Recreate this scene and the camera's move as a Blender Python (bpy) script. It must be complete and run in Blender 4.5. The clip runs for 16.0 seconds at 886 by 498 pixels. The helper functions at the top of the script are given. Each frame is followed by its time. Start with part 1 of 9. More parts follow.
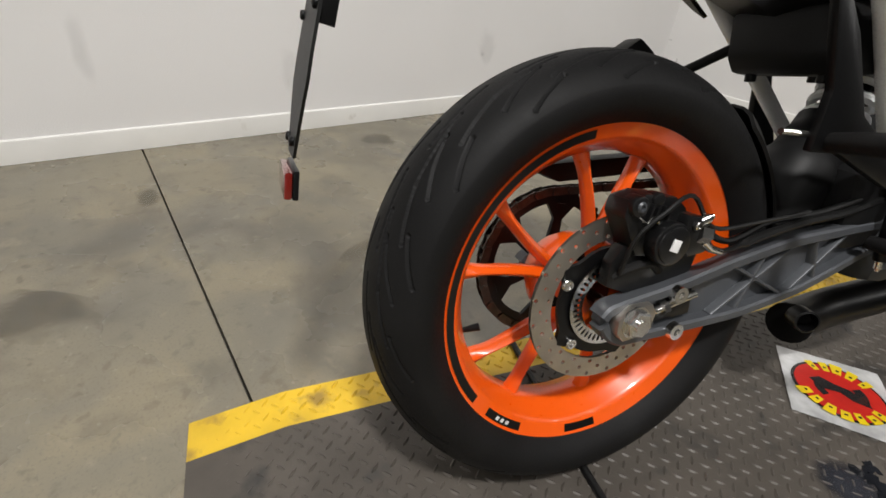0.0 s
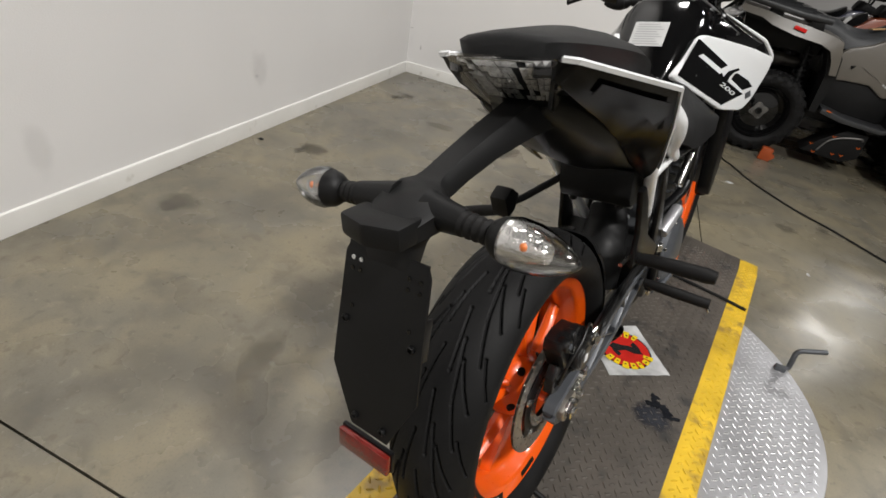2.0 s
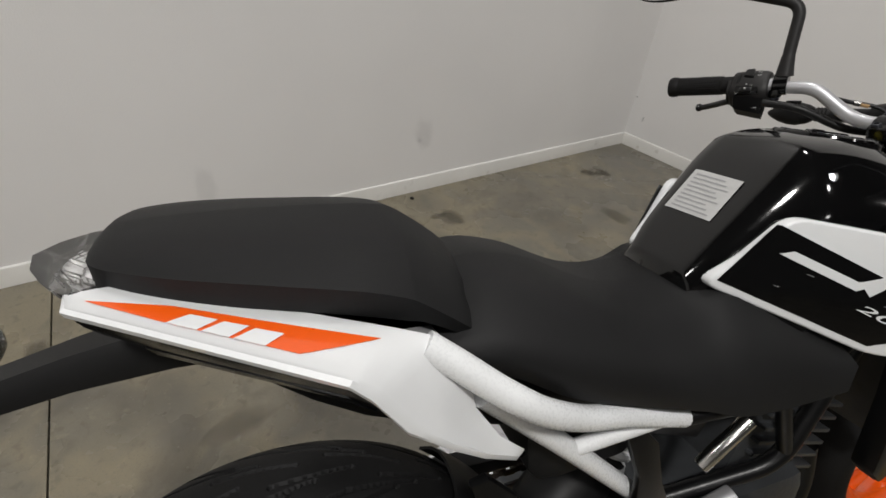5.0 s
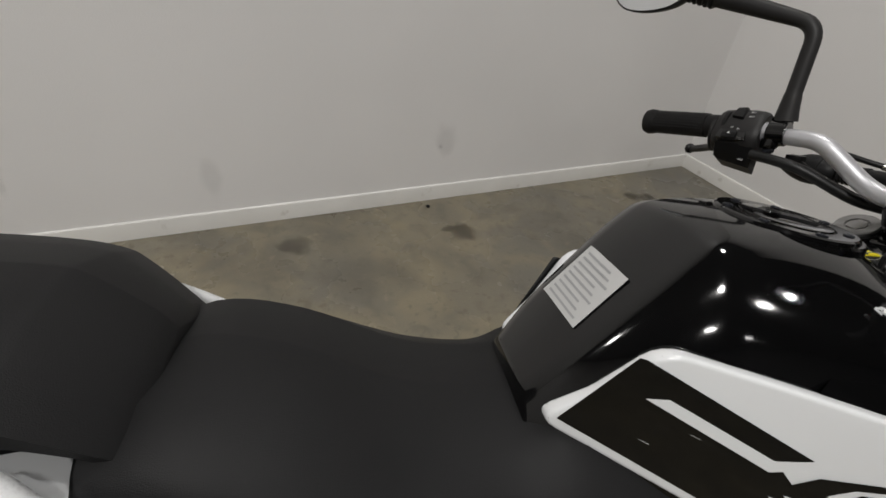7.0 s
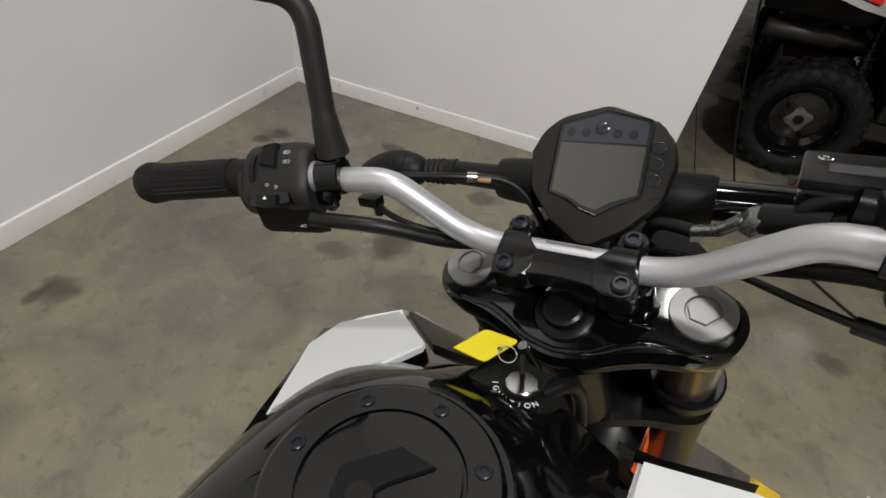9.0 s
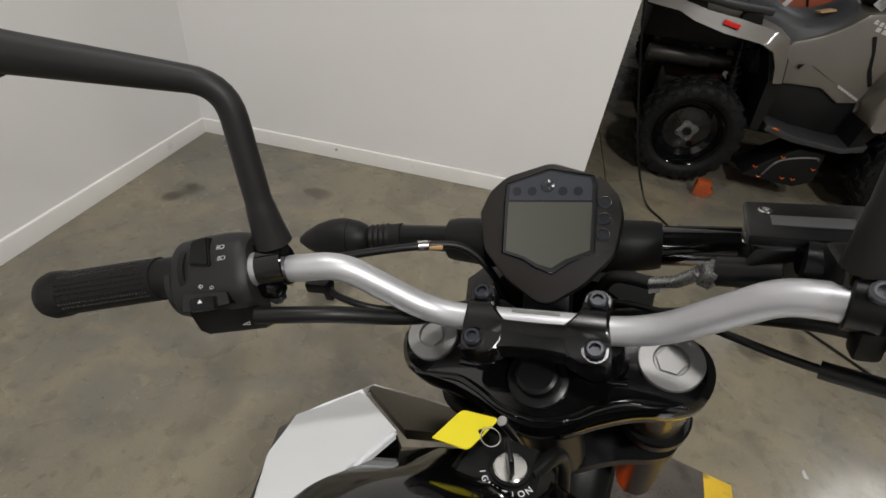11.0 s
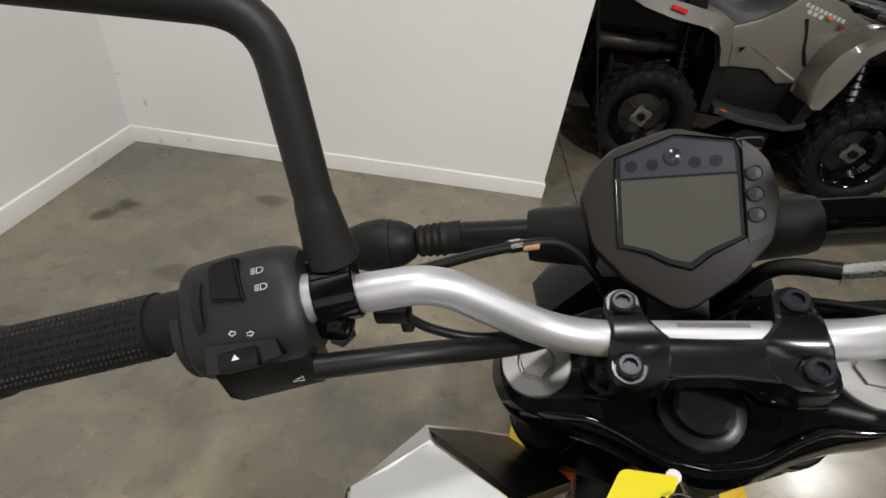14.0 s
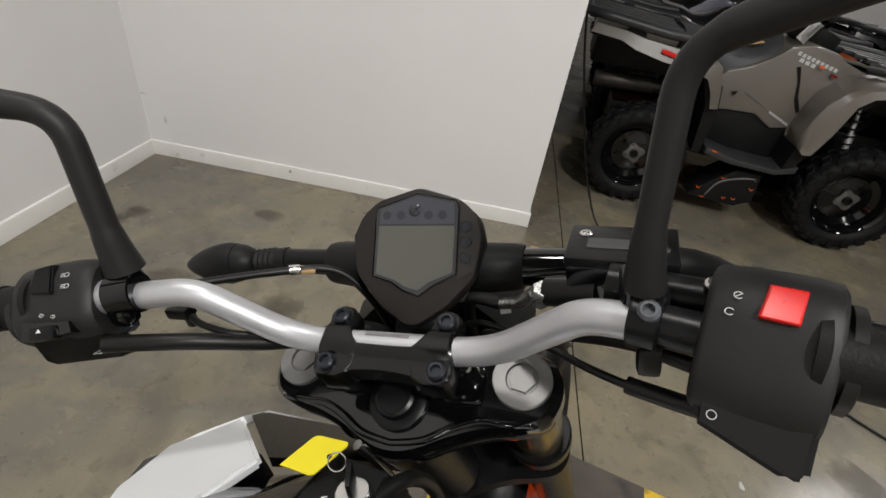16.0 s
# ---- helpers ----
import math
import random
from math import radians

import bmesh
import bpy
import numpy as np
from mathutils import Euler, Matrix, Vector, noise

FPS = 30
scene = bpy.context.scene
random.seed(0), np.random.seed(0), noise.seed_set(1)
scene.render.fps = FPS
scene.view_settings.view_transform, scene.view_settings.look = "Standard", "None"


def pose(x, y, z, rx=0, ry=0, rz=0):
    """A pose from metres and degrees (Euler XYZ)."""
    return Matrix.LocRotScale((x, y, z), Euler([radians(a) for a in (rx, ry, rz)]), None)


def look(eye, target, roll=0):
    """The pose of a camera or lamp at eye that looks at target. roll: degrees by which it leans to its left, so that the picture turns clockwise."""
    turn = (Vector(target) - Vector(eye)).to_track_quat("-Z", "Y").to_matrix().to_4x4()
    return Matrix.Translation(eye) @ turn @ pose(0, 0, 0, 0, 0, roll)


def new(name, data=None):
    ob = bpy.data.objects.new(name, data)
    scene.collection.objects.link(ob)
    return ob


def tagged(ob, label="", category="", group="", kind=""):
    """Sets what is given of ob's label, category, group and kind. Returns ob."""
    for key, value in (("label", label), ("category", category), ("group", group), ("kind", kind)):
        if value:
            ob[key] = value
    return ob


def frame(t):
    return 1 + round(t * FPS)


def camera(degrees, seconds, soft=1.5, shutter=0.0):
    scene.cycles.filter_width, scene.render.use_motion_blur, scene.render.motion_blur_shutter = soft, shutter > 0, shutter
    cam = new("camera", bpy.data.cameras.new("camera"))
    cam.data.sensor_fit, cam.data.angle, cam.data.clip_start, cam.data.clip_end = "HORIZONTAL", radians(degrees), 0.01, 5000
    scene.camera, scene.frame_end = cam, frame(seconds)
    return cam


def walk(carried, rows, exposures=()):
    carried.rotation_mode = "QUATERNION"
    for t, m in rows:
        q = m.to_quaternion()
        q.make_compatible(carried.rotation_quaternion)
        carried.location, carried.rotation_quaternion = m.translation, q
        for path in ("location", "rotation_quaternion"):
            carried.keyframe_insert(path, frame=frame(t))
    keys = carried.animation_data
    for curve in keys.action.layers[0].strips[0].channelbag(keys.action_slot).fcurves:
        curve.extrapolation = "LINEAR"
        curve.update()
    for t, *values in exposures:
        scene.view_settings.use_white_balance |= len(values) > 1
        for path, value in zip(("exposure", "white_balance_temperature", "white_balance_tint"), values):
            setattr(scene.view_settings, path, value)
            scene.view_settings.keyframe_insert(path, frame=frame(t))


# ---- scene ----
cam = camera(87.2, 16.0, soft=1.6)
PATH = [
    (0, (1.88, -3.248, 0.694), (0.566, -2.198, -0.387), 6.2),
    (0.5, (1.785, -3.325, 0.746), (0.702, -2.078, -0.382), 7.3),
    (1, (1.675, -3.382, 0.827), (0.853, -1.977, -0.335), 8.6),
    (1.5, (1.606, -3.402, 0.913), (1.009, -1.887, -0.248), 10.4),
    (2, (1.569, -3.4, 1.019), (1.116, -1.828, -0.131), 11.6),
    (2.5, (1.567, -3.313, 1.086), (1.183, -1.72, -0.06), 12.1),
    (3, (1.566, -3.157, 1.128), (1.192, -1.567, -0.027), 12.1),
    (3.5, (1.587, -3.042, 1.123), (1.104, -1.491, -0.044), 11.9),
    (4, (1.665, -2.929, 1.111), (0.928, -1.475, -0.047), 10.1),
    (4.2, (1.699, -2.891, 1.117), (0.827, -1.517, -0.044), 8.5),
    (6.3, (1.963, -2.57, 1.157), (0.381, -2.047, 0.051), 6.1),
    (6.5, (1.923, -2.533, 1.156), (0.359, -1.982, 0.039), 6.3),
    (7, (1.832, -2.443, 1.153), (0.374, -1.744, -0.024), 5.8),
    (7.5, (1.765, -2.345, 1.159), (0.478, -1.453, -0.085), 5.6),
    (8, (1.718, -2.239, 1.172), (0.696, -1.137, -0.148), 5.9),
    (8.5, (1.685, -2.15, 1.174), (0.936, -0.871, -0.17), 6.1),
    (9, (1.663, -2.081, 1.181), (1.213, -0.687, -0.181), 7.9),
    (9.2, (1.655, -2.062, 1.184), (1.314, -0.631, -0.17), 8.6),
    (11.3, (1.616, -2.048, 1.196), (1.414, -0.486, -0.037), 7.8),
    (11.5, (1.59, -2.032, 1.181), (1.309, -0.481, -0.051), 7.1),
    (12, (1.528, -2.007, 1.133), (1.115, -0.501, -0.117), 5.9),
    (12.5, (1.491, -1.996, 1.105), (1.134, -0.487, -0.158), 6.6),
    (13, (1.464, -1.996, 1.098), (1.262, -0.454, -0.159), 7.7),
    (13.5, (1.465, -1.994, 1.105), (1.378, -0.423, -0.13), 7.9),
    (14, (1.523, -1.987, 1.124), (1.543, -0.399, -0.092), 8.4),
    (14.5, (1.566, -1.988, 1.134), (1.674, -0.393, -0.067), 9.2),
    (15, (1.609, -2.007, 1.16), (1.695, -0.403, -0.032), 9.6),
    (15.5, (1.662, -2.027, 1.187), (1.659, -0.412, 0.007), 9.7),
    (16, (1.714, -2.04, 1.212), (1.61, -0.414, 0.053), 9.3),
]
walk(cam, [(t, look(eye, target, roll)) for t, eye, target, roll in PATH],
     exposures=[(0, 0.0), (1.5, -0.02), (3.5, -0.32), (7, -0.68), (8.5, -0.33), (12.5, -0.32), (14.0, -0.1), (14.5, -0.1), (16, -0.2)])

# ---- light: a windowless hall lit by round bay lamps under a dark ceiling ----
world = bpy.data.worlds.new("hall_air")
scene.world = world
world.use_nodes = True
world.node_tree.nodes["Background"].inputs[0].default_value = (0.9, 0.95, 1.0, 1)
world.node_tree.nodes["Background"].inputs[1].default_value = 0.01
CEILING = 4.2
LAMPS = [(3.05, -3.6, 176), (4.7, -1.3, 32), (1.1, -6.4, 32), (5.6, -5.0, 50), (0.9, -1.5, 44), (6.4, 1.24, 46), (6.5, 5.2, 58), (7.6, -2.4, 12)]


def ceiling_lamp(x, y, watts):
    data = bpy.data.lights.new("bay_lamp", "AREA")
    data.shape, data.size, data.energy = "DISK", 0.42, watts
    data.color = (1.0, 0.978, 0.95)
    ob = new("bay_lamp", data)
    ob.matrix_world = pose(x, y, CEILING - 0.14)
    return ob


for lx, ly, watts in LAMPS:
    ceiling_lamp(lx, ly, watts)

# ---- materials ----
def shader(name, color, rough=0.5, metal=0.0, vary=0.12, scale=6.0, bump=0.0, bump_scale=120.0, spec=0.5, coat=0.0, dirt=None, dirt_at=0.6, rough_vary=0.1):
    """A surface with slow and fine variation of colour and gloss, and a fine relief."""
    m = bpy.data.materials.new(name)
    m.use_nodes = True
    nt = m.node_tree
    n, l = nt.nodes, nt.links
    b = n["Principled BSDF"]
    tc = n.new("ShaderNodeTexCoord")
    big = n.new("ShaderNodeTexNoise")
    big.inputs["Scale"].default_value, big.inputs["Detail"].default_value = scale, 4
    fine = n.new("ShaderNodeTexNoise")
    fine.inputs["Scale"].default_value, fine.inputs["Detail"].default_value = bump_scale, 3
    l.new(tc.outputs["Object"], big.inputs["Vector"])
    l.new(tc.outputs["Object"], fine.inputs["Vector"])
    ramp = n.new("ShaderNodeMapRange")
    ramp.inputs["From Min"].default_value, ramp.inputs["From Max"].default_value = 0.3, 0.7
    ramp.inputs["To Min"].default_value, ramp.inputs["To Max"].default_value = 1 - vary, 1 + vary
    l.new(big.outputs["Fac"], ramp.inputs["Value"])
    mul = n.new("ShaderNodeVectorMath")
    mul.operation = "SCALE"
    mul.inputs[0].default_value = color
    l.new(ramp.outputs["Result"], mul.inputs["Scale"])
    out = mul.outputs["Vector"]
    if dirt:
        spots = n.new("ShaderNodeTexNoise")
        spots.inputs["Scale"].default_value, spots.inputs["Detail"].default_value = scale * 2.3, 6
        l.new(tc.outputs["Object"], spots.inputs["Vector"])
        gate = n.new("ShaderNodeMapRange")
        gate.inputs["From Min"].default_value, gate.inputs["From Max"].default_value = dirt_at, dirt_at + 0.16
        l.new(spots.outputs["Fac"], gate.inputs["Value"])
        mix = n.new("ShaderNodeMix")
        mix.data_type = "RGBA"
        l.new(gate.outputs["Result"], mix.inputs[0])
        l.new(out, mix.inputs[6])
        mix.inputs[7].default_value = (*dirt, 1)
        out = mix.outputs[2]
    l.new(out, b.inputs["Base Color"])
    rr = n.new("ShaderNodeMapRange")
    rr.inputs["To Min"].default_value, rr.inputs["To Max"].default_value = max(0.02, rough * (1 - rough_vary * 2)), min(1, rough * (1 + rough_vary * 2))
    l.new(fine.outputs["Fac"], rr.inputs["Value"])
    l.new(rr.outputs["Result"], b.inputs["Roughness"])
    b.inputs["Metallic"].default_value = metal
    b.inputs["Specular IOR Level"].default_value = spec
    b.inputs["Coat Weight"].default_value = coat
    b.inputs["Coat Roughness"].default_value = 0.04
    if bump:
        bn = n.new("ShaderNodeBump")
        bn.inputs["Strength"].default_value, bn.inputs["Distance"].default_value = 1.0, bump
        l.new(fine.outputs["Fac"], bn.inputs["Height"])
        l.new(bn.outputs["Normal"], b.inputs["Normal"])
    return m


def thin_lens(name, tint=(0.93, 0.93, 0.93), rough=0.06, more=0.08):
    """A clear moulded shell: lets light straight through, with a wet gloss."""
    m = bpy.data.materials.new(name)
    m.use_nodes = True
    nt = m.node_tree
    n, l = nt.nodes, nt.links
    n.remove(n["Principled BSDF"])
    clear, gloss, mix, fr, add = n.new("ShaderNodeBsdfTransparent"), n.new("ShaderNodeBsdfGlossy"), n.new("ShaderNodeMixShader"), n.new("ShaderNodeFresnel"), n.new("ShaderNodeMath")
    clear.inputs["Color"].default_value = (*tint, 1)
    gloss.inputs["Roughness"].default_value = rough
    add.inputs[1].default_value = more
    l.new(fr.outputs[0], add.inputs[0])
    l.new(add.outputs[0], mix.inputs[0])
    l.new(clear.outputs[0], mix.inputs[1])
    l.new(gloss.outputs[0], mix.inputs[2])
    l.new(mix.outputs[0], n["Material Output"].inputs["Surface"])
    return m


def concrete():
    """Old sealed slab: buff and grey clouds, dark oil marks, pale scuffs."""
    m = bpy.data.materials.new("sealed_concrete")
    m.use_nodes = True
    nt = m.node_tree
    n, l = nt.nodes, nt.links
    b = n["Principled BSDF"]
    geo = n.new("ShaderNodeNewGeometry")

    def cloud(scale, detail, seed, lo, hi, warp=0.0):
        off = n.new("ShaderNodeVectorMath")
        off.operation = "ADD"
        off.inputs[1].default_value = (seed * 7.3, seed * 3.1, seed)
        l.new(geo.outputs["Position"], off.inputs[0])
        t = n.new("ShaderNodeTexNoise")
        t.inputs["Scale"].default_value, t.inputs["Detail"].default_value = scale, detail
        t.inputs["Distortion"].default_value = warp
        l.new(off.outputs[0], t.inputs["Vector"])
        r = n.new("ShaderNodeMapRange")
        r.interpolation_type = "SMOOTHSTEP"
        r.inputs["From Min"].default_value, r.inputs["From Max"].default_value = lo, hi
        l.new(t.outputs["Fac"], r.inputs["Value"])
        return r.outputs["Result"]

    def mixed(fac, a, c, amount=1.0):
        k = n.new("ShaderNodeMath")
        k.operation = "MULTIPLY"
        k.inputs[1].default_value = amount
        l.new(fac, k.inputs[0])
        x = n.new("ShaderNodeMix")
        x.data_type = "RGBA"
        l.new(k.outputs[0], x.inputs[0])
        if isinstance(a, tuple):
            x.inputs[6].default_value = (*a, 1)
        else:
            l.new(a, x.inputs[6])
        x.inputs[7].default_value = (*c, 1)
        return x.outputs[2]

    col = mixed(cloud(1.3, 6, 1, 0.36, 0.64, 0.5), (0.209, 0.182, 0.124), (0.151, 0.139, 0.110))
    col = mixed(cloud(5.5, 7, 2, 0.42, 0.68, 0.6), col, (0.253, 0.212, 0.134), 0.5)
    col = mixed(cloud(2.6, 8, 3, 0.48, 0.72, 1.0), col, (0.083, 0.076, 0.062), 0.55)
    col = mixed(cloud(9, 8, 4, 0.50, 0.72, 0.5), col, (0.083, 0.075, 0.058), 0.45)
    col = mixed(cloud(28, 7, 7, 0.56, 0.70, 0.3), col, (0.095, 0.083, 0.060), 0.5)
    col = mixed(cloud(17, 5, 8, 0.60, 0.74, 0.5), col, (0.282, 0.245, 0.174), 0.35)
    col = mixed(cloud(60, 4, 5, 0.64, 0.74), col, (0.299, 0.266, 0.203), 0.35)
    col = mixed(cloud(190, 3, 6, 0.5, 0.75), col, (0.108, 0.096, 0.075), 0.45)
    l.new(col, b.inputs["Base Color"])
    rough = n.new("ShaderNodeMapRange")
    rough.inputs["To Min"].default_value, rough.inputs["To Max"].default_value = 0.19, 0.36
    b.inputs["Specular IOR Level"].default_value = 0.75
    l.new(cloud(3.4, 5, 8, 0.3, 0.7), rough.inputs["Value"])
    l.new(rough.outputs["Result"], b.inputs["Roughness"])
    bn = n.new("ShaderNodeBump")
    bn.inputs["Strength"].default_value, bn.inputs["Distance"].default_value = 0.05, 0.0004
    l.new(cloud(70, 4, 9, 0.2, 0.8), bn.inputs["Height"])
    l.new(bn.outputs["Normal"], b.inputs["Normal"])
    return m


M_CONCRETE = concrete()
M_JOINT = shader("joint_dirt", (0.06, 0.053, 0.043), 0.9)
M_UNDER = shader("satin_tail_black", (0.0035, 0.0035, 0.0036), 0.2, vary=0.2, scale=14, spec=0.14)
M_TAILBOWL = shader("tail_lamp_bowl", (0.70, 0.70, 0.70), 0.34, metal=0.4, vary=0.25, scale=60, bump=0.002, bump_scale=90)
# shade put into the unseen east wall's colour, so gloss black reflects dark
M_EASTSHADE = shader("east_wall_shade", (0.09, 0.09, 0.09), 0.6, vary=0.06, scale=1.5, bump=0.0006, bump_scale=220, spec=0.3)
M_WALL = shader("wall_paint", (0.775, 0.765, 0.757), 0.55, vary=0.025, scale=1.2, bump=0.0006, bump_scale=220, spec=0.3)
M_TRIM = shader("trim_paint", (0.76, 0.75, 0.72), 0.4, vary=0.04, scale=5, bump=0.0002, dirt=(0.45, 0.42, 0.37), dirt_at=0.66)
M_SCUFF = shader("scuff", (0.40, 0.385, 0.36), 0.7, vary=0.2, scale=30)
M_CEIL = shader("ceiling_paint", (0.10, 0.10, 0.10), 0.8, vary=0.1)
M_STEELDARK = shader("deck_paint", (0.083, 0.072, 0.061), 0.48, metal=0.08, vary=0.22, scale=7, bump=0.0004, bump_scale=180, dirt=(0.036, 0.034, 0.032), dirt_at=0.56, spec=0.4)
M_YELLOW = shader("safety_yellow", (0.62, 0.40, 0.02), 0.45, vary=0.2, scale=9, bump=0.0003, dirt=(0.30, 0.19, 0.035), dirt_at=0.55)
M_ALU = shader("tread_aluminium", (0.56, 0.56, 0.58), 0.36, metal=0.75, vary=0.15, scale=8, bump=0.0002, bump_scale=90, dirt=(0.3, 0.29, 0.28), dirt_at=0.66)
M_TYRE = shader("tyre_rubber", (0.0070, 0.0069, 0.0071), 0.6, vary=0.25, scale=14, bump=0.0002, bump_scale=300, spec=0.18)
M_ORANGE = shader("orange_paint", (0.80, 0.096, 0.003), 0.3, vary=0.025, scale=6, coat=0.6)
M_CHAIN = shader("oily_chain_steel", (0.085, 0.072, 0.06), 0.34, metal=0.75, vary=0.3, scale=60)
M_SWITCH = shader("grained_switch_plastic", (0.0135, 0.0128, 0.0128), 0.5, vary=0.12, scale=20, bump=0.00008, bump_scale=1400, spec=0.3)
M_CAST = shader("black_cast_metal", (0.006, 0.006, 0.0063), 0.3, vary=0.2, scale=24, bump=0.0001, bump_scale=400, spec=0.5)
M_GLOSS = shader("gloss_black", (0.0025, 0.0025, 0.0027), 0.08, vary=0.15, scale=12, spec=0.4, coat=0.25, rough_vary=0.2)
M_MATTE = shader("matt_black_plastic", (0.007, 0.007, 0.0072), 0.48, vary=0.16, scale=12, bump=0.0001, bump_scale=900, spec=0.2)
M_SATIN = shader("satin_black", (0.0042, 0.0042, 0.0045), 0.33, vary=0.2, scale=14, bump=0.0001, bump_scale=300, spec=0.25)
M_SEAT = shader("seat_vinyl", (0.0108, 0.0108, 0.0112), 0.55, vary=0.10, scale=9, bump=0.00035, bump_scale=1100, spec=0.18)
M_WHITE = shader("white_plastic", (0.72, 0.73, 0.74), 0.22, vary=0.02, scale=5, coat=0.35)
M_WTUBE = shader("white_powder_coat", (0.72, 0.73, 0.74), 0.28, vary=0.05, scale=12, bump=0.0001, bump_scale=400)
M_BAR = shader("anodised_aluminium", (0.53, 0.53, 0.55), 0.44, metal=0.75, vary=0.05, scale=20, bump=0.00004, bump_scale=700)
M_CHROME = shader("bright_steel", (0.68, 0.67, 0.65), 0.2, metal=1.0, vary=0.1, scale=40)
M_DISC = shader("brake_steel", (0.42, 0.39, 0.35), 0.34, metal=0.9, vary=0.18, scale=18, bump=0.00005, bump_scale=500)
M_GREY = shader("cast_grey", (0.078, 0.083, 0.092), 0.42, metal=0.3, vary=0.14, scale=16, bump=0.0002, bump_scale=260)
M_ENGINE = shader("engine_grey", (0.05, 0.053, 0.057), 0.45, metal=0.4, vary=0.25, scale=14, bump=0.0003, bump_scale=200)
M_GRIP = shader("grip_rubber", (0.0095, 0.0091, 0.0091), 0.55, vary=0.1, bump=0.0003, bump_scale=500, spec=0.18)
M_RED = shader("red_plastic", (0.72, 0.012, 0.01), 0.3, vary=0.06, coat=0.3)
M_REFLECT = shader("red_reflector", (0.15, 0.008, 0.005), 0.18, vary=0.2, scale=90, bump=0.0006, bump_scale=350, coat=0.6)
M_AMBER = shader("amber_reflector", (0.75, 0.13, 0.01), 0.2, vary=0.15, scale=80, coat=0.6)
M_LENS = thin_lens("clear_lens")
M_MIRRORBOWL = shader("lamp_bowl", (0.74, 0.73, 0.71), 0.14, metal=0.85, vary=0.25, scale=40, bump=0.004, bump_scale=75)
M_BULB = shader("amber_bulb", (0.7, 0.16, 0.012), 0.25, vary=0.1)
M_LCD = shader("lcd_glass", (0.072, 0.072, 0.060), 0.14, vary=0.03, scale=3, coat=0.15)
M_LCDBAND = shader("indicator_band", (0.04, 0.043, 0.052), 0.24, vary=0.05)
M_MIRROR = shader("mirror_glass", (0.8, 0.82, 0.84), 0.03, metal=1.0, vary=0.01)
M_PAPER = shader("label_paper", (0.46, 0.46, 0.455), 0.5, vary=0.04)
M_PRINT = shader("label_print", (0.29, 0.29, 0.295), 0.6)
M_TAG = shader("yellow_tag", (0.74, 0.63, 0.012), 0.45, vary=0.05)
M_INK = shader("white_ink", (0.72, 0.72, 0.72), 0.5)
M_FORK = shader("fork_tube", (0.16, 0.125, 0.065), 0.22, metal=0.7, vary=0.2)
M_WET = shader("oil_film", (0.012, 0.013, 0.016), 0.08, vary=0.3, scale=30, bump=0.0008, bump_scale=60)
M_CABLE = shader("cable_rubber", (0.006, 0.006, 0.006), 0.42, spec=0.3)
M_FILM = shader("plastic_film", (0.5, 0.5, 0.5), 0.16, vary=0.25, scale=24, bump=0.0012, bump_scale=45, coat=0.8)
M_STICKRED = shader("sticker_red", (0.50, 0.022, 0.016), 0.2, vary=0.12, scale=30, bump=0.001, bump_scale=45, coat=0.6)
M_STICKBLK = shader("sticker_black", (0.02, 0.018, 0.018), 0.2, bump=0.001, bump_scale=45, coat=0.6)
M_STICKYEL = shader("sticker_yellow", (0.75, 0.55, 0.015), 0.25, vary=0.08, coat=0.6)
M_TAN = shader("tan_bodywork", (0.13, 0.117, 0.098), 0.32, vary=0.05, scale=6, coat=0.3)
M_DARKSEAT = shader("dark_grey_vinyl", (0.038, 0.04, 0.043), 0.5, vary=0.08, bump=0.0004, bump_scale=700)
M_BOLT = shader("blued_steel", (0.014, 0.016, 0.022), 0.35, metal=0.4, vary=0.15, scale=60)
M_BROWN = shader("cardboard", (0.42, 0.26, 0.12), 0.8)


# ---- mesh helpers ----
def V(*a):
    return Vector(a)


def add_tube(bm, pts, radii, n=12, caps=True):
    """A tube along points; radii: one number or one a point."""
    pts = [Vector(p) for p in pts]
    if not hasattr(radii, "__len__"):
        radii = [radii] * len(pts)
    rings, side = [], None
    for i, p in enumerate(pts):
        d = (pts[min(i + 1, len(pts) - 1)] - pts[max(i - 1, 0)]).normalized()
        if side is None:
            side = d.orthogonal().normalized()
        side = (side - d * side.dot(d)).normalized()
        up = d.cross(side)
        rings.append([bm.verts.new(p + radii[i] * (math.cos(a) * side + math.sin(a) * up)) for a in (2 * math.pi * k / n for k in range(n))])
    for a, b in zip(rings, rings[1:]):
        for k in range(n):
            bm.faces.new((a[k], a[(k + 1) % n], b[(k + 1) % n], b[k]))
    if caps:
        bm.faces.new(rings[0][::-1])
        bm.faces.new(rings[-1])
    return rings


def curve(pts, steps=8):
    """A smooth line (Catmull-Rom) through points."""
    pts = [Vector(p) for p in pts]
    out = []
    for i in range(len(pts) - 1):
        p0, p1, p2, p3 = pts[max(i - 1, 0)], pts[i], pts[i + 1], pts[min(i + 2, len(pts) - 1)]
        for k in range(steps):
            t = k / steps
            out.append(0.5 * (2 * p1 + (p2 - p0) * t + (2 * p0 - 5 * p1 + 4 * p2 - p3) * t * t + (3 * p1 - p0 - 3 * p2 + p3) * t ** 3))
    return out + [pts[-1]]


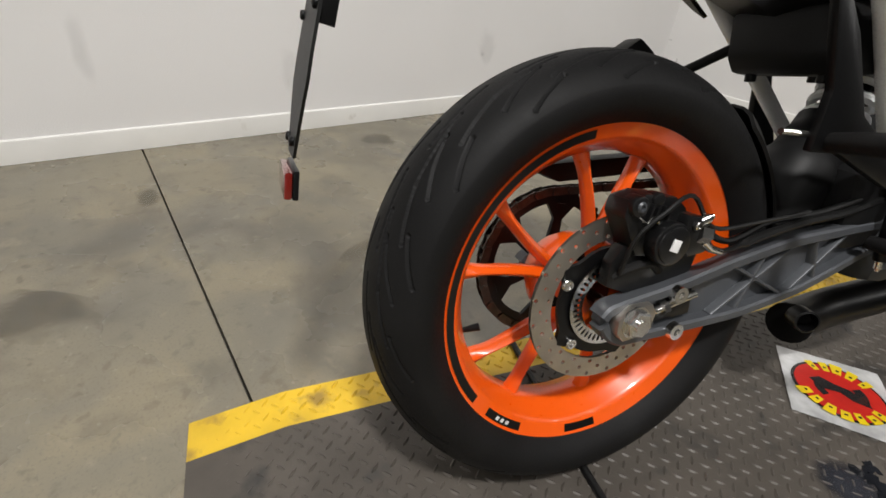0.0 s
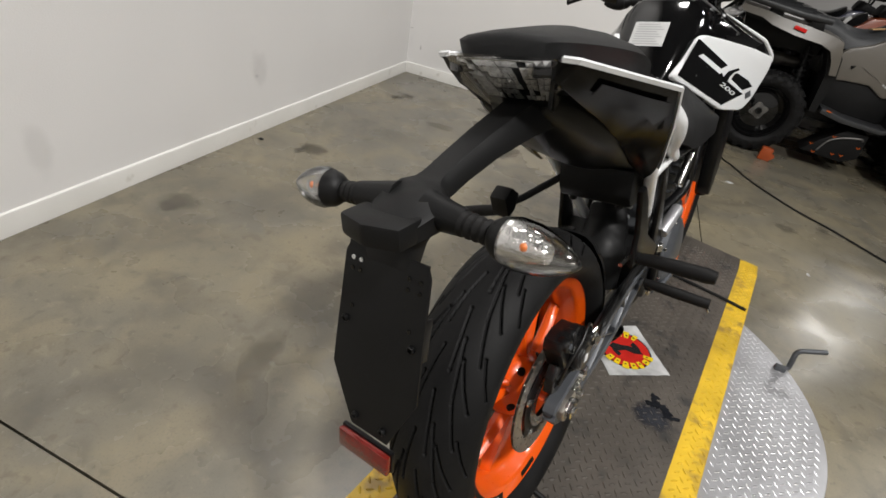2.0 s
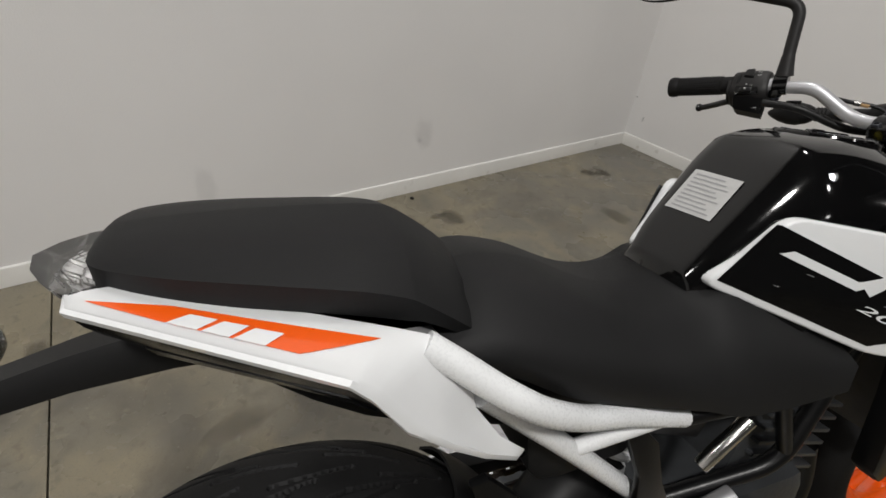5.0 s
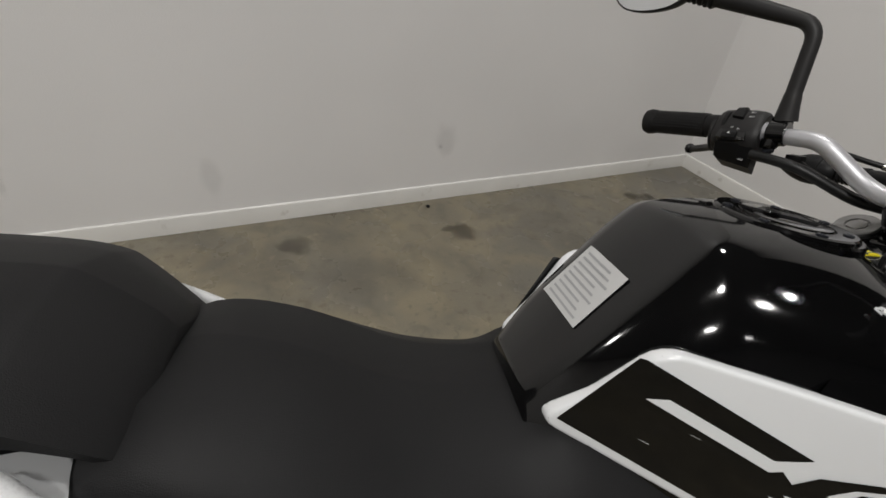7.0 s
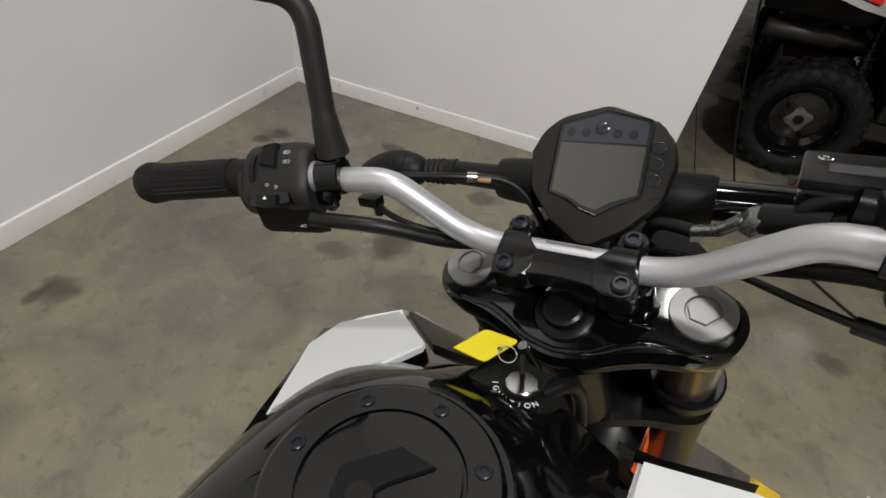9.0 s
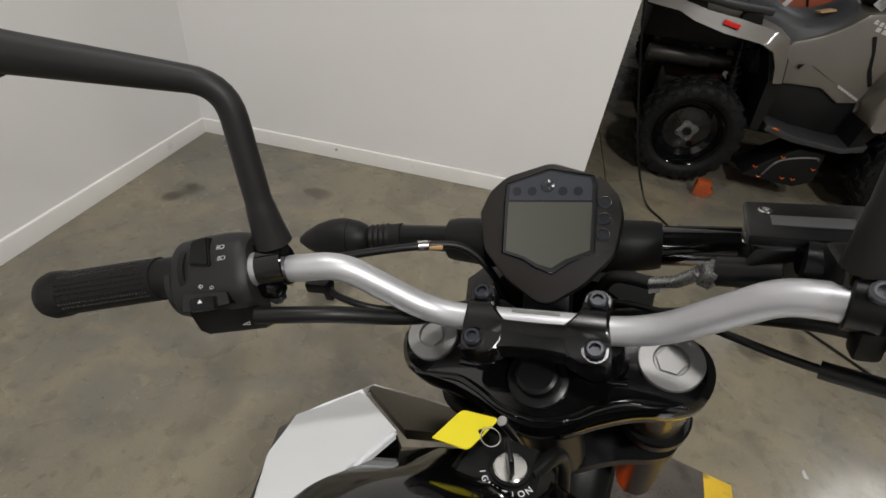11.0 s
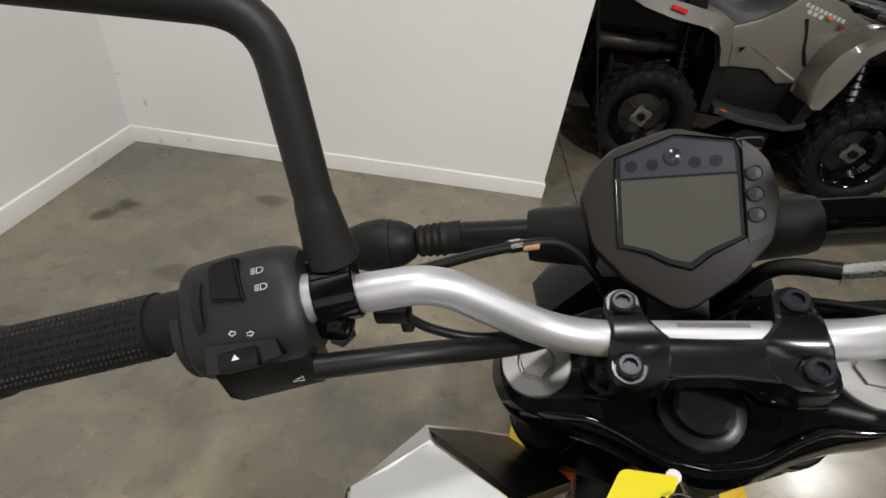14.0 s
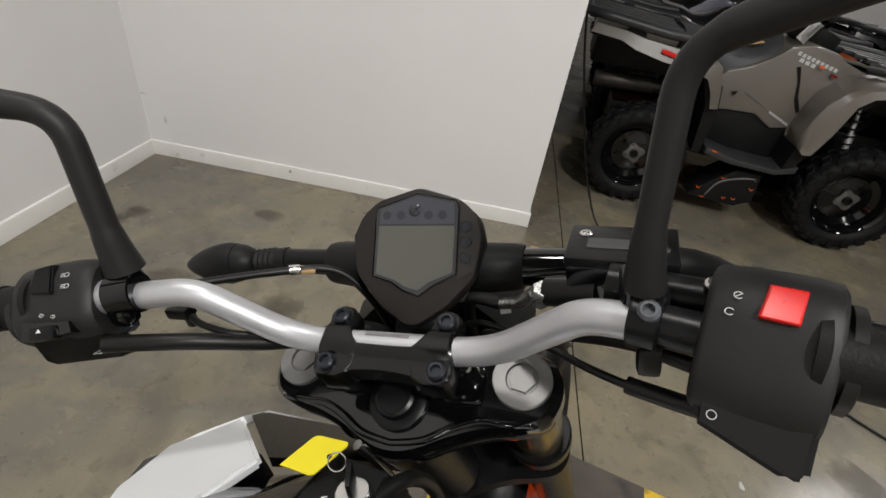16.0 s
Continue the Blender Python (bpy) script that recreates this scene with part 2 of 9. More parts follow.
def rounded(pts, r, steps=5):
    """A polyline with its inner corners rounded off."""
    pts = [Vector(p) for p in pts]
    out = [pts[0]]
    for a, b, c in zip(pts, pts[1:], pts[2:]):
        u, w = (a - b), (c - b)
        k = min(r, u.length * 0.48, w.length * 0.48)
        p, q = b + u.normalized() * k, b + w.normalized() * k
        for i in range(steps + 1):
            t = i / steps
            out.append((1 - t) ** 2 * p + 2 * t * (1 - t) * b + t * t * q)
    return out + [pts[-1]]


def add_loft(bm, rings, close=True, caps=True):
    """Skin over rings of equally many points."""
    vs = [[bm.verts.new(p) for p in ring] for ring in rings]
    n = len(vs[0])
    for a, b in zip(vs, vs[1:]):
        for k in range(n if close else n - 1):
            bm.faces.new((a[k], a[(k + 1) % n], b[(k + 1) % n], b[k]))
    if caps and close:
        bm.faces.new(vs[0][::-1])
        bm.faces.new(vs[-1])
    return vs


def add_lathe(bm, profile, centre, axis=(1, 0, 0), n=48, closed=False):
    """Turn a profile of (along, radius) about an axis."""
    ax = Vector(axis).normalized()
    e1 = ax.orthogonal().normalized()
    if abs(ax.x) > 0.9:
        e1 = V(0, 1, 0)
    e2 = ax.cross(e1)
    c = Vector(centre)
    rings = []
    for k in range(n):
        a = 2 * math.pi * k / n
        d = math.cos(a) * e1 + math.sin(a) * e2
        rings.append([bm.verts.new(c + ax * x + d * r) for x, r in profile])
    m = len(profile)
    for k in range(n):
        p, q = rings[k], rings[(k + 1) % n]
        for j in range(m if closed else m - 1):
            j2 = (j + 1) % m
            bm.faces.new((p[j], p[j2], q[j2], q[j]))
    return rings


def add_box(bm, centre, size, turn=None, bevel=0.0):
    """A box, turned by a matrix, its edges rounded."""
    t = bmesh.new()
    bmesh.ops.create_cube(t, size=1)
    bmesh.ops.scale(t, vec=size, verts=t.verts)
    if bevel:
        bmesh.ops.bevel(t, geom=list(t.edges), offset=bevel, segments=2, affect="EDGES", profile=0.6)
    m = Matrix.Translation(centre) @ (turn.to_4x4() if turn else Matrix())
    bmesh.ops.transform(t, matrix=m, verts=t.verts)
    merge(bm, t)


def merge(bm, t):
    idx = [bm.verts.new(v.co) for v in t.verts]
    t.verts.index_update()
    for f in t.faces:
        bm.faces.new([idx[v.index] for v in f.verts])
    t.free()


def add_cyl(bm, a, b, r, r2=None, n=20, bevel=0.0):
    """A solid rod from a to b, its rims rounded."""
    a, b = Vector(a), Vector(b)
    r2 = r if r2 is None else r2
    d = (b - a).normalized()
    if bevel:
        pts = [a, a + d * bevel * 0.3, a + d * bevel, b - d * bevel, b - d * bevel * 0.3, b]
        rr = [r - bevel, r - bevel * 0.3, r, r2, r2 - bevel * 0.3, r2 - bevel]
        add_tube(bm, pts, rr, n)
    else:
        add_tube(bm, [a, b], [r, r2], n)


def add_prism(bm, outline, axis, lo, hi, bevel=0.0):
    """A flat outline (two coordinates) pushed through along an axis ('x', 'y' or 'z')."""
    t = bmesh.new()

    def at(p, h):
        return {"x": (h, p[0], p[1]), "y": (p[0], h, p[1]), "z": (p[0], p[1], h)}[axis]

    lo_f = lo if callable(lo) else (lambda p: lo)
    hi_f = hi if callable(hi) else (lambda p: hi)
    add_loft(t, [[at(p, lo_f(p)) for p in outline], [at(p, hi_f(p)) for p in outline]])
    bmesh.ops.recalc_face_normals(t, faces=t.faces)
    if bevel:
        bmesh.ops.bevel(t, geom=list(t.edges), offset=bevel, segments=2, affect="EDGES", profile=0.6)
    merge(bm, t)


def finish(bm, smooth=40):
    bmesh.ops.recalc_face_normals(bm, faces=bm.faces)
    limit = radians(smooth)
    for f in bm.faces:
        f.smooth = True
    for e in bm.edges:
        if len(e.link_faces) == 2 and e.calc_face_angle(0) > limit:
            e.smooth = False


def part(name, bm, material, parent=None, label="", smooth=40):
    """Links a bmesh as one mesh object under a thing or a part."""
    finish(bm, smooth)
    me = bpy.data.meshes.new(name)
    bm.to_mesh(me)
    bm.free()
    me.materials.append(material)
    ob = new(name, me)
    if parent is not None:
        ob.parent = parent
    return tagged(ob, label)


def thing(name, label, category, at=None, group="", kind=""):
    ob = new(name)
    ob.empty_display_size = 0.1
    if at is not None:
        ob.matrix_world = at
    return tagged(ob, label, category, group, kind)


def shape(fn, *a, **k):
    bm = bmesh.new()
    fn(bm, *a, **k)
    return bm


def mirror_x(bm):
    for v in bm.verts:
        v.co.x = -v.co.x
    return bm


def letters(text, size, depth=0.0004):
    """Raised writing in the built-in font, as a mesh in the xy plane."""
    c = bpy.data.curves.new("writing", "FONT")
    c.body, c.size, c.extrude, c.align_x, c.align_y = text, size, depth, "CENTER", "CENTER"
    o = bpy.data.objects.new("writing", c)
    scene.collection.objects.link(o)
    bpy.context.view_layer.update()
    me = bpy.data.meshes.new_from_object(o.evaluated_get(bpy.context.evaluated_depsgraph_get()))
    bpy.data.objects.remove(o)
    bm = bmesh.new()
    bm.from_mesh(me)
    return bm


def placed(bm, m):
    bmesh.ops.transform(bm, matrix=m, verts=bm.verts)
    return bm


def basis(origin, xaxis, yaxis):
    """A matrix whose x and y lie along the given ways."""
    x = Vector(xaxis).normalized()
    z = x.cross(Vector(yaxis)).normalized()
    y = z.cross(x)
    m = Matrix((x, y, z)).transposed().to_4x4()
    m.translation = origin
    return m


# ---- the hall ----
X0, X1, Y0, Y1 = -0.15, 9.0, -8.0, 8.0
JX, JY, GAP = 2.16, -3.16, 0.0048


def floor():
    base = part("floor", shape(add_box, (X1 / 2 - 0.2, 0, -0.09), (X1 + 0.6, Y1 - Y0, 0.12)), M_JOINT)
    tagged(base, "mottled buff-grey sealed concrete floor with saw-cut joints", "floor", kind="structure")
    for xa, xb in ((X0, JX - GAP / 2), (JX + GAP / 2, X1)):
        for ya, yb in ((Y0, JY - GAP / 2), (JY + GAP / 2, Y1)):
            bm = bmesh.new()
            add_box(bm, ((xa + xb) / 2, (ya + yb) / 2, -0.014), (xb - xa, yb - ya, 0.028), bevel=0.0012)
            part("slab", bm, M_CONCRETE, base, smooth=2)


floor()
WALL_END = 1.977


def wall(name, x0, x1, y0, y1, label, top=CEILING):
    bm = shape(add_box, ((x0 + x1) / 2, (y0 + y1) / 2, top / 2), (x1 - x0, y1 - y0, top))
    return tagged(part(name, bm, M_EASTSHADE if name == "wall_east" else M_WALL), label, "wall", kind="structure")


wall("wall_west", -0.15, 0, Y0, Y1, "off-white painted wall with scuffs and dark rub marks")
wall("wall_north", 0.0, WALL_END, 0.0, 0.12, "off-white painted partition wall that ends free")
wall("wall_south", -0.15, X1, Y0 - 0.12, Y0, "plain off-white painted wall")
# unseen; its dark colour stands in for the dim hall on that side
wall("wall_east", X1, X1 + 0.12, Y0, Y1, "unseen wall, darkened to stand in for the dim depth of the hall")
wall("wall_far", -0.15, X1, Y1, Y1 + 0.12, "plain off-white painted wall")
tagged(part("ceiling", shape(add_box, (X1 / 2, 0, CEILING + 0.06), (X1 + 0.5, Y1 - Y0 + 0.3, 0.12)), M_CEIL), "plain pale painted ceiling", "ceiling", kind="structure")


def skirting(name, outline, axis, lo, hi, label):
    bm = bmesh.new()
    add_prism(bm, outline, axis, lo, hi)
    tagged(part(name, bm, M_TRIM, smooth=25), label, "baseboard", kind="structure")


# thickness, height: a plain board with a rounded top
BOARD = [(0, 0.001), (0.0105, 0.001), (0.0105, 0.068), (0.0085, 0.075), (0.004, 0.078), (0, 0.078)]
skirting("baseboard_west", BOARD, "y", Y0, -0.0105, "white painted wooden baseboard, scuffed")
skirting("baseboard_north", [(-d, z) for d, z in BOARD], "x", 0.0, WALL_END + 0.009, "white painted wooden baseboard, scuffed")
skirting("baseboard_end", [(WALL_END + d, z) for d, z in BOARD], "y", 0.0, 0.12, "white painted wooden baseboard on the wall's end")


def bay_light(x, y):
    t = thing("ceiling_light", "round white sheet-metal bay lamp under the ceiling", "ceiling light", pose(x, y, CEILING), "bay lamps of the hall")
    bm = bmesh.new()
    add_lathe(bm, [(-0.10, 0.235), (-0.095, 0.24), (-0.04, 0.13), (-0.02, 0.10), (-0.001, 0.10), (-0.001, 0.0), (-0.006, 0.0), (-0.03, 0.10), (-0.05, 0.13), (-0.10, 0.232)], (0, 0, 0), (0, 0, 1), 32)
    part("housing", bm, M_TRIM, t)
    bm = bmesh.new()
    bmesh.ops.create_uvsphere(bm, u_segments=16, v_segments=10, radius=0.045)
    bmesh.ops.translate(bm, vec=(0, 0, -0.06), verts=bm.verts)
    part("bulb", bm, M_PAPER, t)


for lx, ly, watts in LAMPS:
    bay_light(lx, ly)


def blotch(name, centre, size, seed, material, label, normal="z", turn=0, lift=0.0006, points=28, ragged=0.35, category="stain"):
    """A thin ragged film on a floor or wall."""
    rnd = random.Random(seed)
    ph = [rnd.uniform(0, 6.28) for _ in range(4)]
    bm = bmesh.new()
    ring = []
    for k in range(points):
        a = 2 * math.pi * k / points
        r = 1 + ragged * (0.5 * math.sin(2 * a + ph[0]) + 0.35 * math.sin(3 * a + ph[1]) + 0.3 * math.sin(5 * a + ph[2]) + 0.25 * math.sin(9 * a + ph[3]))
        x, y = size[0] * r * math.cos(a) / 2, size[1] * r * math.sin(a) / 2
        c, s = math.cos(turn), math.sin(turn)
        ring.append((x * c - y * s, x * s + y * c))
    at = {"z": lambda p, h: (centre[0] + p[0], centre[1] + p[1], centre[2] + h), "x": lambda p, h: (centre[0] + h, centre[1] + p[0], centre[2] + p[1]), "y": lambda p, h: (centre[0] + p[0], centre[1] - h, centre[2] + p[1])}[normal]
    add_loft(bm, [[at(p, 0) for p in ring], [at((p[0] * 0.94, p[1] * 0.94), lift) for p in ring]])
    return tagged(part(name, bm, material), label, category)


def soft_mark(name, color, strength, flat=(1, 1, 0)):
    """A stain whose edge fades: film that lets the surface below show through."""
    m = bpy.data.materials.new(name)
    m.use_nodes = True
    nt = m.node_tree
    n, l = nt.nodes, nt.links
    b = n["Principled BSDF"]
    b.inputs["Base Color"].default_value = (*color, 1)
    b.inputs["Roughness"].default_value = 0.5
    tc = n.new("ShaderNodeTexCoord")
    sub = n.new("ShaderNodeVectorMath")
    sub.operation = "SUBTRACT"
    sub.inputs[1].default_value = (0.5, 0.5, 0.5)
    l.new(tc.outputs["Generated"], sub.inputs[0])
    keep = n.new("ShaderNodeVectorMath")
    keep.operation = "MULTIPLY"
    keep.inputs[1].default_value = flat
    l.new(sub.outputs[0], keep.inputs[0])
    ln = n.new("ShaderNodeVectorMath")
    ln.operation = "LENGTH"
    l.new(keep.outputs[0], ln.inputs[0])
    no = n.new("ShaderNodeTexNoise")
    no.inputs["Scale"].default_value, no.inputs["Detail"].default_value = 16, 6
    l.new(tc.outputs["Object"], no.inputs["Vector"])
    add = n.new("ShaderNodeMath")
    add.operation = "MULTIPLY_ADD"
    add.inputs[1].default_value = 0.55
    l.new(no.outputs["Fac"], add.inputs[0])
    l.new(ln.outputs["Value"], add.inputs[2])
    r = n.new("ShaderNodeMapRange")
    r.interpolation_type = "SMOOTHSTEP"
    r.inputs["From Min"].default_value, r.inputs["From Max"].default_value = 0.42, 0.74
    r.inputs["To Min"].default_value, r.inputs["To Max"].default_value = strength, 0
    l.new(add.outputs[0], r.inputs["Value"])
    l.new(r.outputs["Result"], b.inputs["Alpha"])
    return m


M_STAIN = soft_mark("old_oil", (0.08, 0.07, 0.052), 0.27)
M_FAINT = soft_mark("faint_oil", (0.09, 0.08, 0.062), 0.2)
M_RUB = {k: soft_mark("rubbed_grey", (0.36, 0.35, 0.34), 0.04, v) for k, v in (("x", (0, 1, 1)), ("y", (1, 0, 1)))}
M_RUBDARK = {k: soft_mark("rubbed_dark", (0.3, 0.29, 0.28), 0.1, v) for k, v in (("x", (0, 1, 1)), ("y", (1, 0, 1)))}
M_RUBMORE = {k: soft_mark("rubbed_grey", (0.42, 0.41, 0.40), 0.035, v) for k, v in (("x", (0, 1, 1)), ("y", (1, 0, 1)))}
STAINS = [
    ((0.305, -1.628), (0.15, 0.10), 0.4, M_STAIN), ((0.27, -1.66), (0.09, 0.06), 1.4, M_STAIN), ((1.09, -0.93), (0.22, 0.14), 1.2, M_STAIN), ((0.66, -0.86), (0.16, 0.09), 0.2, M_FAINT), ((0.93, -1.07), (0.15, 0.08), 0.5, M_FAINT),
    ((0.21, -2.33), (0.18, 0.09), 0.9, M_FAINT), ((0.28, -0.52), (0.12, 0.08), 0.3, M_STAIN), ((0.24, -0.6), (0.09, 0.07), 2.0, M_STAIN), ((0.85, -3.46), (0.22, 0.12), 0.8, M_FAINT), ((0.4, -3.2), (0.12, 0.06), 0.1, M_FAINT),
    ((2.6, -0.75), (0.12, 0.08), 0.4, M_FAINT), ((2.82, -0.62), (0.10, 0.06), 1.4, M_FAINT), ((3.0, -1.1), (0.2, 0.1), 2.4, M_FAINT), ((0.95, -2.75), (0.16, 0.08), 1.9, M_FAINT), ((1.3, -0.5), (0.16, 0.08), 0.5, M_FAINT), ((0.8, -0.35), (0.14, 0.08), 2.7, M_FAINT),
]
for k, ((sx, sy), size, turn, m) in enumerate(STAINS):
    blotch("floor_stain", (sx, sy, 0.0004), (size[0] * 1.35, size[1] * 1.35), k, m, "dark old oil stain soaked into the concrete floor", turn=turn, ragged=0.15)
RUBS = [
    ("x", (0, -1.61, 0.30), (0.14, 0.22), M_RUB), ("x", (0, -1.63, 0.27), (0.02, 0.03), M_RUBDARK), ("x", (0, -2.6, 0.24), (0.10, 0.26), M_RUBMORE),
    ("x", (0, -3.25, 0.34), (0.07, 0.24), M_RUB), ("y", (0.012, 0, 0.318), (0.035, 0.012), M_RUBDARK), ("y", (0.104, 0, 0.198), (0.02, 0.05), M_RUBDARK), ("y", (0.75, -0.0107, 0.052), (0.016, 0.016), M_SCUFF),
]
for k, (nrm, at, size, m) in enumerate(RUBS):
    blotch("wall_mark", (at[0] + (0.0003 if nrm == "x" else 0), at[1] - (0.0003 if nrm == "y" else 0), at[2]), size, 50 + k, m[nrm] if m is not M_SCUFF else m, "grey rub mark on the painted wall", normal=nrm, lift=0.0003, ragged=0.15, category="scuff mark")


def crumb(name, at, size, seed, material, label, category):
    rnd = random.Random(seed)
    bm = bmesh.new()
    bmesh.ops.create_icosphere(bm, subdivisions=2, radius=1)
    for v in bm.verts:
        k = 0.7 + 0.5 * rnd.random()
        v.co = Vector((v.co.x * size[0] * k / 2, v.co.y * size[1] * k / 2, max(v.co.z, -0.3) * size[2] * k / 2 + size[2] * 0.15))
    bmesh.ops.translate(bm, vec=at, verts=bm.verts)
    return tagged(part(name, bm, material), label, category)


crumb("debris", (0.066, -1.7, 0), (0.028, 0.02, 0.012), 3, M_SATIN, "small dark crumb of debris on the concrete floor", "debris")
crumb("wall_chip", (2.02, -0.18, 0), (0.045, 0.02, 0.01), 4, M_BROWN, "small brown splinter on the floor by the wall's end", "debris")
crumb("paper_scrap", (2.372, -0.305, 0), (0.045, 0.03, 0.006), 5, M_PAPER, "small white scrap of paper on the concrete floor", "paper scrap")
crumb("paper_scrap", (2.62, -1.2, 0), (0.015, 0.03, 0.004), 6, M_PAPER, "small white scrap of paper on the concrete floor", "paper scrap")


def cable(name, pts, r, label, category="cable"):
    bm = bmesh.new()
    add_tube(bm, curve(pts, 8), r, 8)
    return tagged(part(name, bm, M_CABLE), label, category)


cable("power_cable", [(1.965, 0.124, 1.32), (1.985, 0.16, 1.08), (2.03, 0.195, 0.86), (2.11, 0.2, 0.59), (2.2, 0.2, 0.32), (2.28, 0.19, 0.13), (2.345, 0.13, 0.02), (2.415, 0.02, 0.006), (2.52, -0.2, 0.006), (2.70, -0.44, 0.006), (2.86, -0.58, 0.006), (3.06, -0.79, 0.006), (3.25, -0.95, 0.006), (3.8, -1.3, 0.006), (4.6, -1.5, 0.006)], 0.005, "thin black power cable from the wall's end across the floor")

# ---- the turntable ----
TURN = radians(14.2)
DECK_Z, DISC_Z, EDGE = 0.030, 0.019, 0.30
T_FWD, T_RIGHT = V(math.sin(TURN), math.cos(TURN), 0), V(math.cos(TURN), -math.sin(TURN), 0)
DECK = basis(T_RIGHT * 2.338 + T_FWD * 0.0, T_RIGHT, T_FWD)
DECK_A, DECK_B, RAMP = -2.845, -0.665, 0.15


def lozenge(verts, faces, x, y, z, ang, l, w, h):
    """One raised tread bar."""
    c, s = math.cos(ang), math.sin(ang)
    i = len(verts)
    for px, py, pz in ((-l, 0, 0), (-l * 0.4, -w, 0), (l * 0.4, -w, 0), (l, 0, 0), (l * 0.4, w, 0), (-l * 0.4, w, 0), (-l * 0.55, 0, h), (l * 0.55, 0, h)):
        verts.append((x + px * c - py * s, y + px * s + py * c, z + pz))
    faces.extend([(i + a, i + b, i + d, i + e) if e is not None else (i + a, i + b, i + d) for a, b, d, e in ((0, 1, 6, None), (1, 2, 7, 6), (2, 3, 7, None), (3, 4, 7, None), (4, 5, 6, 7), (5, 0, 6, None))])


def tread(name, parent, material, places, l, w, h, label):
    verts, faces = [], []
    for x, y, z, ang in places:
        lozenge(verts, faces, x, y, z, ang, l, w, h)
    me = bpy.data.meshes.new(name)
    me.from_pydata(verts, [], faces)
    me.materials.append(material)
    for p in me.polygons:
        p.use_smooth = False
    ob = new(name, me)
    ob.parent = parent
    return tagged(ob, label, kind="stuff")


def deck_z(y):
    if y < DECK_A + RAMP:
        return DECK_Z * max(0.12, (y - DECK_A) / RAMP)
    if y > DECK_B - RAMP:
        return DECK_Z * max(0.12, (DECK_B - y) / RAMP)
    return DECK_Z


def turntable():
    t = thing("motorcycle_turntable", "dark diamond-plate turntable with yellow edges on an aluminium disc", "turntable")
    centre = V(1.851, -2.205, 0)
    bm = bmesh.new()
    add_lathe(bm, [(0.0, 0.0), (0.0, 0.5), (0.002, 0.574), (DISC_Z - 0.003, 0.5785), (DISC_Z, 0.576), (DISC_Z, 0.0)], centre, (0, 0, 1), 96)
    part("disc", bm, M_ALU, t, "bare aluminium tread-plate disc")
    places, step, q = [], 0.0205, math.sqrt(0.5)
    for i in range(-40, 41):
        for j in range(-40, 41):
            p = T_RIGHT * ((i - j) * step * q) + T_FWD * ((i + j) * step * q)
            if p.length < 0.565 and abs((centre + p).dot(T_RIGHT) - 2.338) > EDGE + 0.012:
                places.append((centre.x + p.x, centre.y + p.y, DISC_Z, -TURN + (0.785 if (i + j) % 2 else -0.785)))
    tread("disc_tread", t, M_ALU, places, 0.0098, 0.0028, 0.0016, "raised tread bars of bare aluminium")
    # deck: dark middle and two yellow edges, ramped down at both ends
    ys = [DECK_A, DECK_A + RAMP, DECK_B - RAMP, DECK_B]
    for name, a, b, m, lab in (("deck", -EDGE + 0.072, EDGE - 0.072, M_STEELDARK, "dark painted diamond plate"), ("edge_strip", -EDGE, -EDGE + 0.072, M_YELLOW, "worn yellow painted edge"), ("edge_strip", EDGE - 0.072, EDGE, M_YELLOW, "worn yellow painted edge")):
        bm = bmesh.new()
        rings = []
        for y in ys:
            z = deck_z(y)
            aa, bb, yy = a, b, y
            low = DISC_Z + 0.0005 if DECK_A + RAMP <= y <= DECK_B - RAMP else 0.0005
            rings.append([DECK @ V(aa, yy, min(low, z - 0.004)), DECK @ V(bb, yy, min(low, z - 0.004)), DECK @ V(bb, yy, z), DECK @ V(aa, yy, z)])
        add_loft(bm, rings)
        part(name, bm, m, t, lab, smooth=5)
    dark, yellow = [], []
    for i in range(-110, 1):
        for j in range(max(-110, i - 22), min(1, i + 23)):
            x, y = (i - j) * step * q, (i + j) * step * q
            if abs(x) > EDGE - 0.008 or not DECK_A + 0.012 < y < DECK_B - 0.012:
                continue
            p = DECK @ V(x, y, deck_z(y))
            if abs(abs(x) - (EDGE - 0.072)) < 0.006:
                continue
            (dark if abs(x) < EDGE - 0.072 else yellow).append((p.x, p.y, p.z, -TURN + (0.785 if (i + j) % 2 else -0.785)))
    tread("deck_tread", t, M_STEELDARK, dark, 0.0100, 0.0030, 0.0022, "raised tread bars, paint worn on top")
    tread("edge_tread", t, M_YELLOW, yellow, 0.0100, 0.0032, 0.0028, "raised yellow tread bars")
    bm = bmesh.new()
    add_tube(bm, rounded([(2.352, -1.985, 0.01), (2.385, -1.965, 0.02), (2.372, -1.966, 0.085), (2.378, -1.965, 0.098), (2.452, -1.942, 0.112)], 0.008), 0.008, 10)
    part("lever", bm, M_GREY, t, "bent grey steel locking lever")
    bm = bmesh.new()
    add_box(bm, (2.352, -1.99, 0.024), (0.03, 0.02, 0.022), bevel=0.003)
    part("lever_bracket", bm, M_GREY, t)
    return t


turntable()
# straps that lie across the deck
cable("tie_rod", [(1.93, -1.652, 0.038), (2.0, -1.665, 0.037), (2.16, -1.70, 0.036), (2.274, -1.735, 0.036)], 0.006, "thin black steel rod lying across the turntable deck", "rod")
cable("tie_rod", [(1.42, -2.68, 0.037), (1.6, -2.745, 0.037), (1.69, -2.772, 0.036), (1.80, -2.805, 0.036)], 0.006, "thin black steel rod lying under the rear tyre", "rod")


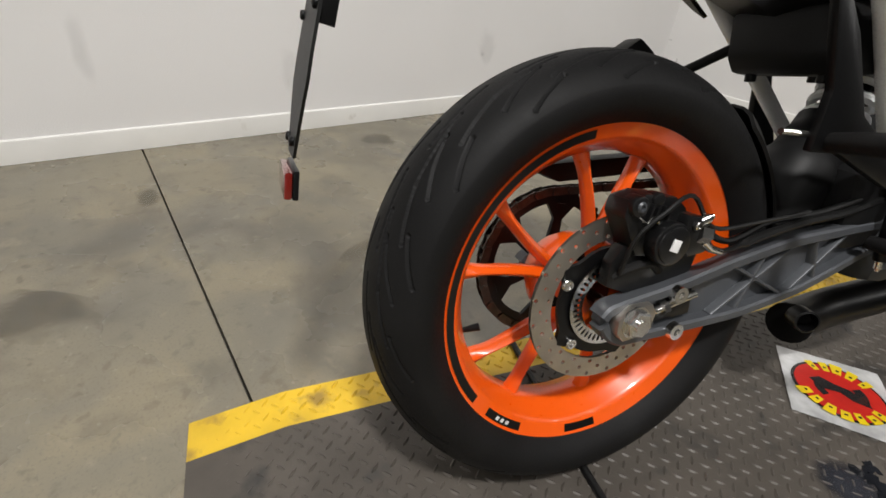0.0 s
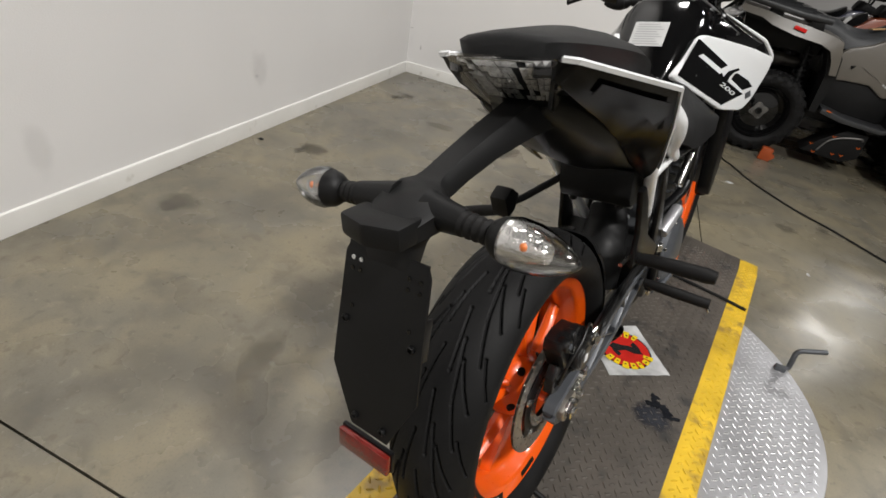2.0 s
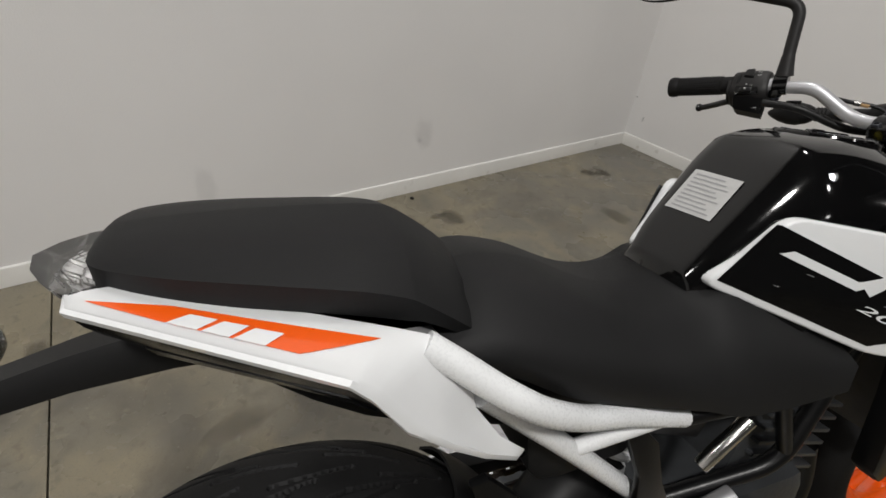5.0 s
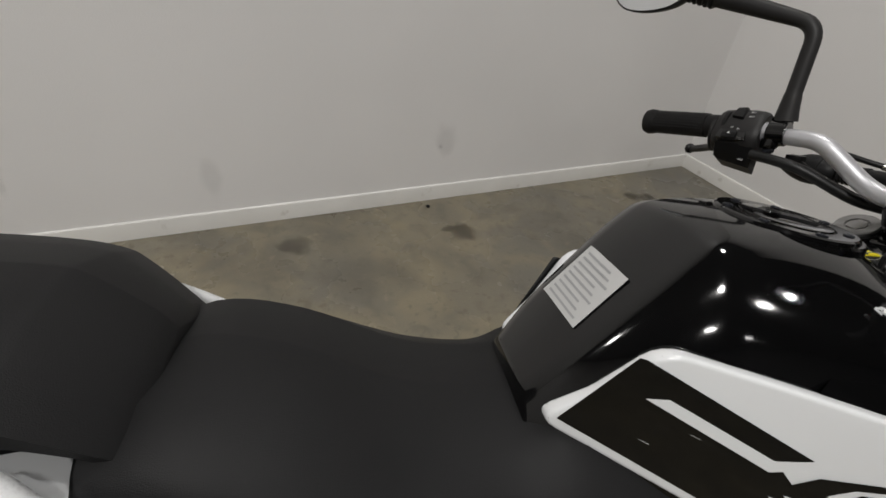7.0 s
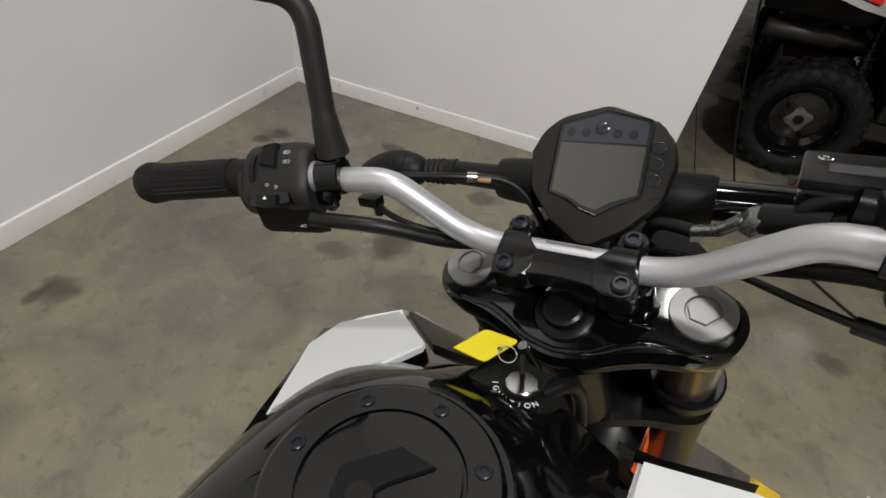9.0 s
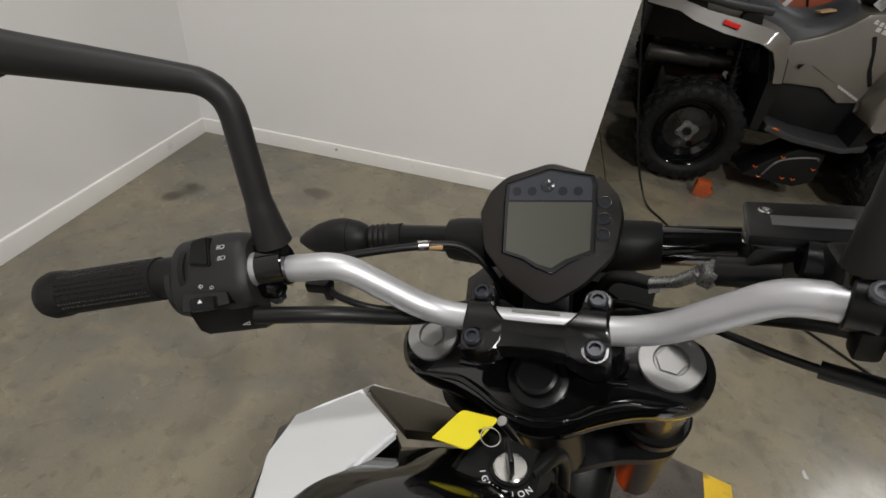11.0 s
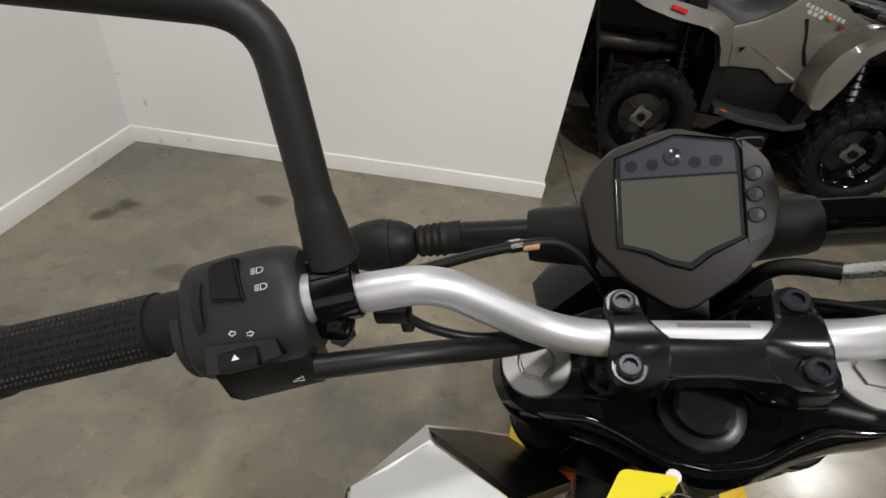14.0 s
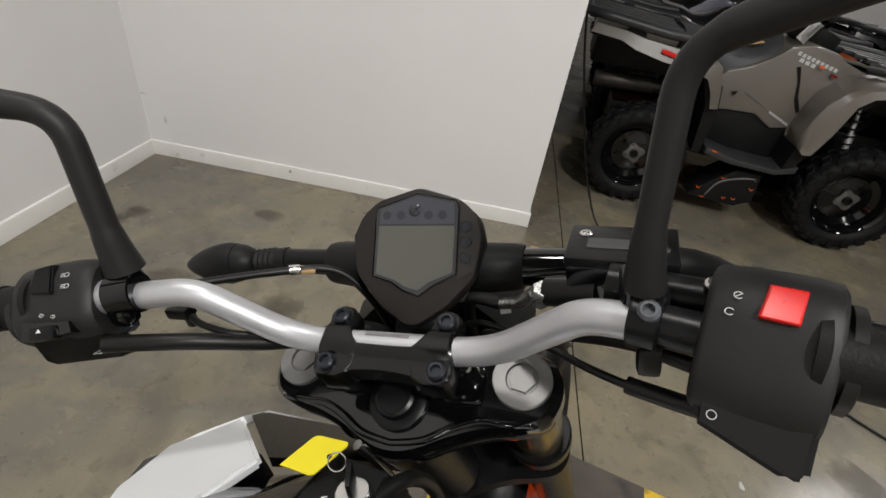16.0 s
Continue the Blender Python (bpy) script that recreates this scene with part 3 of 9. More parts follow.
def sheet():
    """A decal sheet in clear film that lies on the deck."""
    cx = [V(1.732, -2.172, 0), V(1.89, -2.066, 0), V(2.001, -2.237, 0), V(1.829, -2.336, 0)]
    z = DECK_Z + 0.0022
    t = thing("decal_sheet", "round red, yellow and black decal in clear film on the deck", "decal", pose(0, 0, 0))
    bm = bmesh.new()
    rnd = random.Random(9)
    n = 10
    grid = [[cx[0].lerp(cx[1], i / n).lerp(cx[3].lerp(cx[2], i / n), j / n) + V(0, 0, z + rnd.uniform(0, 0.0016)) for i in range(n + 1)] for j in range(n + 1)]
    add_loft(bm, grid, close=False)
    part("film", bm, M_FILM, t)
    mid = (cx[0] + cx[1] + cx[2] + cx[3]) / 4 + V(0, 0, z)
    ex = (cx[2] - cx[3]).normalized()
    ey = V(-ex.y, ex.x, 0)

    def disc(name, r0, r1, a0, a1, h, m):
        b = bmesh.new()
        k = 40
        ring_o = [mid + ex * (r1 * math.cos(a)) + ey * (r1 * 0.92 * math.sin(a)) + V(0, 0, h) for a in (a0 + (a1 - a0) * i / k for i in range(k + 1))]
        ring_i = [mid + ex * (r0 * math.cos(a)) + ey * (r0 * 0.92 * math.sin(a)) + V(0, 0, h) for a in (a0 + (a1 - a0) * i / k for i in range(k + 1))]
        add_loft(b, [ring_o, ring_i, [p - V(0, 0, 0.0006) for p in ring_i]], close=False)
        part(name, b, m, t)

    disc("black_rim", 0.0, 0.083, 0, 2 * math.pi, 0.0024, M_STICKBLK)
    disc("red_field", 0.0, 0.0775, 0, 2 * math.pi, 0.0032, M_STICKRED)
    rnd = random.Random(12)
    for a0, a1, cnt in ((3.5, 5.95, 7), (0.65, 2.35, 5)):
        for i in range(cnt):
            w = (a1 - a0) / cnt
            r0, r1 = 0.060 + rnd.uniform(-0.003, 0.003), 0.086 + rnd.uniform(-0.003, 0.003)
            disc("yellow_block", r0, r1, a0 + w * i, a0 + w * (i + rnd.uniform(0.55, 0.8)), 0.004, M_STICKYEL)
            disc("black_slit", r0 + 0.008, r0 + 0.013, a0 + w * (i + 0.2), a0 + w * (i + 0.45), 0.0046, M_STICKBLK)
    disc("black_streak", 0.028, 0.044, 2.6, 3.9, 0.0036, M_STICKBLK)
    disc("black_streak", 0.030, 0.050, 5.9, 6.9, 0.0036, M_STICKBLK)
    b = bmesh.new()
    pts = [(-0.05, 0.012), (-0.03, 0.026), (-0.005, 0.016), (0.02, 0.012), (0.045, -0.006), (0.05, -0.022), (0.02, -0.018), (0.0, -0.004), (-0.03, -0.008)]
    add_loft(b, [[mid + ex * x + ey * y + V(0, 0, 0.0034) for x, y in pts], [mid + ex * x + ey * y + V(0, 0, 0.0042) for x, y in pts]])
    part("black_figure", b, M_STICKBLK, t)


sheet()
for k, (ox, oy, w, h) in enumerate(((1.972, -2.375, 0.05, 0.035), (2.0, -2.398, 0.04, 0.022), (1.958, -2.35, 0.022, 0.03))):
    blotch("oil_spill", (ox, oy, DECK_Z + 0.0006), (w, h), 80 + k, M_WET, "fresh black oil spill on the dark deck plate", lift=0.0016, ragged=0.7, turn=0.4 * k)
blotch("oil_smear", (1.955, -2.42, DECK_Z + 0.0004), (0.13, 0.12), 90, soft_mark("oil_smear", (0.02, 0.022, 0.03), 0.75), "dark oil smear on the deck plate", lift=0.0008, ragged=0.2)


# ---- the motorcycle: own frame x right, y ahead, z up, origin under the rear axle ----
BIKE = Matrix(((0.942563, 0.25342, -0.217608, 1.64076), (-0.246925, 0.967356, 0.057007, -2.77375), (0.224951, 0.0, 0.97437, 0.02341), (0, 0, 0, 1)))
RAKE = radians(25)
PIVOT = V(0, 0.915, 0.93)
STEER = Matrix.Translation(PIVOT) @ Matrix.Rotation(radians(9.2), 4, V(0, -math.sin(RAKE), math.cos(RAKE))) @ Matrix.Translation(-PIVOT)
bike = thing("motorcycle", "white, black and orange naked motorcycle leaning on its side stand", "motorcycle", BIKE)


def tyre_mesh(c, R, W, bead_r, grooves, seed):
    """A radial tyre; grooves are cut into the tread."""
    nu, nv = (1500, 230) if grooves else (120, 36)
    prof = []
    for j in range(nv + 1):
        s = -1 + 2 * j / nv
        a = s * radians(152)
        # rounded section: crown arc, then sidewalls down to the bead
        if abs(s) < 0.66:
            q = s / 0.66
            ang = q * radians(74)
            x = W / 2 * math.sin(ang) / math.sin(radians(74))
            r = R - (W * 0.36) * (1 - math.cos(ang))
        else:
            q = (abs(s) - 0.66) / 0.34
            x0, r0 = W / 2, R - (W * 0.36) * (1 - math.cos(radians(74)))
            x = (x0 + 0.004 * math.sin(q * math.pi) - (x0 - W * 0.36) * q ** 1.7) * (1 if s > 0 else -1)
            r = r0 + (bead_r - r0) * q
        prof.append((x, r))
    prof = np.array(prof)
    seg = np.hypot(*np.diff(prof, axis=0).T)
    w = np.r_[0, np.cumsum(seg)]
    w = w - w[-1] / 2
    u = np.arange(nu) * 2 * np.pi / nu
    U, Wd = np.meshgrid(u, w, indexing="ij")
    depth = np.zeros_like(U)
    if grooves:
        pitch = 2 * np.pi / 15
        lines = [((0.006, 0.05), (0.013, 0.42), (0.017, 0.78)), ((0.020, 0.40), (0.029, 0.76), (0.036, 1.12)), ((0.036, 0.10), (0.046, 0.40), (0.054, 0.62)), ((0.030, 0.62), (0.044, 0.90), (0.060, 1.16)), ((0.058, 0.52), (0.070, 0.78), (0.080, 0.96))]
        for side in (1, -1):
            ph = ((U + (0.5 * pitch if side < 0 else 0)) / pitch) % 1.0
            ww = Wd * side
            for ln in lines:
                for (wa, pa), (wb, pb) in zip(ln, ln[1:]):
                    for shift in (-1, 0, 1):
                        ax_, ay_ = wa, (pa + shift) * pitch * R
                        bx_, by_ = wb, (pb + shift) * pitch * R
                        px_, py_ = ww, ph * pitch * R
                        dx, dy = bx_ - ax_, by_ - ay_
                        t = np.clip(((px_ - ax_) * dx + (py_ - ay_) * dy) / (dx * dx + dy * dy), 0, 1)
                        d = np.hypot(px_ - ax_ - t * dx, py_ - ay_ - t * dy)
                        depth = np.maximum(depth, 0.006 * np.clip((0.0021 - d) / 0.0006, 0, 1))
                for wa, pa in (ln[0], ln[-1]):
                    d = np.hypot(ww - wa, ((ph - pa + 0.5) % 1.0 - 0.5) * pitch * R)
                    depth = np.maximum(depth, 0.006 * np.clip((0.0029 - d) / 0.0006, 0, 1))
    X = np.broadcast_to(prof[:, 0], U.shape)
    Rr = np.broadcast_to(prof[:, 1], U.shape) - depth
    co = np.stack([c[0] + X, c[1] + Rr * np.cos(U), c[2] + Rr * np.sin(U)], -1).reshape(-1, 3)
    n = nv + 1
    i, j = np.meshgrid(np.arange(nu), np.arange(nv), indexing="ij")
    i2 = (i + 1) % nu
    faces = np.stack([i * n + j, i * n + j + 1, i2 * n + j + 1, i2 * n + j], -1).reshape(-1, 4)
    me = bpy.data.meshes.new("tyre")
    me.from_pydata(co.tolist(), [], faces.tolist())
    for p in me.polygons:
        p.use_smooth = True
    me.materials.append(M_TYRE)
    return me


def ring_with_holes(bm, c, x0, x1, r0, r1, rows, count, hole, turn=0.0, slot=1.0):
    """A flat ring pierced by rows of round holes or slots."""
    dr = (r1 - r0) / rows
    k = 8
    for row in range(rows):
        for i in range(count):
            a0 = 2 * math.pi * (i + 0.5 * (row % 2)) / count + turn
            da = 2 * math.pi / count
            ra = r0 + dr * row
            outer, inner = [], []
            am, rm = a0 + da / 2, ra + dr / 2
            for q in range(k):
                th = 2 * math.pi * q / k + math.pi / 4
                cu, su = math.cos(th), math.sin(th)
                mx = max(abs(cu), abs(su))
                outer.append((am + da / 2 * cu / mx, rm + dr / 2 * su / mx))
                inner.append((am + hole / rm * cu, rm + hole * slot * su))
            def P(p, x):
                return (x, c[1] + p[1] * math.cos(p[0]), c[2] + p[1] * math.sin(p[0]))
            fo = [bm.verts.new(P(p, x1)) for p in outer]
            fi = [bm.verts.new(P(p, x1)) for p in inner]
            bo = [bm.verts.new(P(p, x0)) for p in outer]
            bi = [bm.verts.new(P(p, x0)) for p in inner]
            for q in range(k):
                q2 = (q + 1) % k
                bm.faces.new((fo[q], fo[q2], fi[q2], fi[q]))
                bm.faces.new((bo[q2], bo[q], bi[q], bi[q2]))
                bm.faces.new((fi[q], fi[q2], bi[q2], bi[q]))
    bmesh.ops.remove_doubles(bm, verts=bm.verts, dist=1e-5)


def bolt(parent, at, axis, r=0.006, h=0.005, m=None, socket=True, name="bolt"):
    """A socket-head bolt."""
    at, ax = Vector(at), Vector(axis).normalized()
    bm = bmesh.new()
    b = h * 0.3
    prof = [(0, r), (h - b, r), (h, r - b)] + ([(h, r * 0.55), (h - h * 0.6, r * 0.5), (h - h * 0.6, 0)] if socket else [(h, 0)])
    add_lathe(bm, prof, at, ax, 12)
    return part(name, bm, m or M_CHROME, parent)


def hexnut(parent, at, axis, r, h, m, name="nut"):
    at, ax = Vector(at), Vector(axis).normalized()
    bm = bmesh.new()
    add_tube(bm, [at, at + ax * h * 0.85, at + ax * h], [r, r, r * 0.86], 6)
    return part(name, bm, m, parent, smooth=20)


def wheel(c, front=False):
    R, W = (0.297, 0.112) if front else (0.305, 0.150)
    hw = 0.045 if front else 0.0565
    name = "front_wheel" if front else "rear_wheel"
    bm = bmesh.new()
    half = [(0.016, 0.186), (hw * 0.42, 0.1935), (hw - 0.0165, 0.2), (hw - 0.0125, 0.2035), (hw - 0.0095, 0.2075), (hw - 0.0028, 0.2262), (hw - 0.001, 0.2278), (hw, 0.2292), (hw - 0.002, 0.2318), (hw - 0.012, 0.216)]
    prof = [(-x, r) for x, r in half[::-1]] + half + [(0.0, 0.198)]
    add_lathe(bm, prof, c, (1, 0, 0), 96, closed=True)
    w = part(name, bm, M_ORANGE, bike, "bright orange cast-alloy wheel rim", smooth=50)
    # five pairs of spokes that meet at the hub
    for k in range(5):
        for s in (-1, 1):
            a_out = radians(72 * k + 8 + s * 16)
            a_in = radians(72 * k + 8 + s * 4.5)
            bm = bmesh.new()
            rings = []
            for q in range(11):
                t = q / 10
                r = 0.05 + (0.192 - 0.05) * t
                a = a_in + (a_out - a_in) * t ** 0.8
                wid = 0.0085 - 0.0026 * t + (0.0085 * ((t - 0.7) / 0.3) ** 1.6 if t > 0.7 else 0)
                th = 0.014 - 0.003 * t
                d = V(0, math.cos(a), math.sin(a))
                e = V(0, -math.sin(a), math.cos(a))
                o = Vector(c) + d * r + V(0.012 * (1 - t), 0, 0)
                rings.append([o + e * (wid * x) + V(th * y, 0, 0) for x, y in ((1, -0.6), (1, 0.1), (0.75, 0.5), (0.12, 1), (-0.12, 1), (-0.75, 0.5), (-1, 0.1), (-1, -0.6), (-0.5, -1), (0.5, -1))])
            add_loft(bm, rings)
            part("spoke", bm, M_ORANGE, w)
    bm = bmesh.new()
    add_lathe(bm, [(-0.058, 0.02), (-0.058, 0.052), (-0.03, 0.066), (0.0, 0.07), (0.022, 0.066), (0.036, 0.052), (0.046, 0.046), (0.046, 0.018)], c, (1, 0, 0), 48)
    part("hub", bm, M_ORANGE, w)
    for k in range(5):
        a = radians(72 * k + 44)
        p = Vector(c) + V(0.0245, 0.056 * math.cos(a), 0.056 * math.sin(a))
        bm = bmesh.new()
        add_cyl(bm, p, p + V(0.006, 0.004 * math.cos(a), 0.004 * math.sin(a)), 0.0085, n=14)
        part("hub_recess", bm, M_SATIN, w)
    ty = new("tyre", tyre_mesh(c, R, W, 0.2235, not front, 1))
    ty.parent = w
    tagged(ty, "black radial road tyre with long slanted grooves")
    for a0, a1 in ((100, 214), (222, 240), (262, 276)) if not front else ():
        bm = bmesh.new()
        ra, rb = (0.2088, 0.2195)
        k = max(6, int((a1 - a0) / 3))
        rings = []
        for i in range(k + 1):
            a = radians(a0 + (a1 - a0) * i / k)
            row = []
            for r_, x_ in ((ra, hw - 0.00903), (rb, hw - 0.0052)):
                row.append(Vector(c) + V(x_ + 0.0009, r_ * math.cos(a), r_ * math.sin(a)))
            rings.append(row)
        add_loft(bm, rings, close=False)
        part("rim_decal", bm, M_SATIN, w, "black rim decal")
    if not front:
        bm = bmesh.new()
        for i in range(3):
            a = radians(228 + i * 2.6)
            p = Vector(c) + V(hw - 0.0056, 0.2145 * math.cos(a), 0.2145 * math.sin(a))
            add_box(bm, p, (0.0008, 0.006, 0.005), Matrix.Rotation(a, 3, "X"))
        part("rim_mark", bm, M_INK, w)
        bm = bmesh.new()
        a = radians(196)
        d = V(0, math.cos(a), math.sin(a))
        add_tube(bm, [Vector(c) + d * 0.19 + V(-0.012, 0, 0), Vector(c) + d * 0.178 + V(-0.006, 0, 0), Vector(c) + d * 0.158 + V(0.002, 0, 0)], [0.004, 0.004, 0.0055], 10)
        part("valve", bm, M_SATIN, w)
    return w


REAR, FRONT = (0, 0, 0.3), (0, 1.29, 0.293)
rear = wheel(REAR)
DX = 0.0635


def rear_brake():
    bm = bmesh.new()
    ring_with_holes(bm, REAR, DX - 0.0022, DX + 0.0022, 0.086, 0.115, 3, 20, 0.0030)
    disc = part("brake_disc", bm, M_DISC, bike, "drilled steel rear brake disc", smooth=20)
    bm = bmesh.new()
    n = 5
    ring = []
    for i in range(60):
        a = 2 * math.pi * i / 60
        r = 0.076 + 0.0125 * max(0, math.cos(n * a)) ** 3
        ring.append((REAR[1] + r * math.cos(a), REAR[2] + r * math.sin(a)))
    inner = [(REAR[1] + 0.047 * math.cos(2 * math.pi * i / 60), REAR[2] + 0.047 * math.sin(2 * math.pi * i / 60)) for i in range(60)]
    add_loft(bm, [[(DX - 0.003, *p) for p in inner], [(DX - 0.003, *p) for p in ring], [(DX + 0.0028, *p) for p in ring], [(DX + 0.0028, *p) for p in inner]], caps=False)
    part("disc_carrier", bm, M_SATIN, disc, "black disc carrier")
    for k in range(5):
        a = radians(72 * k + 10)
        bolt(disc, (DX + 0.003, 0.074 * math.cos(a), 0.3 + 0.074 * math.sin(a)), (1, 0, 0), 0.008, 0.004)
    bm = bmesh.new()
    ring_with_holes(bm, REAR, DX + 0.006, DX + 0.0075, 0.043, 0.061, 1, 44, 0.0020, slot=2.6)
    part("sensor_ring", bm, M_CHROME, disc, "slotted steel sensor ring", smooth=20)
    # caliper and its bracket
    bm = bmesh.new()
    tilt = Matrix.Rotation(radians(-20), 3, "X")
    add_prism(bm, [(-0.025, 0.425), (-0.02, 0.444), (0.006, 0.449), (0.05, 0.442), (0.07, 0.427), (0.074, 0.385), (0.045, 0.366), (0.0, 0.373)], "x", 0.062, 0.1, 0.006)
    add_prism(bm, [(0.058, 0.424), (0.086, 0.418), (0.105, 0.398), (0.098, 0.372), (0.068, 0.368), (0.05, 0.385)], "x", 0.074, 0.116, 0.006)
    cal = part("brake_caliper", bm, M_CAST, bike, "black floating brake caliper")
    for p, q, r in (((0.098, 0.036, 0.39), (0.122, 0.036, 0.39), 0.0235), ((0.098, 0.036, 0.39), (0.119, 0.036, 0.39), 0.027), ((0.085, -0.008, 0.436), (0.106, -0.008, 0.436), 0.0125), ((0.085, 0.02, 0.441), (0.104, 0.02, 0.441), 0.009), ((0.096, 0.07, 0.41), (0.119, 0.07, 0.41), 0.008)):
        bm = bmesh.new()
        add_cyl(bm, p, q, r, bevel=0.003)
        part("piston_housing", bm, M_CAST, cal)
    for k in range(4):
        bm = bmesh.new()
        add_box(bm, (0.1, 0.008 + 0.009 * k, 0.425 - 0.002 * k), (0.012, 0.0035, 0.026), tilt, 0.001)
        part("caliper_fin", bm, M_CAST, cal)
    bolt(cal, (0.104, -0.008, 0.436), (1, 0, 0), 0.0065, 0.005, M_GREY)
    bolt(cal, (0.117, 0.07, 0.41), (1, 0, 0), 0.0055, 0.004, M_CHROME)
    bm = bmesh.new()
    add_tube(bm, curve([(0.105, -0.008, 0.424), (0.11, 0.0, 0.418), (0.108, 0.01, 0.424), (0.11, 0.018, 0.416)], 5), 0.0012, 6)
    part("pad_clip", bm, M_CHROME, cal)
    bm = bmesh.new()
    add_box(bm, (0.1225, 0.036, 0.39), (0.0014, 0.013, 0.015), tilt, 0.0003)
    part("maker_mark", bm, M_INK, cal, "small pale square mark")
    bolt(cal, (0.112, 0.08, 0.412), (0.3, 1, 0.5), 0.006, 0.016)
    hexnut(cal, (0.112, 0.078, 0.399), (0.3, 1, -0.2), 0.0125, 0.016, M_CHROME, "banjo_fitting")
    bm = bmesh.new()
    add_tube(bm, [(0.114, 0.088, 0.388), (0.115, 0.102, 0.376), (0.114, 0.122, 0.369)], [0.007, 0.005, 0.0045], 10)
    part("hose_ferrule", bm, M_CHROME, cal)
    bm = bmesh.new()
    add_prism(bm, [(-0.03, 0.335), (0.0, 0.322), (0.05, 0.326), (0.104, 0.334), (0.112, 0.362), (0.05, 0.37), (-0.012, 0.386), (-0.026, 0.365)], "x", 0.074, 0.092, 0.003)
    part("caliper_bracket", bm, M_CAST, cal)
    bolt(cal, (0.083, -0.006, 0.346), (1, 0, 0), 0.0075, 0.008)
    bm = bmesh.new()
    add_tube(bm, curve([(0.088, -0.02, 0.346), (0.094, 0.0, 0.356), (0.1, 0.025, 0.362), (0.1, 0.04, 0.350)], 5), 0.006, 8)
    part("slide_pin_boot", bm, M_GRIP, cal)
    bm = bmesh.new()
    add_tube(bm, curve([(0.096, -0.016, 0.352), (0.108, -0.01, 0.40), (0.115, 0.02, 0.43), (0.112, 0.06, 0.445), (0.108, 0.11, 0.40), (0.11, 0.19, 0.40), (0.1, 0.3, 0.40)], 6), 0.0028, 8)
    part("sensor_cable", bm, M_CABLE, cal)


rear_brake()


def drive():
    """Rear sprocket, chain and chain guard on the far side."""
    x = -0.078
    bm = bmesh.new()
    teeth = 43
    outer, inner = [], []
    for i in range(teeth * 4):
        a = 2 * math.pi * i / (teeth * 4)
        r = 0.110 + (0.005 if i % 4 in (0, 1) else 0)
        outer.append((r * math.cos(a), 0.3 + r * math.sin(a)))
        inner.append((0.094 * math.cos(a), 0.3 + 0.094 * math.sin(a)))
    add_loft(bm, [[(x - 0.003, *p) for p in inner], [(x - 0.003, *p) for p in outer], [(x + 0.003, *p) for p in outer], [(x + 0.003, *p) for p in inner]], caps=False)
    sp = part("sprocket", bm, M_SATIN, bike, "dark steel rear sprocket")
    for k in range(6):
        bm = bmesh.new()
        a = radians(60 * k + 20)
        add_prism(bm, [(0.04 * math.cos(a - 0.25), 0.3 + 0.04 * math.sin(a - 0.25)), (0.07 * math.cos(a - 0.11), 0.3 + 0.07 * math.sin(a - 0.11)), (0.097 * math.cos(a - 0.27), 0.3 + 0.097 * math.sin(a - 0.27)), (0.097 * math.cos(a + 0.27), 0.3 + 0.097 * math.sin(a + 0.27)), (0.07 * math.cos(a + 0.11), 0.3 + 0.07 * math.sin(a + 0.11)), (0.04 * math.cos(a + 0.25), 0.3 + 0.04 * math.sin(a + 0.25))], "x", x - 0.003, x + 0.003)
        part("sprocket_arm", bm, M_SATIN, sp)
    # chain: round the sprocket and along two runs
    path = []
    L = 0.0157
    fy, fz, fr = 0.56, 0.375, 0.030
    y = fy
    while y > 0.0:
        t = (fy - y) / fy
        path.append((y, fz + fr + (0.3 + 0.113 - fz - fr) * t))
        y -= L
    a = 90.0
    while a < 268:
        path.append((0.113 * math.cos(radians(a)), 0.3 + 0.113 * math.sin(radians(a))))
        a += math.degrees(L / 0.113)
    y = 0.0
    while y < fy:
        t = y / fy
        path.append((y, 0.3 - 0.113 + (fz - fr - 0.3 + 0.113) * t))
        y += L
    bm = bmesh.new()
    for i, (p, q) in enumerate(zip(path, path[1:])):
        mid = ((p[0] + q[0]) / 2, (p[1] + q[1]) / 2)
        ang = math.atan2(q[1] - p[1], q[0] - p[0])
        wide = 0.0075 if i % 2 else 0.0052
        for s in (-1, 1):
            add_box(bm, (x + s * wide, *mid), (0.0018, 0.019, 0.0125), Matrix.Rotation(ang, 3, "X"))
        add_cyl(bm, (x - 0.008, *p), (x + 0.0085, *p), 0.0045, n=6)
    part("chain", bm, M_CHAIN, bike, "oily dark drive chain", smooth=20)
    bm = bmesh.new()
    add_prism(bm, [(-0.06, 0.455), (0.16, 0.46), (0.42, 0.448), (0.42, 0.425), (0.16, 0.432), (0.0, 0.428)], "x", x - 0.02, x + 0.014, 0.003)
    part("chain_guard", bm, M_MATTE, bike, "black plastic chain guard")


drive()


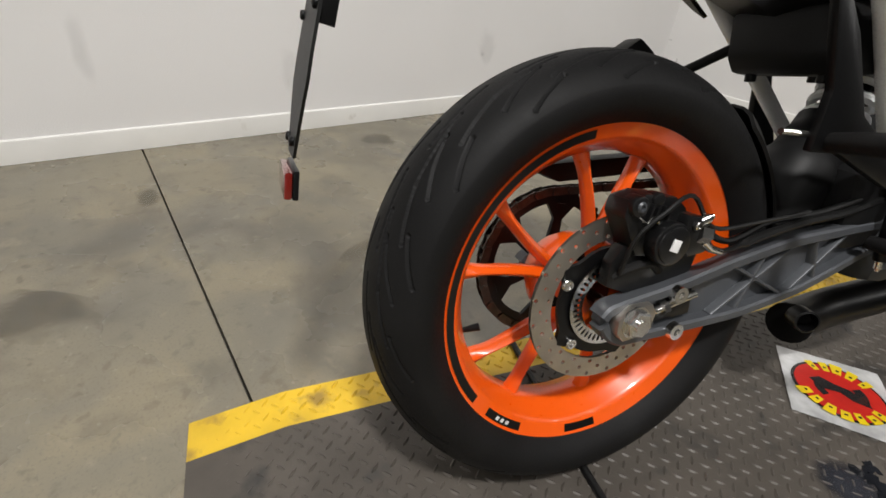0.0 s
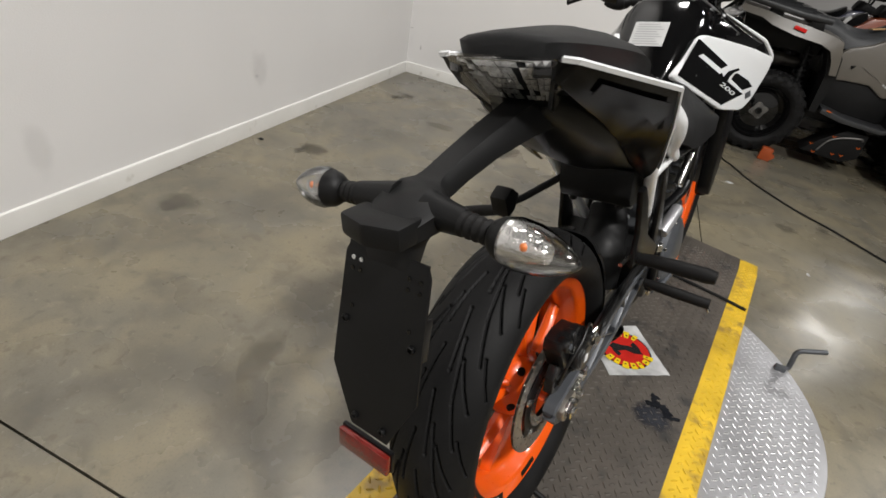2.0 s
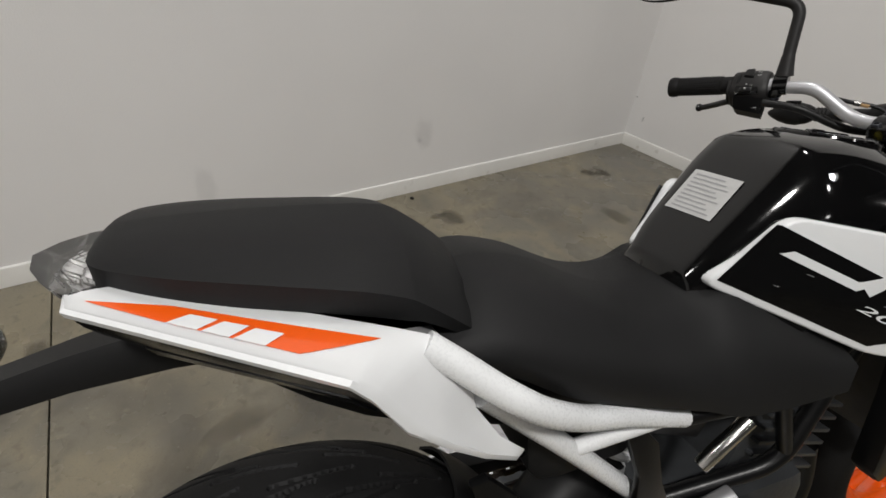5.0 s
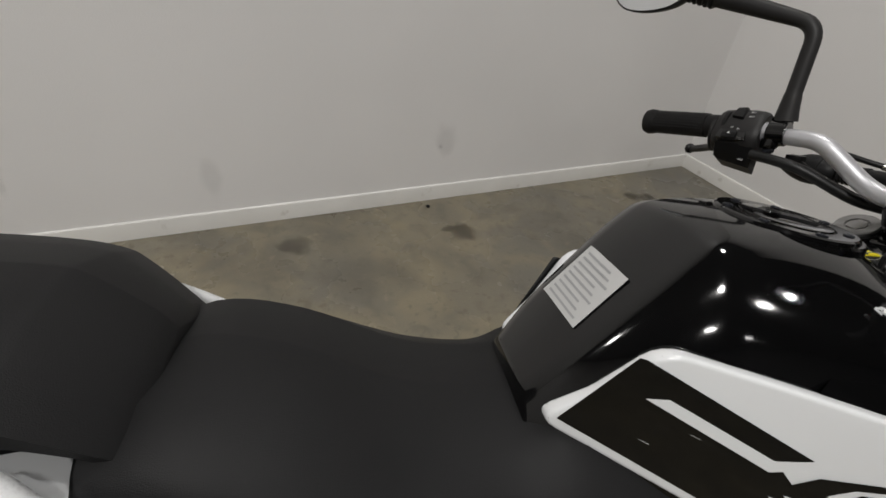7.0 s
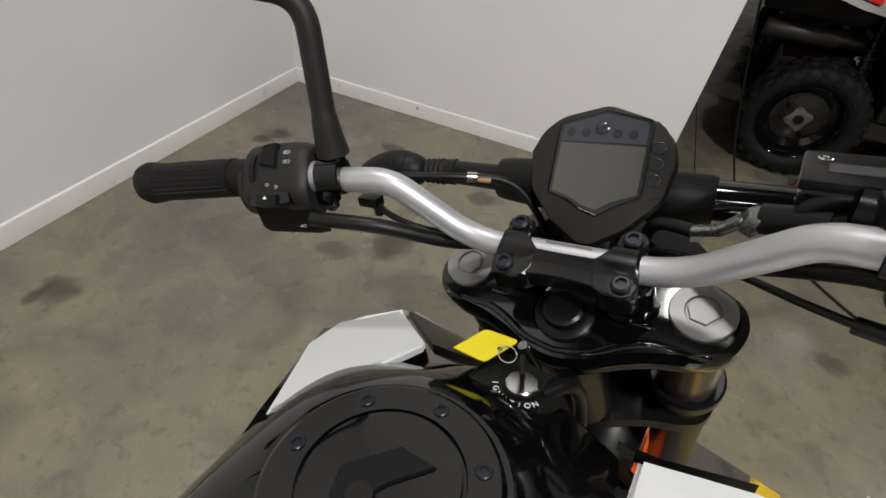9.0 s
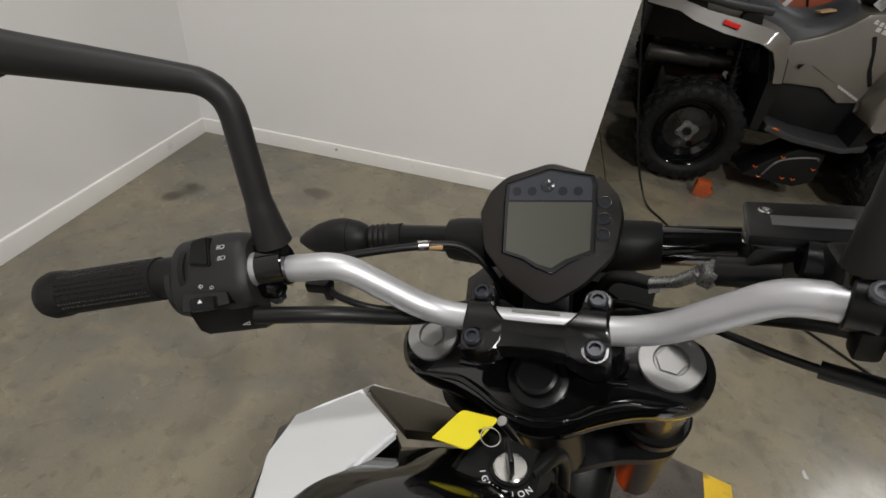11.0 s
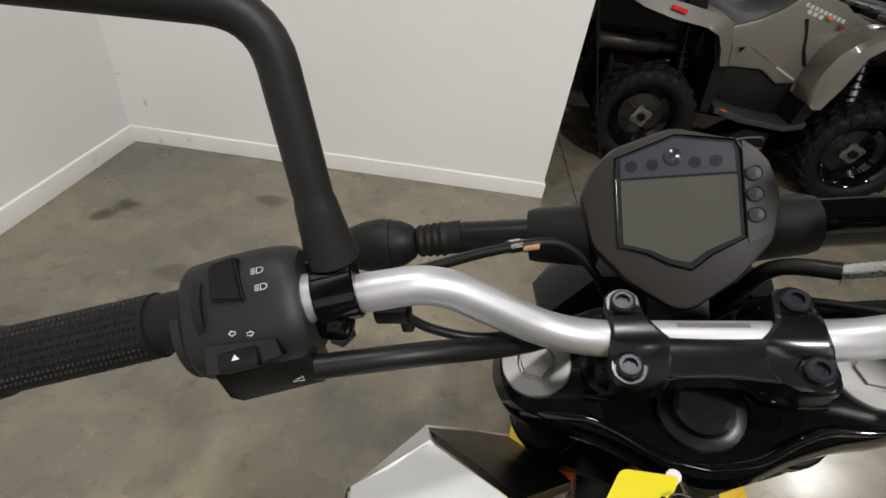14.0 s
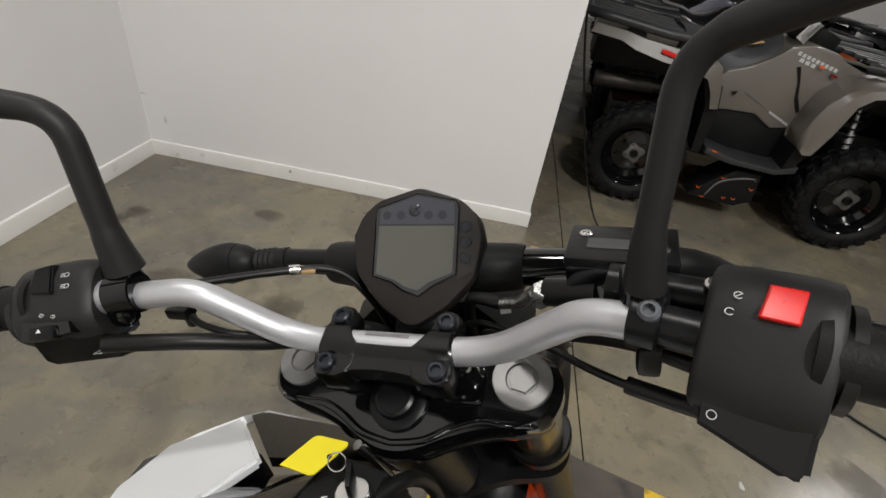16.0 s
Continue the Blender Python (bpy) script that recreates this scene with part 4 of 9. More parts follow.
def swingarm():
    """Cast swingarm: on each side two flat flanges, a recessed web and thin crossed ribs."""
    top = [(-0.036, 0.298), (-0.028, 0.307), (-0.006, 0.311), (0.078, 0.3225), (0.171, 0.3425), (0.275, 0.359), (0.397, 0.363), (0.60, 0.365)]
    low = [(-0.034, 0.288), (-0.022, 0.27), (-0.004, 0.2605), (0.096, 0.261), (0.202, 0.262), (0.314, 0.277), (0.383, 0.296), (0.454, 0.319), (0.60, 0.35)]

    def bar(bm, pts, x0, x1, h):
        path = [Vector(p) for p in pts]
        rings = []
        for i, p in enumerate(path):
            d = (path[min(i + 1, len(path) - 1)] - path[max(i - 1, 0)]).normalized()
            e = Vector((-d.y, d.x)) * h
            b = min(0.003, h * 0.5)
            rings.append([(x0, *(p + e)), (x1 - b, *(p + e)), (x1, *(p + e * 0.6)), (x1, *(p - e * 0.6)), (x1 - b, *(p - e)), (x0, *(p - e))])
        add_loft(bm, rings)

    def smooth_line(pts):
        return [(p.x, p.y) for p in rounded([(a, b, 0) for a, b in pts], 0.03, 4)]
    for side in (1, -1):
        bm, web = bmesh.new(), bmesh.new()
        add_prism(web, top + low[::-1], "x", 0.082, 0.0895)
        bar(bm, smooth_line(top), 0.083, 0.107, 0.008)
        bar(bm, smooth_line(low), 0.083, 0.106, 0.0075)
        add_prism(bm, [(-0.04, 0.293), (-0.03, 0.309), (0.05, 0.319), (0.052, 0.262), (-0.006, 0.256), (-0.028, 0.27)], "x", 0.083, 0.099, 0.003)
        if side < 0:
            mirror_x(bm)
            mirror_x(web)
        arm = part("swingarm", bm, M_GREY, bike, "grey cast swingarm with crossed ribs", smooth=30)
        part("web", web, M_GREY, arm)
        if side < 0:
            continue
        for a, b in (((0.15, 0.268), (0.29, 0.352)), ((0.172, 0.338), (0.292, 0.274)), ((0.194, 0.264), (0.232, 0.345)), ((0.335, 0.36), (0.352, 0.287)), ((0.292, 0.274), (0.41, 0.36))):
            bm = bmesh.new()
            bar(bm, [a, ((a[0] + b[0]) / 2, (a[1] + b[1]) / 2), b], 0.087, 0.102, 0.0026)
            part("rib", bm, M_GREY, arm)
        bm = bmesh.new()
        add_prism(bm, [(0.02, 0.30), (0.108, 0.314), (0.11, 0.277), (0.02, 0.274)], "x", 0.0890, 0.0994, 0.003)
        part("axle_slot", bm, M_SATIN, arm)
        bm = bmesh.new()
        add_prism(bm, [(-0.024, 0.30), (-0.004, 0.314), (0.026, 0.314), (0.034, 0.3), (0.026, 0.272), (-0.012, 0.268), (-0.024, 0.28)], "x", 0.1, 0.116, 0.003)
        part("axle_block", bm, M_DISC, arm, "machined chain adjuster block")
        for at in ((0.1065, 0.071, 0.317), (0.1055, 0.077, 0.263)):
            bm = bmesh.new()
            add_lathe(bm, [(0.0, 0.012), (0.009, 0.011), (0.009, 0.005), (0.002, 0.004), (0.002, 0)], at, (1, 0, 0), 20)
            part("spool_boss", bm, M_CHROME, arm)
        bm = bmesh.new()
        add_tube(bm, [(0.106, 0.03, 0.295), (0.106, 0.105, 0.31)], 0.005, 10)
        part("adjuster_bolt", bm, M_CHROME, arm)
        hexnut(arm, (0.106, 0.05, 0.2985), (0, 1, 0.2), 0.0095, 0.01, M_CHROME)
        bm = bmesh.new()
        add_tube(bm, curve([(0.114, 0.12, 0.37), (0.108, 0.153, 0.368), (0.106, 0.198, 0.377), (0.106, 0.282, 0.389), (0.102, 0.378, 0.392), (0.105, 0.47, 0.41)], 6), [0.0032] * 9 + [0.0062] * 22, 8)
        part("brake_hose", bm, M_CABLE, arm)
        bm = bmesh.new()
        add_tube(bm, curve([(0.1, 0.1, 0.4), (0.1, 0.15, 0.375), (0.1, 0.22, 0.393), (0.1, 0.33, 0.398), (0.1, 0.46, 0.418)], 6), 0.0042, 8)
        part("brake_hose", bm, M_CABLE, arm)
    bm = bmesh.new()
    add_cyl(bm, (-0.12, 0, 0.293), (0.13, 0, 0.293), 0.0085, n=16)
    axle = part("rear_axle", bm, M_CHROME, bike)
    hexnut(axle, (0.116, 0.002, 0.293), (1, 0, 0), 0.0185, 0.010, M_CHROME)
    bm = bmesh.new()
    add_lathe(bm, [(0, 0.021), (0.003, 0.021), (0.003, 0)], (0.1142, 0.002, 0.293), (1, 0, 0), 24)
    part("washer", bm, M_CHROME, axle)


swingarm()


def mudguard():
    """Inner rear mudguard, wrapped round the front of the wheel."""
    bm = bmesh.new()
    rings = []
    for i in range(19):
        a = radians(48 - 58 * i / 18)
        r = 0.3175 + 0.004 * math.sin(math.pi * i / 18)
        ring = []
        for k in range(9):
            s = -1 + k / 4
            rr = r - 0.032 * abs(s) ** 3
            ring.append((0.068 * s, rr * math.cos(a), 0.3 + rr * math.sin(a)))
        ring += [(x * 1.03, y + 0.004 * math.cos(a), z + 0.004 * math.sin(a)) for x, y, z in ring[::-1]]
        rings.append(ring)
    add_loft(bm, rings)
    part("mudguard", bm, M_MATTE, bike, "black plastic inner mudguard")
    bm = bmesh.new()
    add_tube(bm, rounded([(-0.145, 0.185, 0.572), (-0.134, 0.236, 0.566), (-0.07, 0.295, 0.613), (-0.04, 0.33, 0.635)], 0.02), 0.008, 10)
    part("stay", bm, M_MATTE, bike)
    bm = bmesh.new()
    add_prism(bm, [(0.122, 0.610), (0.15, 0.627), (0.182, 0.605), (0.168, 0.575), (0.14, 0.562)], "x", -0.142, -0.104, 0.006)
    part("hanger", bm, M_MATTE, bike, "black plastic peg hanger")
    bm = bmesh.new()
    add_tube(bm, [(-0.13, 0.172, 0.566), (-0.19, 0.18, 0.547), (-0.258, 0.188, 0.524)], [0.011, 0.013, 0.013], 10)
    part("passenger_footrest", bm, M_GRIP, bike)


mudguard()


def shock():
    bm = bmesh.new()
    pts, turns = [], 4.6
    a0, a1 = V(0.0, 0.50, 0.575), V(0.005, 0.435, 0.47)
    d = (a1 - a0).normalized()
    e = d.orthogonal().normalized()
    g = d.cross(e)
    for i in range(int(turns * 20)):
        a = 2 * math.pi * i / 20
        pts.append(a0.lerp(a1, i / (turns * 20)) + 0.04 * (e * math.cos(a) + g * math.sin(a)))
    add_tube(bm, pts, 0.0075, 8)
    s = part("shock_spring", bm, M_WTUBE, bike, "white coil spring")
    bm = bmesh.new()
    add_tube(bm, [V(0.0, 0.505, 0.59), V(0.006, 0.44, 0.47)], 0.024, 16)
    part("damper", bm, M_SATIN, s)
    bm = bmesh.new()
    add_tube(bm, curve([(0.0, 0.455, 0.50), (0.012, 0.41, 0.465), (0.02, 0.36, 0.42), (0.02, 0.34, 0.36)], 5), [0.046] * 4 + [0.05] * 4 + [0.056] * 8, 24)
    part("rubber_boot", bm, M_MATTE, bike, "wide black rubber boot under the spring")
    bm = bmesh.new()
    add_box(bm, (0.03, 0.44, 0.39), (0.15, 0.12, 0.13), None, 0.03)
    part("airbox", bm, M_MATTE, bike, "black plastic box behind the engine")


shock()


def frame_tubes():
    """White tube subframe, seen below the tail panels, and the dark trellis ahead of it."""
    for side in (1, -1):
        runs = [
            ([(0.129 * side, 0.146, 0.832), (0.140 * side, 0.175, 0.811), (0.149 * side, 0.20, 0.791), (0.155 * side, 0.225, 0.773), (0.153 * side, 0.247, 0.755), (0.146 * side, 0.277, 0.734), (0.136 * side, 0.31, 0.713), (0.124 * side, 0.37, 0.690), (0.112 * side, 0.472, 0.648)], 0.0135, M_WTUBE),
            ([(0.125 * side, 0.20, 0.765), (0.11 * side, 0.31, 0.652), (0.078 * side, 0.49, 0.456)], 0.0125, M_WTUBE),
            ([(0.11 * side, 0.315, 0.645), (0.114 * side, 0.45, 0.657)], 0.010, M_WTUBE),
            ([(0.112 * side, 0.472, 0.648), (0.135 * side, 0.62, 0.66), (0.11 * side, 0.84, 0.80)], 0.0125, M_SATIN),
            ([(0.078 * side, 0.49, 0.456), (0.125 * side, 0.66, 0.52), (0.12 * side, 0.74, 0.70)], 0.0125, M_SATIN),
            ([(0.125 * side, 0.62, 0.655), (0.125 * side, 0.67, 0.53)], 0.010, M_SATIN),
        ]
        for pts, r, m in runs:
            bm = bmesh.new()
            add_tube(bm, rounded([(x if side > 0 else x + 0.012, y, z) for x, y, z in pts], 0.04), r, 14)
            part("frame_tube", bm, m, bike, "white powder-coated frame tube" if m is M_WTUBE else "black frame tube")
        bm = bmesh.new()
        add_prism(bm, [(0.46, 0.55), (0.44, 0.62), (0.40, 0.665), (0.385, 0.655), (0.42, 0.57), (0.43, 0.43), (0.48, 0.40), (0.51, 0.44)], "x", 0.112 * side - 0.006, 0.112 * side + 0.006, 0.004)
        part("footrest_plate", bm, M_SATIN, bike, "black cast footrest plate")


frame_tubes()


def rear_pegs():
    bm = bmesh.new()
    add_tube(bm, [(0.12, 0.245, 0.50), (0.16, 0.243, 0.503), (0.2, 0.24, 0.505), (0.255, 0.236, 0.507), (0.27, 0.235, 0.507)], [0.011, 0.0135, 0.0145, 0.015, 0.012], 12)
    part("passenger_footrest", bm, M_GRIP, bike, "black rubber passenger footrest")
    bm = bmesh.new()
    add_prism(bm, [(0.215, 0.49), (0.27, 0.485), (0.40, 0.43), (0.42, 0.455), (0.3, 0.53), (0.245, 0.62), (0.21, 0.66), (0.19, 0.655), (0.225, 0.56)], "x", 0.118, 0.13, 0.004)
    h = part("hanger", bm, M_SATIN, bike, "black cast footrest hanger")
    bm = bmesh.new()
    add_tube(bm, [(0.118, 0.26, 0.505), (0.118, 0.17, 0.515)], 0.004, 8)
    part("rod", bm, M_CHROME, h)
    bm = bmesh.new()
    add_tube(bm, [(0.115, 0.432, 0.345), (0.15, 0.432, 0.343), (0.2, 0.432, 0.34), (0.262, 0.432, 0.337)], [0.010, 0.013, 0.0135, 0.0125], 12)
    part("footrest", bm, M_GRIP, bike, "black ribbed rubber footrest")
    bolt(bike, (0.258, 0.434, 0.328), (0.5, 0, -1), 0.004, 0.016, socket=False, name="footrest_feeler")
    bm = bmesh.new()
    add_cyl(bm, (0.125, 0.452, 0.43), (0.125, 0.457, 0.315), 0.0105, bevel=0.002)
    mc = part("brake_master_cylinder", bm, M_SATIN, bike, "black rear brake master cylinder")
    hexnut(mc, (0.125, 0.452, 0.427), (0, 0, 1), 0.0125, 0.02, M_CHROME)
    bolt(mc, (0.125, 0.457, 0.315), (0, 0.1, -1), 0.006, 0.018)
    bm = bmesh.new()
    add_tube(bm, rounded([(0.13, 0.46, 0.31), (0.14, 0.52, 0.30), (0.15, 0.60, 0.31), (0.185, 0.62, 0.315)], 0.02), 0.007, 10)
    part("brake_pedal", bm, M_GREY, bike)
    bm = bmesh.new()
    add_tube(bm, curve([(-0.05, 0.52, 0.29), (-0.1, 0.55, 0.2), (-0.155, 0.58, 0.03), (-0.165, 0.585, 0.004)], 5), 0.011, 10)
    add_box(bm, (-0.168, 0.588, -0.012), (0.05, 0.05, 0.008), None, 0.002)
    part("side_stand", bm, M_SATIN, bike, "black steel side stand, folded out")


rear_pegs()


def engine():
    bm = bmesh.new()
    add_box(bm, (0.0, 0.62, 0.36), (0.24, 0.30, 0.20), None, 0.035)
    add_box(bm, (0.0, 0.72, 0.50), (0.16, 0.15, 0.20), Matrix.Rotation(radians(-18), 3, "X"), 0.02)
    e = part("engine", bm, M_ENGINE, bike, "dark grey single-cylinder engine")
    bm = bmesh.new()
    add_lathe(bm, [(0.0, 0.098), (0.014, 0.095), (0.024, 0.08), (0.03, 0.05), (0.03, 0)], (0.118, 0.60, 0.36), (1, 0, 0), 36)
    part("clutch_cover", bm, M_GREY, e)
    for k in range(7):
        a = radians(51 * k)
        bolt(e, (0.128, 0.6 + 0.09 * math.cos(a), 0.36 + 0.09 * math.sin(a)), (1, 0, 0), 0.006, 0.008)
    bm = bmesh.new()
    add_box(bm, (0.148, 0.62, 0.33), (0.002, 0.05, 0.012), None, 0.0006)
    part("cover_mark", bm, M_AMBER, e, "small orange mark")
    for k in range(6):
        bm = bmesh.new()
        add_box(bm, (0, 0.735 + 0.004 * k, 0.45 + 0.024 * k), (0.185, 0.165, 0.007), Matrix.Rotation(radians(-18), 3, "X"), 0.002)
        part("cooling_fin", bm, M_ENGINE, e)
    bm = bmesh.new()
    add_cyl(bm, (0.118, 0.50, 0.45), (0.128, 0.585, 0.49), 0.0145, bevel=0.002)
    part("silver_sleeve", bm, M_BAR, bike, "bright aluminium sleeve")
    bm = bmesh.new()
    add_cyl(bm, (0.13, 0.50, 0.575), (0.133, 0.56, 0.635), 0.010, bevel=0.002)
    part("injector_sleeve", bm, M_CHROME, bike)
    bm = bmesh.new()
    add_tube(bm, curve([(0.05, 0.86, 0.42), (0.06, 0.86, 0.3), (0.05, 0.76, 0.2), (0.03, 0.55, 0.17), (0.05, 0.42, 0.175)], 6), [0.02] * 12 + [0.036] * 13, 16)
    ex = part("exhaust", bm, M_SATIN, bike, "black under-engine exhaust")
    bm = bmesh.new()
    add_lathe(bm, [(0.0, 0.019), (0.03, 0.019), (0.031, 0.016), (0.0, 0.016), (0.0, 0.0)], (0.06, 0.42, 0.195), (1, -0.6, 0.1), 24)
    part("tail_pipe", bm, M_SATIN, ex)
    # radiator and its black side cover
    bm = bmesh.new()
    add_box(bm, (0, 0.93, 0.56), (0.25, 0.03, 0.24), Matrix.Rotation(radians(20), 3, "X"), 0.006)
    part("radiator", bm, M_ENGINE, bike)
    for side in (1, -1):
        bm = bmesh.new()
        add_prism(bm, [(0.80, 0.72), (0.90, 0.73), (0.95, 0.62), (0.92, 0.50), (0.86, 0.44), (0.83, 0.47), (0.82, 0.6)], "x", 0.125 * side, 0.16 * side, 0.008)
        part("radiator_cover", bm, M_SATIN, bike, "black plastic radiator cover")


engine()


def rows(table, fine=4):
    """Rings that run smoothly through a table of rows (y, [(x, z), ...])."""
    out = []
    n = len(table[0][1])
    lines = [curve([(r[1][k][0], r[0], r[1][k][1]) for r in table], fine) for k in range(n)]
    for i in range(len(lines[0])):
        out.append([V(l[i].x, l[i].y, l[i].z) for l in lines] + [V(-l[i].x, l[i].y, l[i].z) for l in lines[::-1]])
    return out


def seats():
    # pillion seat: y, half section from the crown to the underside
    T = [
        (-0.097, [(0.001, 0.9050), (0.014, 0.9045), (0.026, 0.9030), (0.031, 0.9010), (0.028, 0.8880), (0.001, 0.8840)]),
        (-0.091, [(0.001, 0.9160), (0.024, 0.9150), (0.046, 0.9115), (0.054, 0.9080), (0.050, 0.8880), (0.001, 0.8820)]),
        (-0.075, [(0.001, 0.9205), (0.033, 0.9185), (0.063, 0.9140), (0.075, 0.9085), (0.069, 0.8850), (0.001, 0.8790)]),
        (-0.030, [(0.001, 0.9225), (0.042, 0.9190), (0.080, 0.9115), (0.095, 0.9035), (0.087, 0.8790), (0.001, 0.8730)]),
        (0.040, [(0.001, 0.9215), (0.049, 0.9160), (0.092, 0.9045), (0.110, 0.8935), (0.102, 0.8690), (0.001, 0.8630)]),
        (0.105, [(0.001, 0.9180), (0.053, 0.9100), (0.098, 0.8950), (0.117, 0.8810), (0.109, 0.8550), (0.001, 0.8490)]),
        (0.138, [(0.001, 0.9140), (0.053, 0.9040), (0.098, 0.8860), (0.116, 0.8690), (0.108, 0.8440), (0.001, 0.8380)]),
        (0.152, [(0.001, 0.9090), (0.052, 0.8980), (0.096, 0.8780), (0.114, 0.8600), (0.106, 0.8390), (0.001, 0.8330)]),
        (0.175, [(0.001, 0.8930), (0.050, 0.8800), (0.092, 0.8580), (0.108, 0.8410), (0.100, 0.8240), (0.001, 0.8160)]),
        (0.200, [(0.001, 0.8720), (0.048, 0.8560), (0.086, 0.8330), (0.100, 0.8190), (0.093, 0.8050), (0.001, 0.8000)]),
        (0.212, [(0.001, 0.8550), (0.045, 0.8400), (0.078, 0.8200), (0.090, 0.8080), (0.084, 0.8000), (0.001, 0.7950)]),
    ]
    bm = bmesh.new()
    add_loft(bm, rows(T, 5))
    part("pillion_seat", bm, M_SEAT, bike, "black vinyl passenger seat pad", smooth=40)
    T = [
        (0.15, [(0.001, 0.812), (0.06, 0.808), (0.095, 0.80), (0.11, 0.79), (0.108, 0.77), (0.001, 0.74)]),
        (0.22, [(0.001, 0.848), (0.07, 0.842), (0.110, 0.820), (0.124, 0.803), (0.118, 0.776), (0.001, 0.73)]),
        (0.30, [(0.001, 0.836), (0.075, 0.828), (0.124, 0.795), (0.138, 0.764), (0.130, 0.735), (0.001, 0.71)]),
        (0.40, [(0.001, 0.790), (0.075, 0.784), (0.122, 0.760), (0.141, 0.725), (0.133, 0.697), (0.001, 0.69)]),
        (0.48, [(0.001, 0.782), (0.066, 0.780), (0.100, 0.764), (0.138, 0.712), (0.136, 0.672), (0.001, 0.67)]),
        (0.53, [(0.001, 0.80), (0.052, 0.798), (0.091, 0.788), (0.136, 0.718), (0.142, 0.655), (0.001, 0.66)]),
        (0.60, [(0.001, 0.80), (0.05, 0.79), (0.118, 0.749), (0.144, 0.702), (0.146, 0.65), (0.001, 0.655)]),
        (0.69, [(0.001, 0.74), (0.05, 0.735), (0.135, 0.712), (0.155, 0.698), (0.155, 0.66), (0.001, 0.655)]),
    ]
    bm = bmesh.new()
    add_loft(bm, rows(T, 5))
    part("rider_seat", bm, M_SEAT, bike, "black vinyl rider seat", smooth=60)
    bm = bmesh.new()
    T = [
        (-0.045, [(0.001, 0.85), (0.035, 0.85), (0.045, 0.845), (0.046, 0.835), (0.04, 0.82), (0.001, 0.815)]),
        (0.1, [(0.001, 0.82), (0.06, 0.82), (0.095, 0.815), (0.102, 0.79), (0.085, 0.735), (0.001, 0.715)]),
        (0.32, [(0.001, 0.74), (0.06, 0.74), (0.092, 0.73), (0.1, 0.70), (0.08, 0.65), (0.001, 0.635)]),
        (0.55, [(0.001, 0.68), (0.06, 0.68), (0.09, 0.67), (0.1, 0.64), (0.08, 0.56), (0.001, 0.55)]),
    ]
    add_loft(bm, rows(T, 4))
    part("seat_pan", bm, M_SATIN, bike, "black plastic seat pan and tail liner", smooth=60)
    bm = bmesh.new()
    add_prism(bm, [(0.275, 0.66), (0.28, 0.60), (0.295, 0.578), (0.33, 0.574), (0.42, 0.58), (0.45, 0.63), (0.43, 0.67)], "x", -0.065, 0.088, 0.008)
    tray = part("battery_tray", bm, M_MATTE, bike, "black plastic battery tray under the seat")
    for x, y in ((-0.04, 0.31), (0.06, 0.315), (0.02, 0.36)):
        bm = bmesh.new()
        add_cyl(bm, (x, y, 0.566), (x, y, 0.58), 0.008, bevel=0.002)
        part("tray_stud", bm, M_SATIN, tray)


seats()


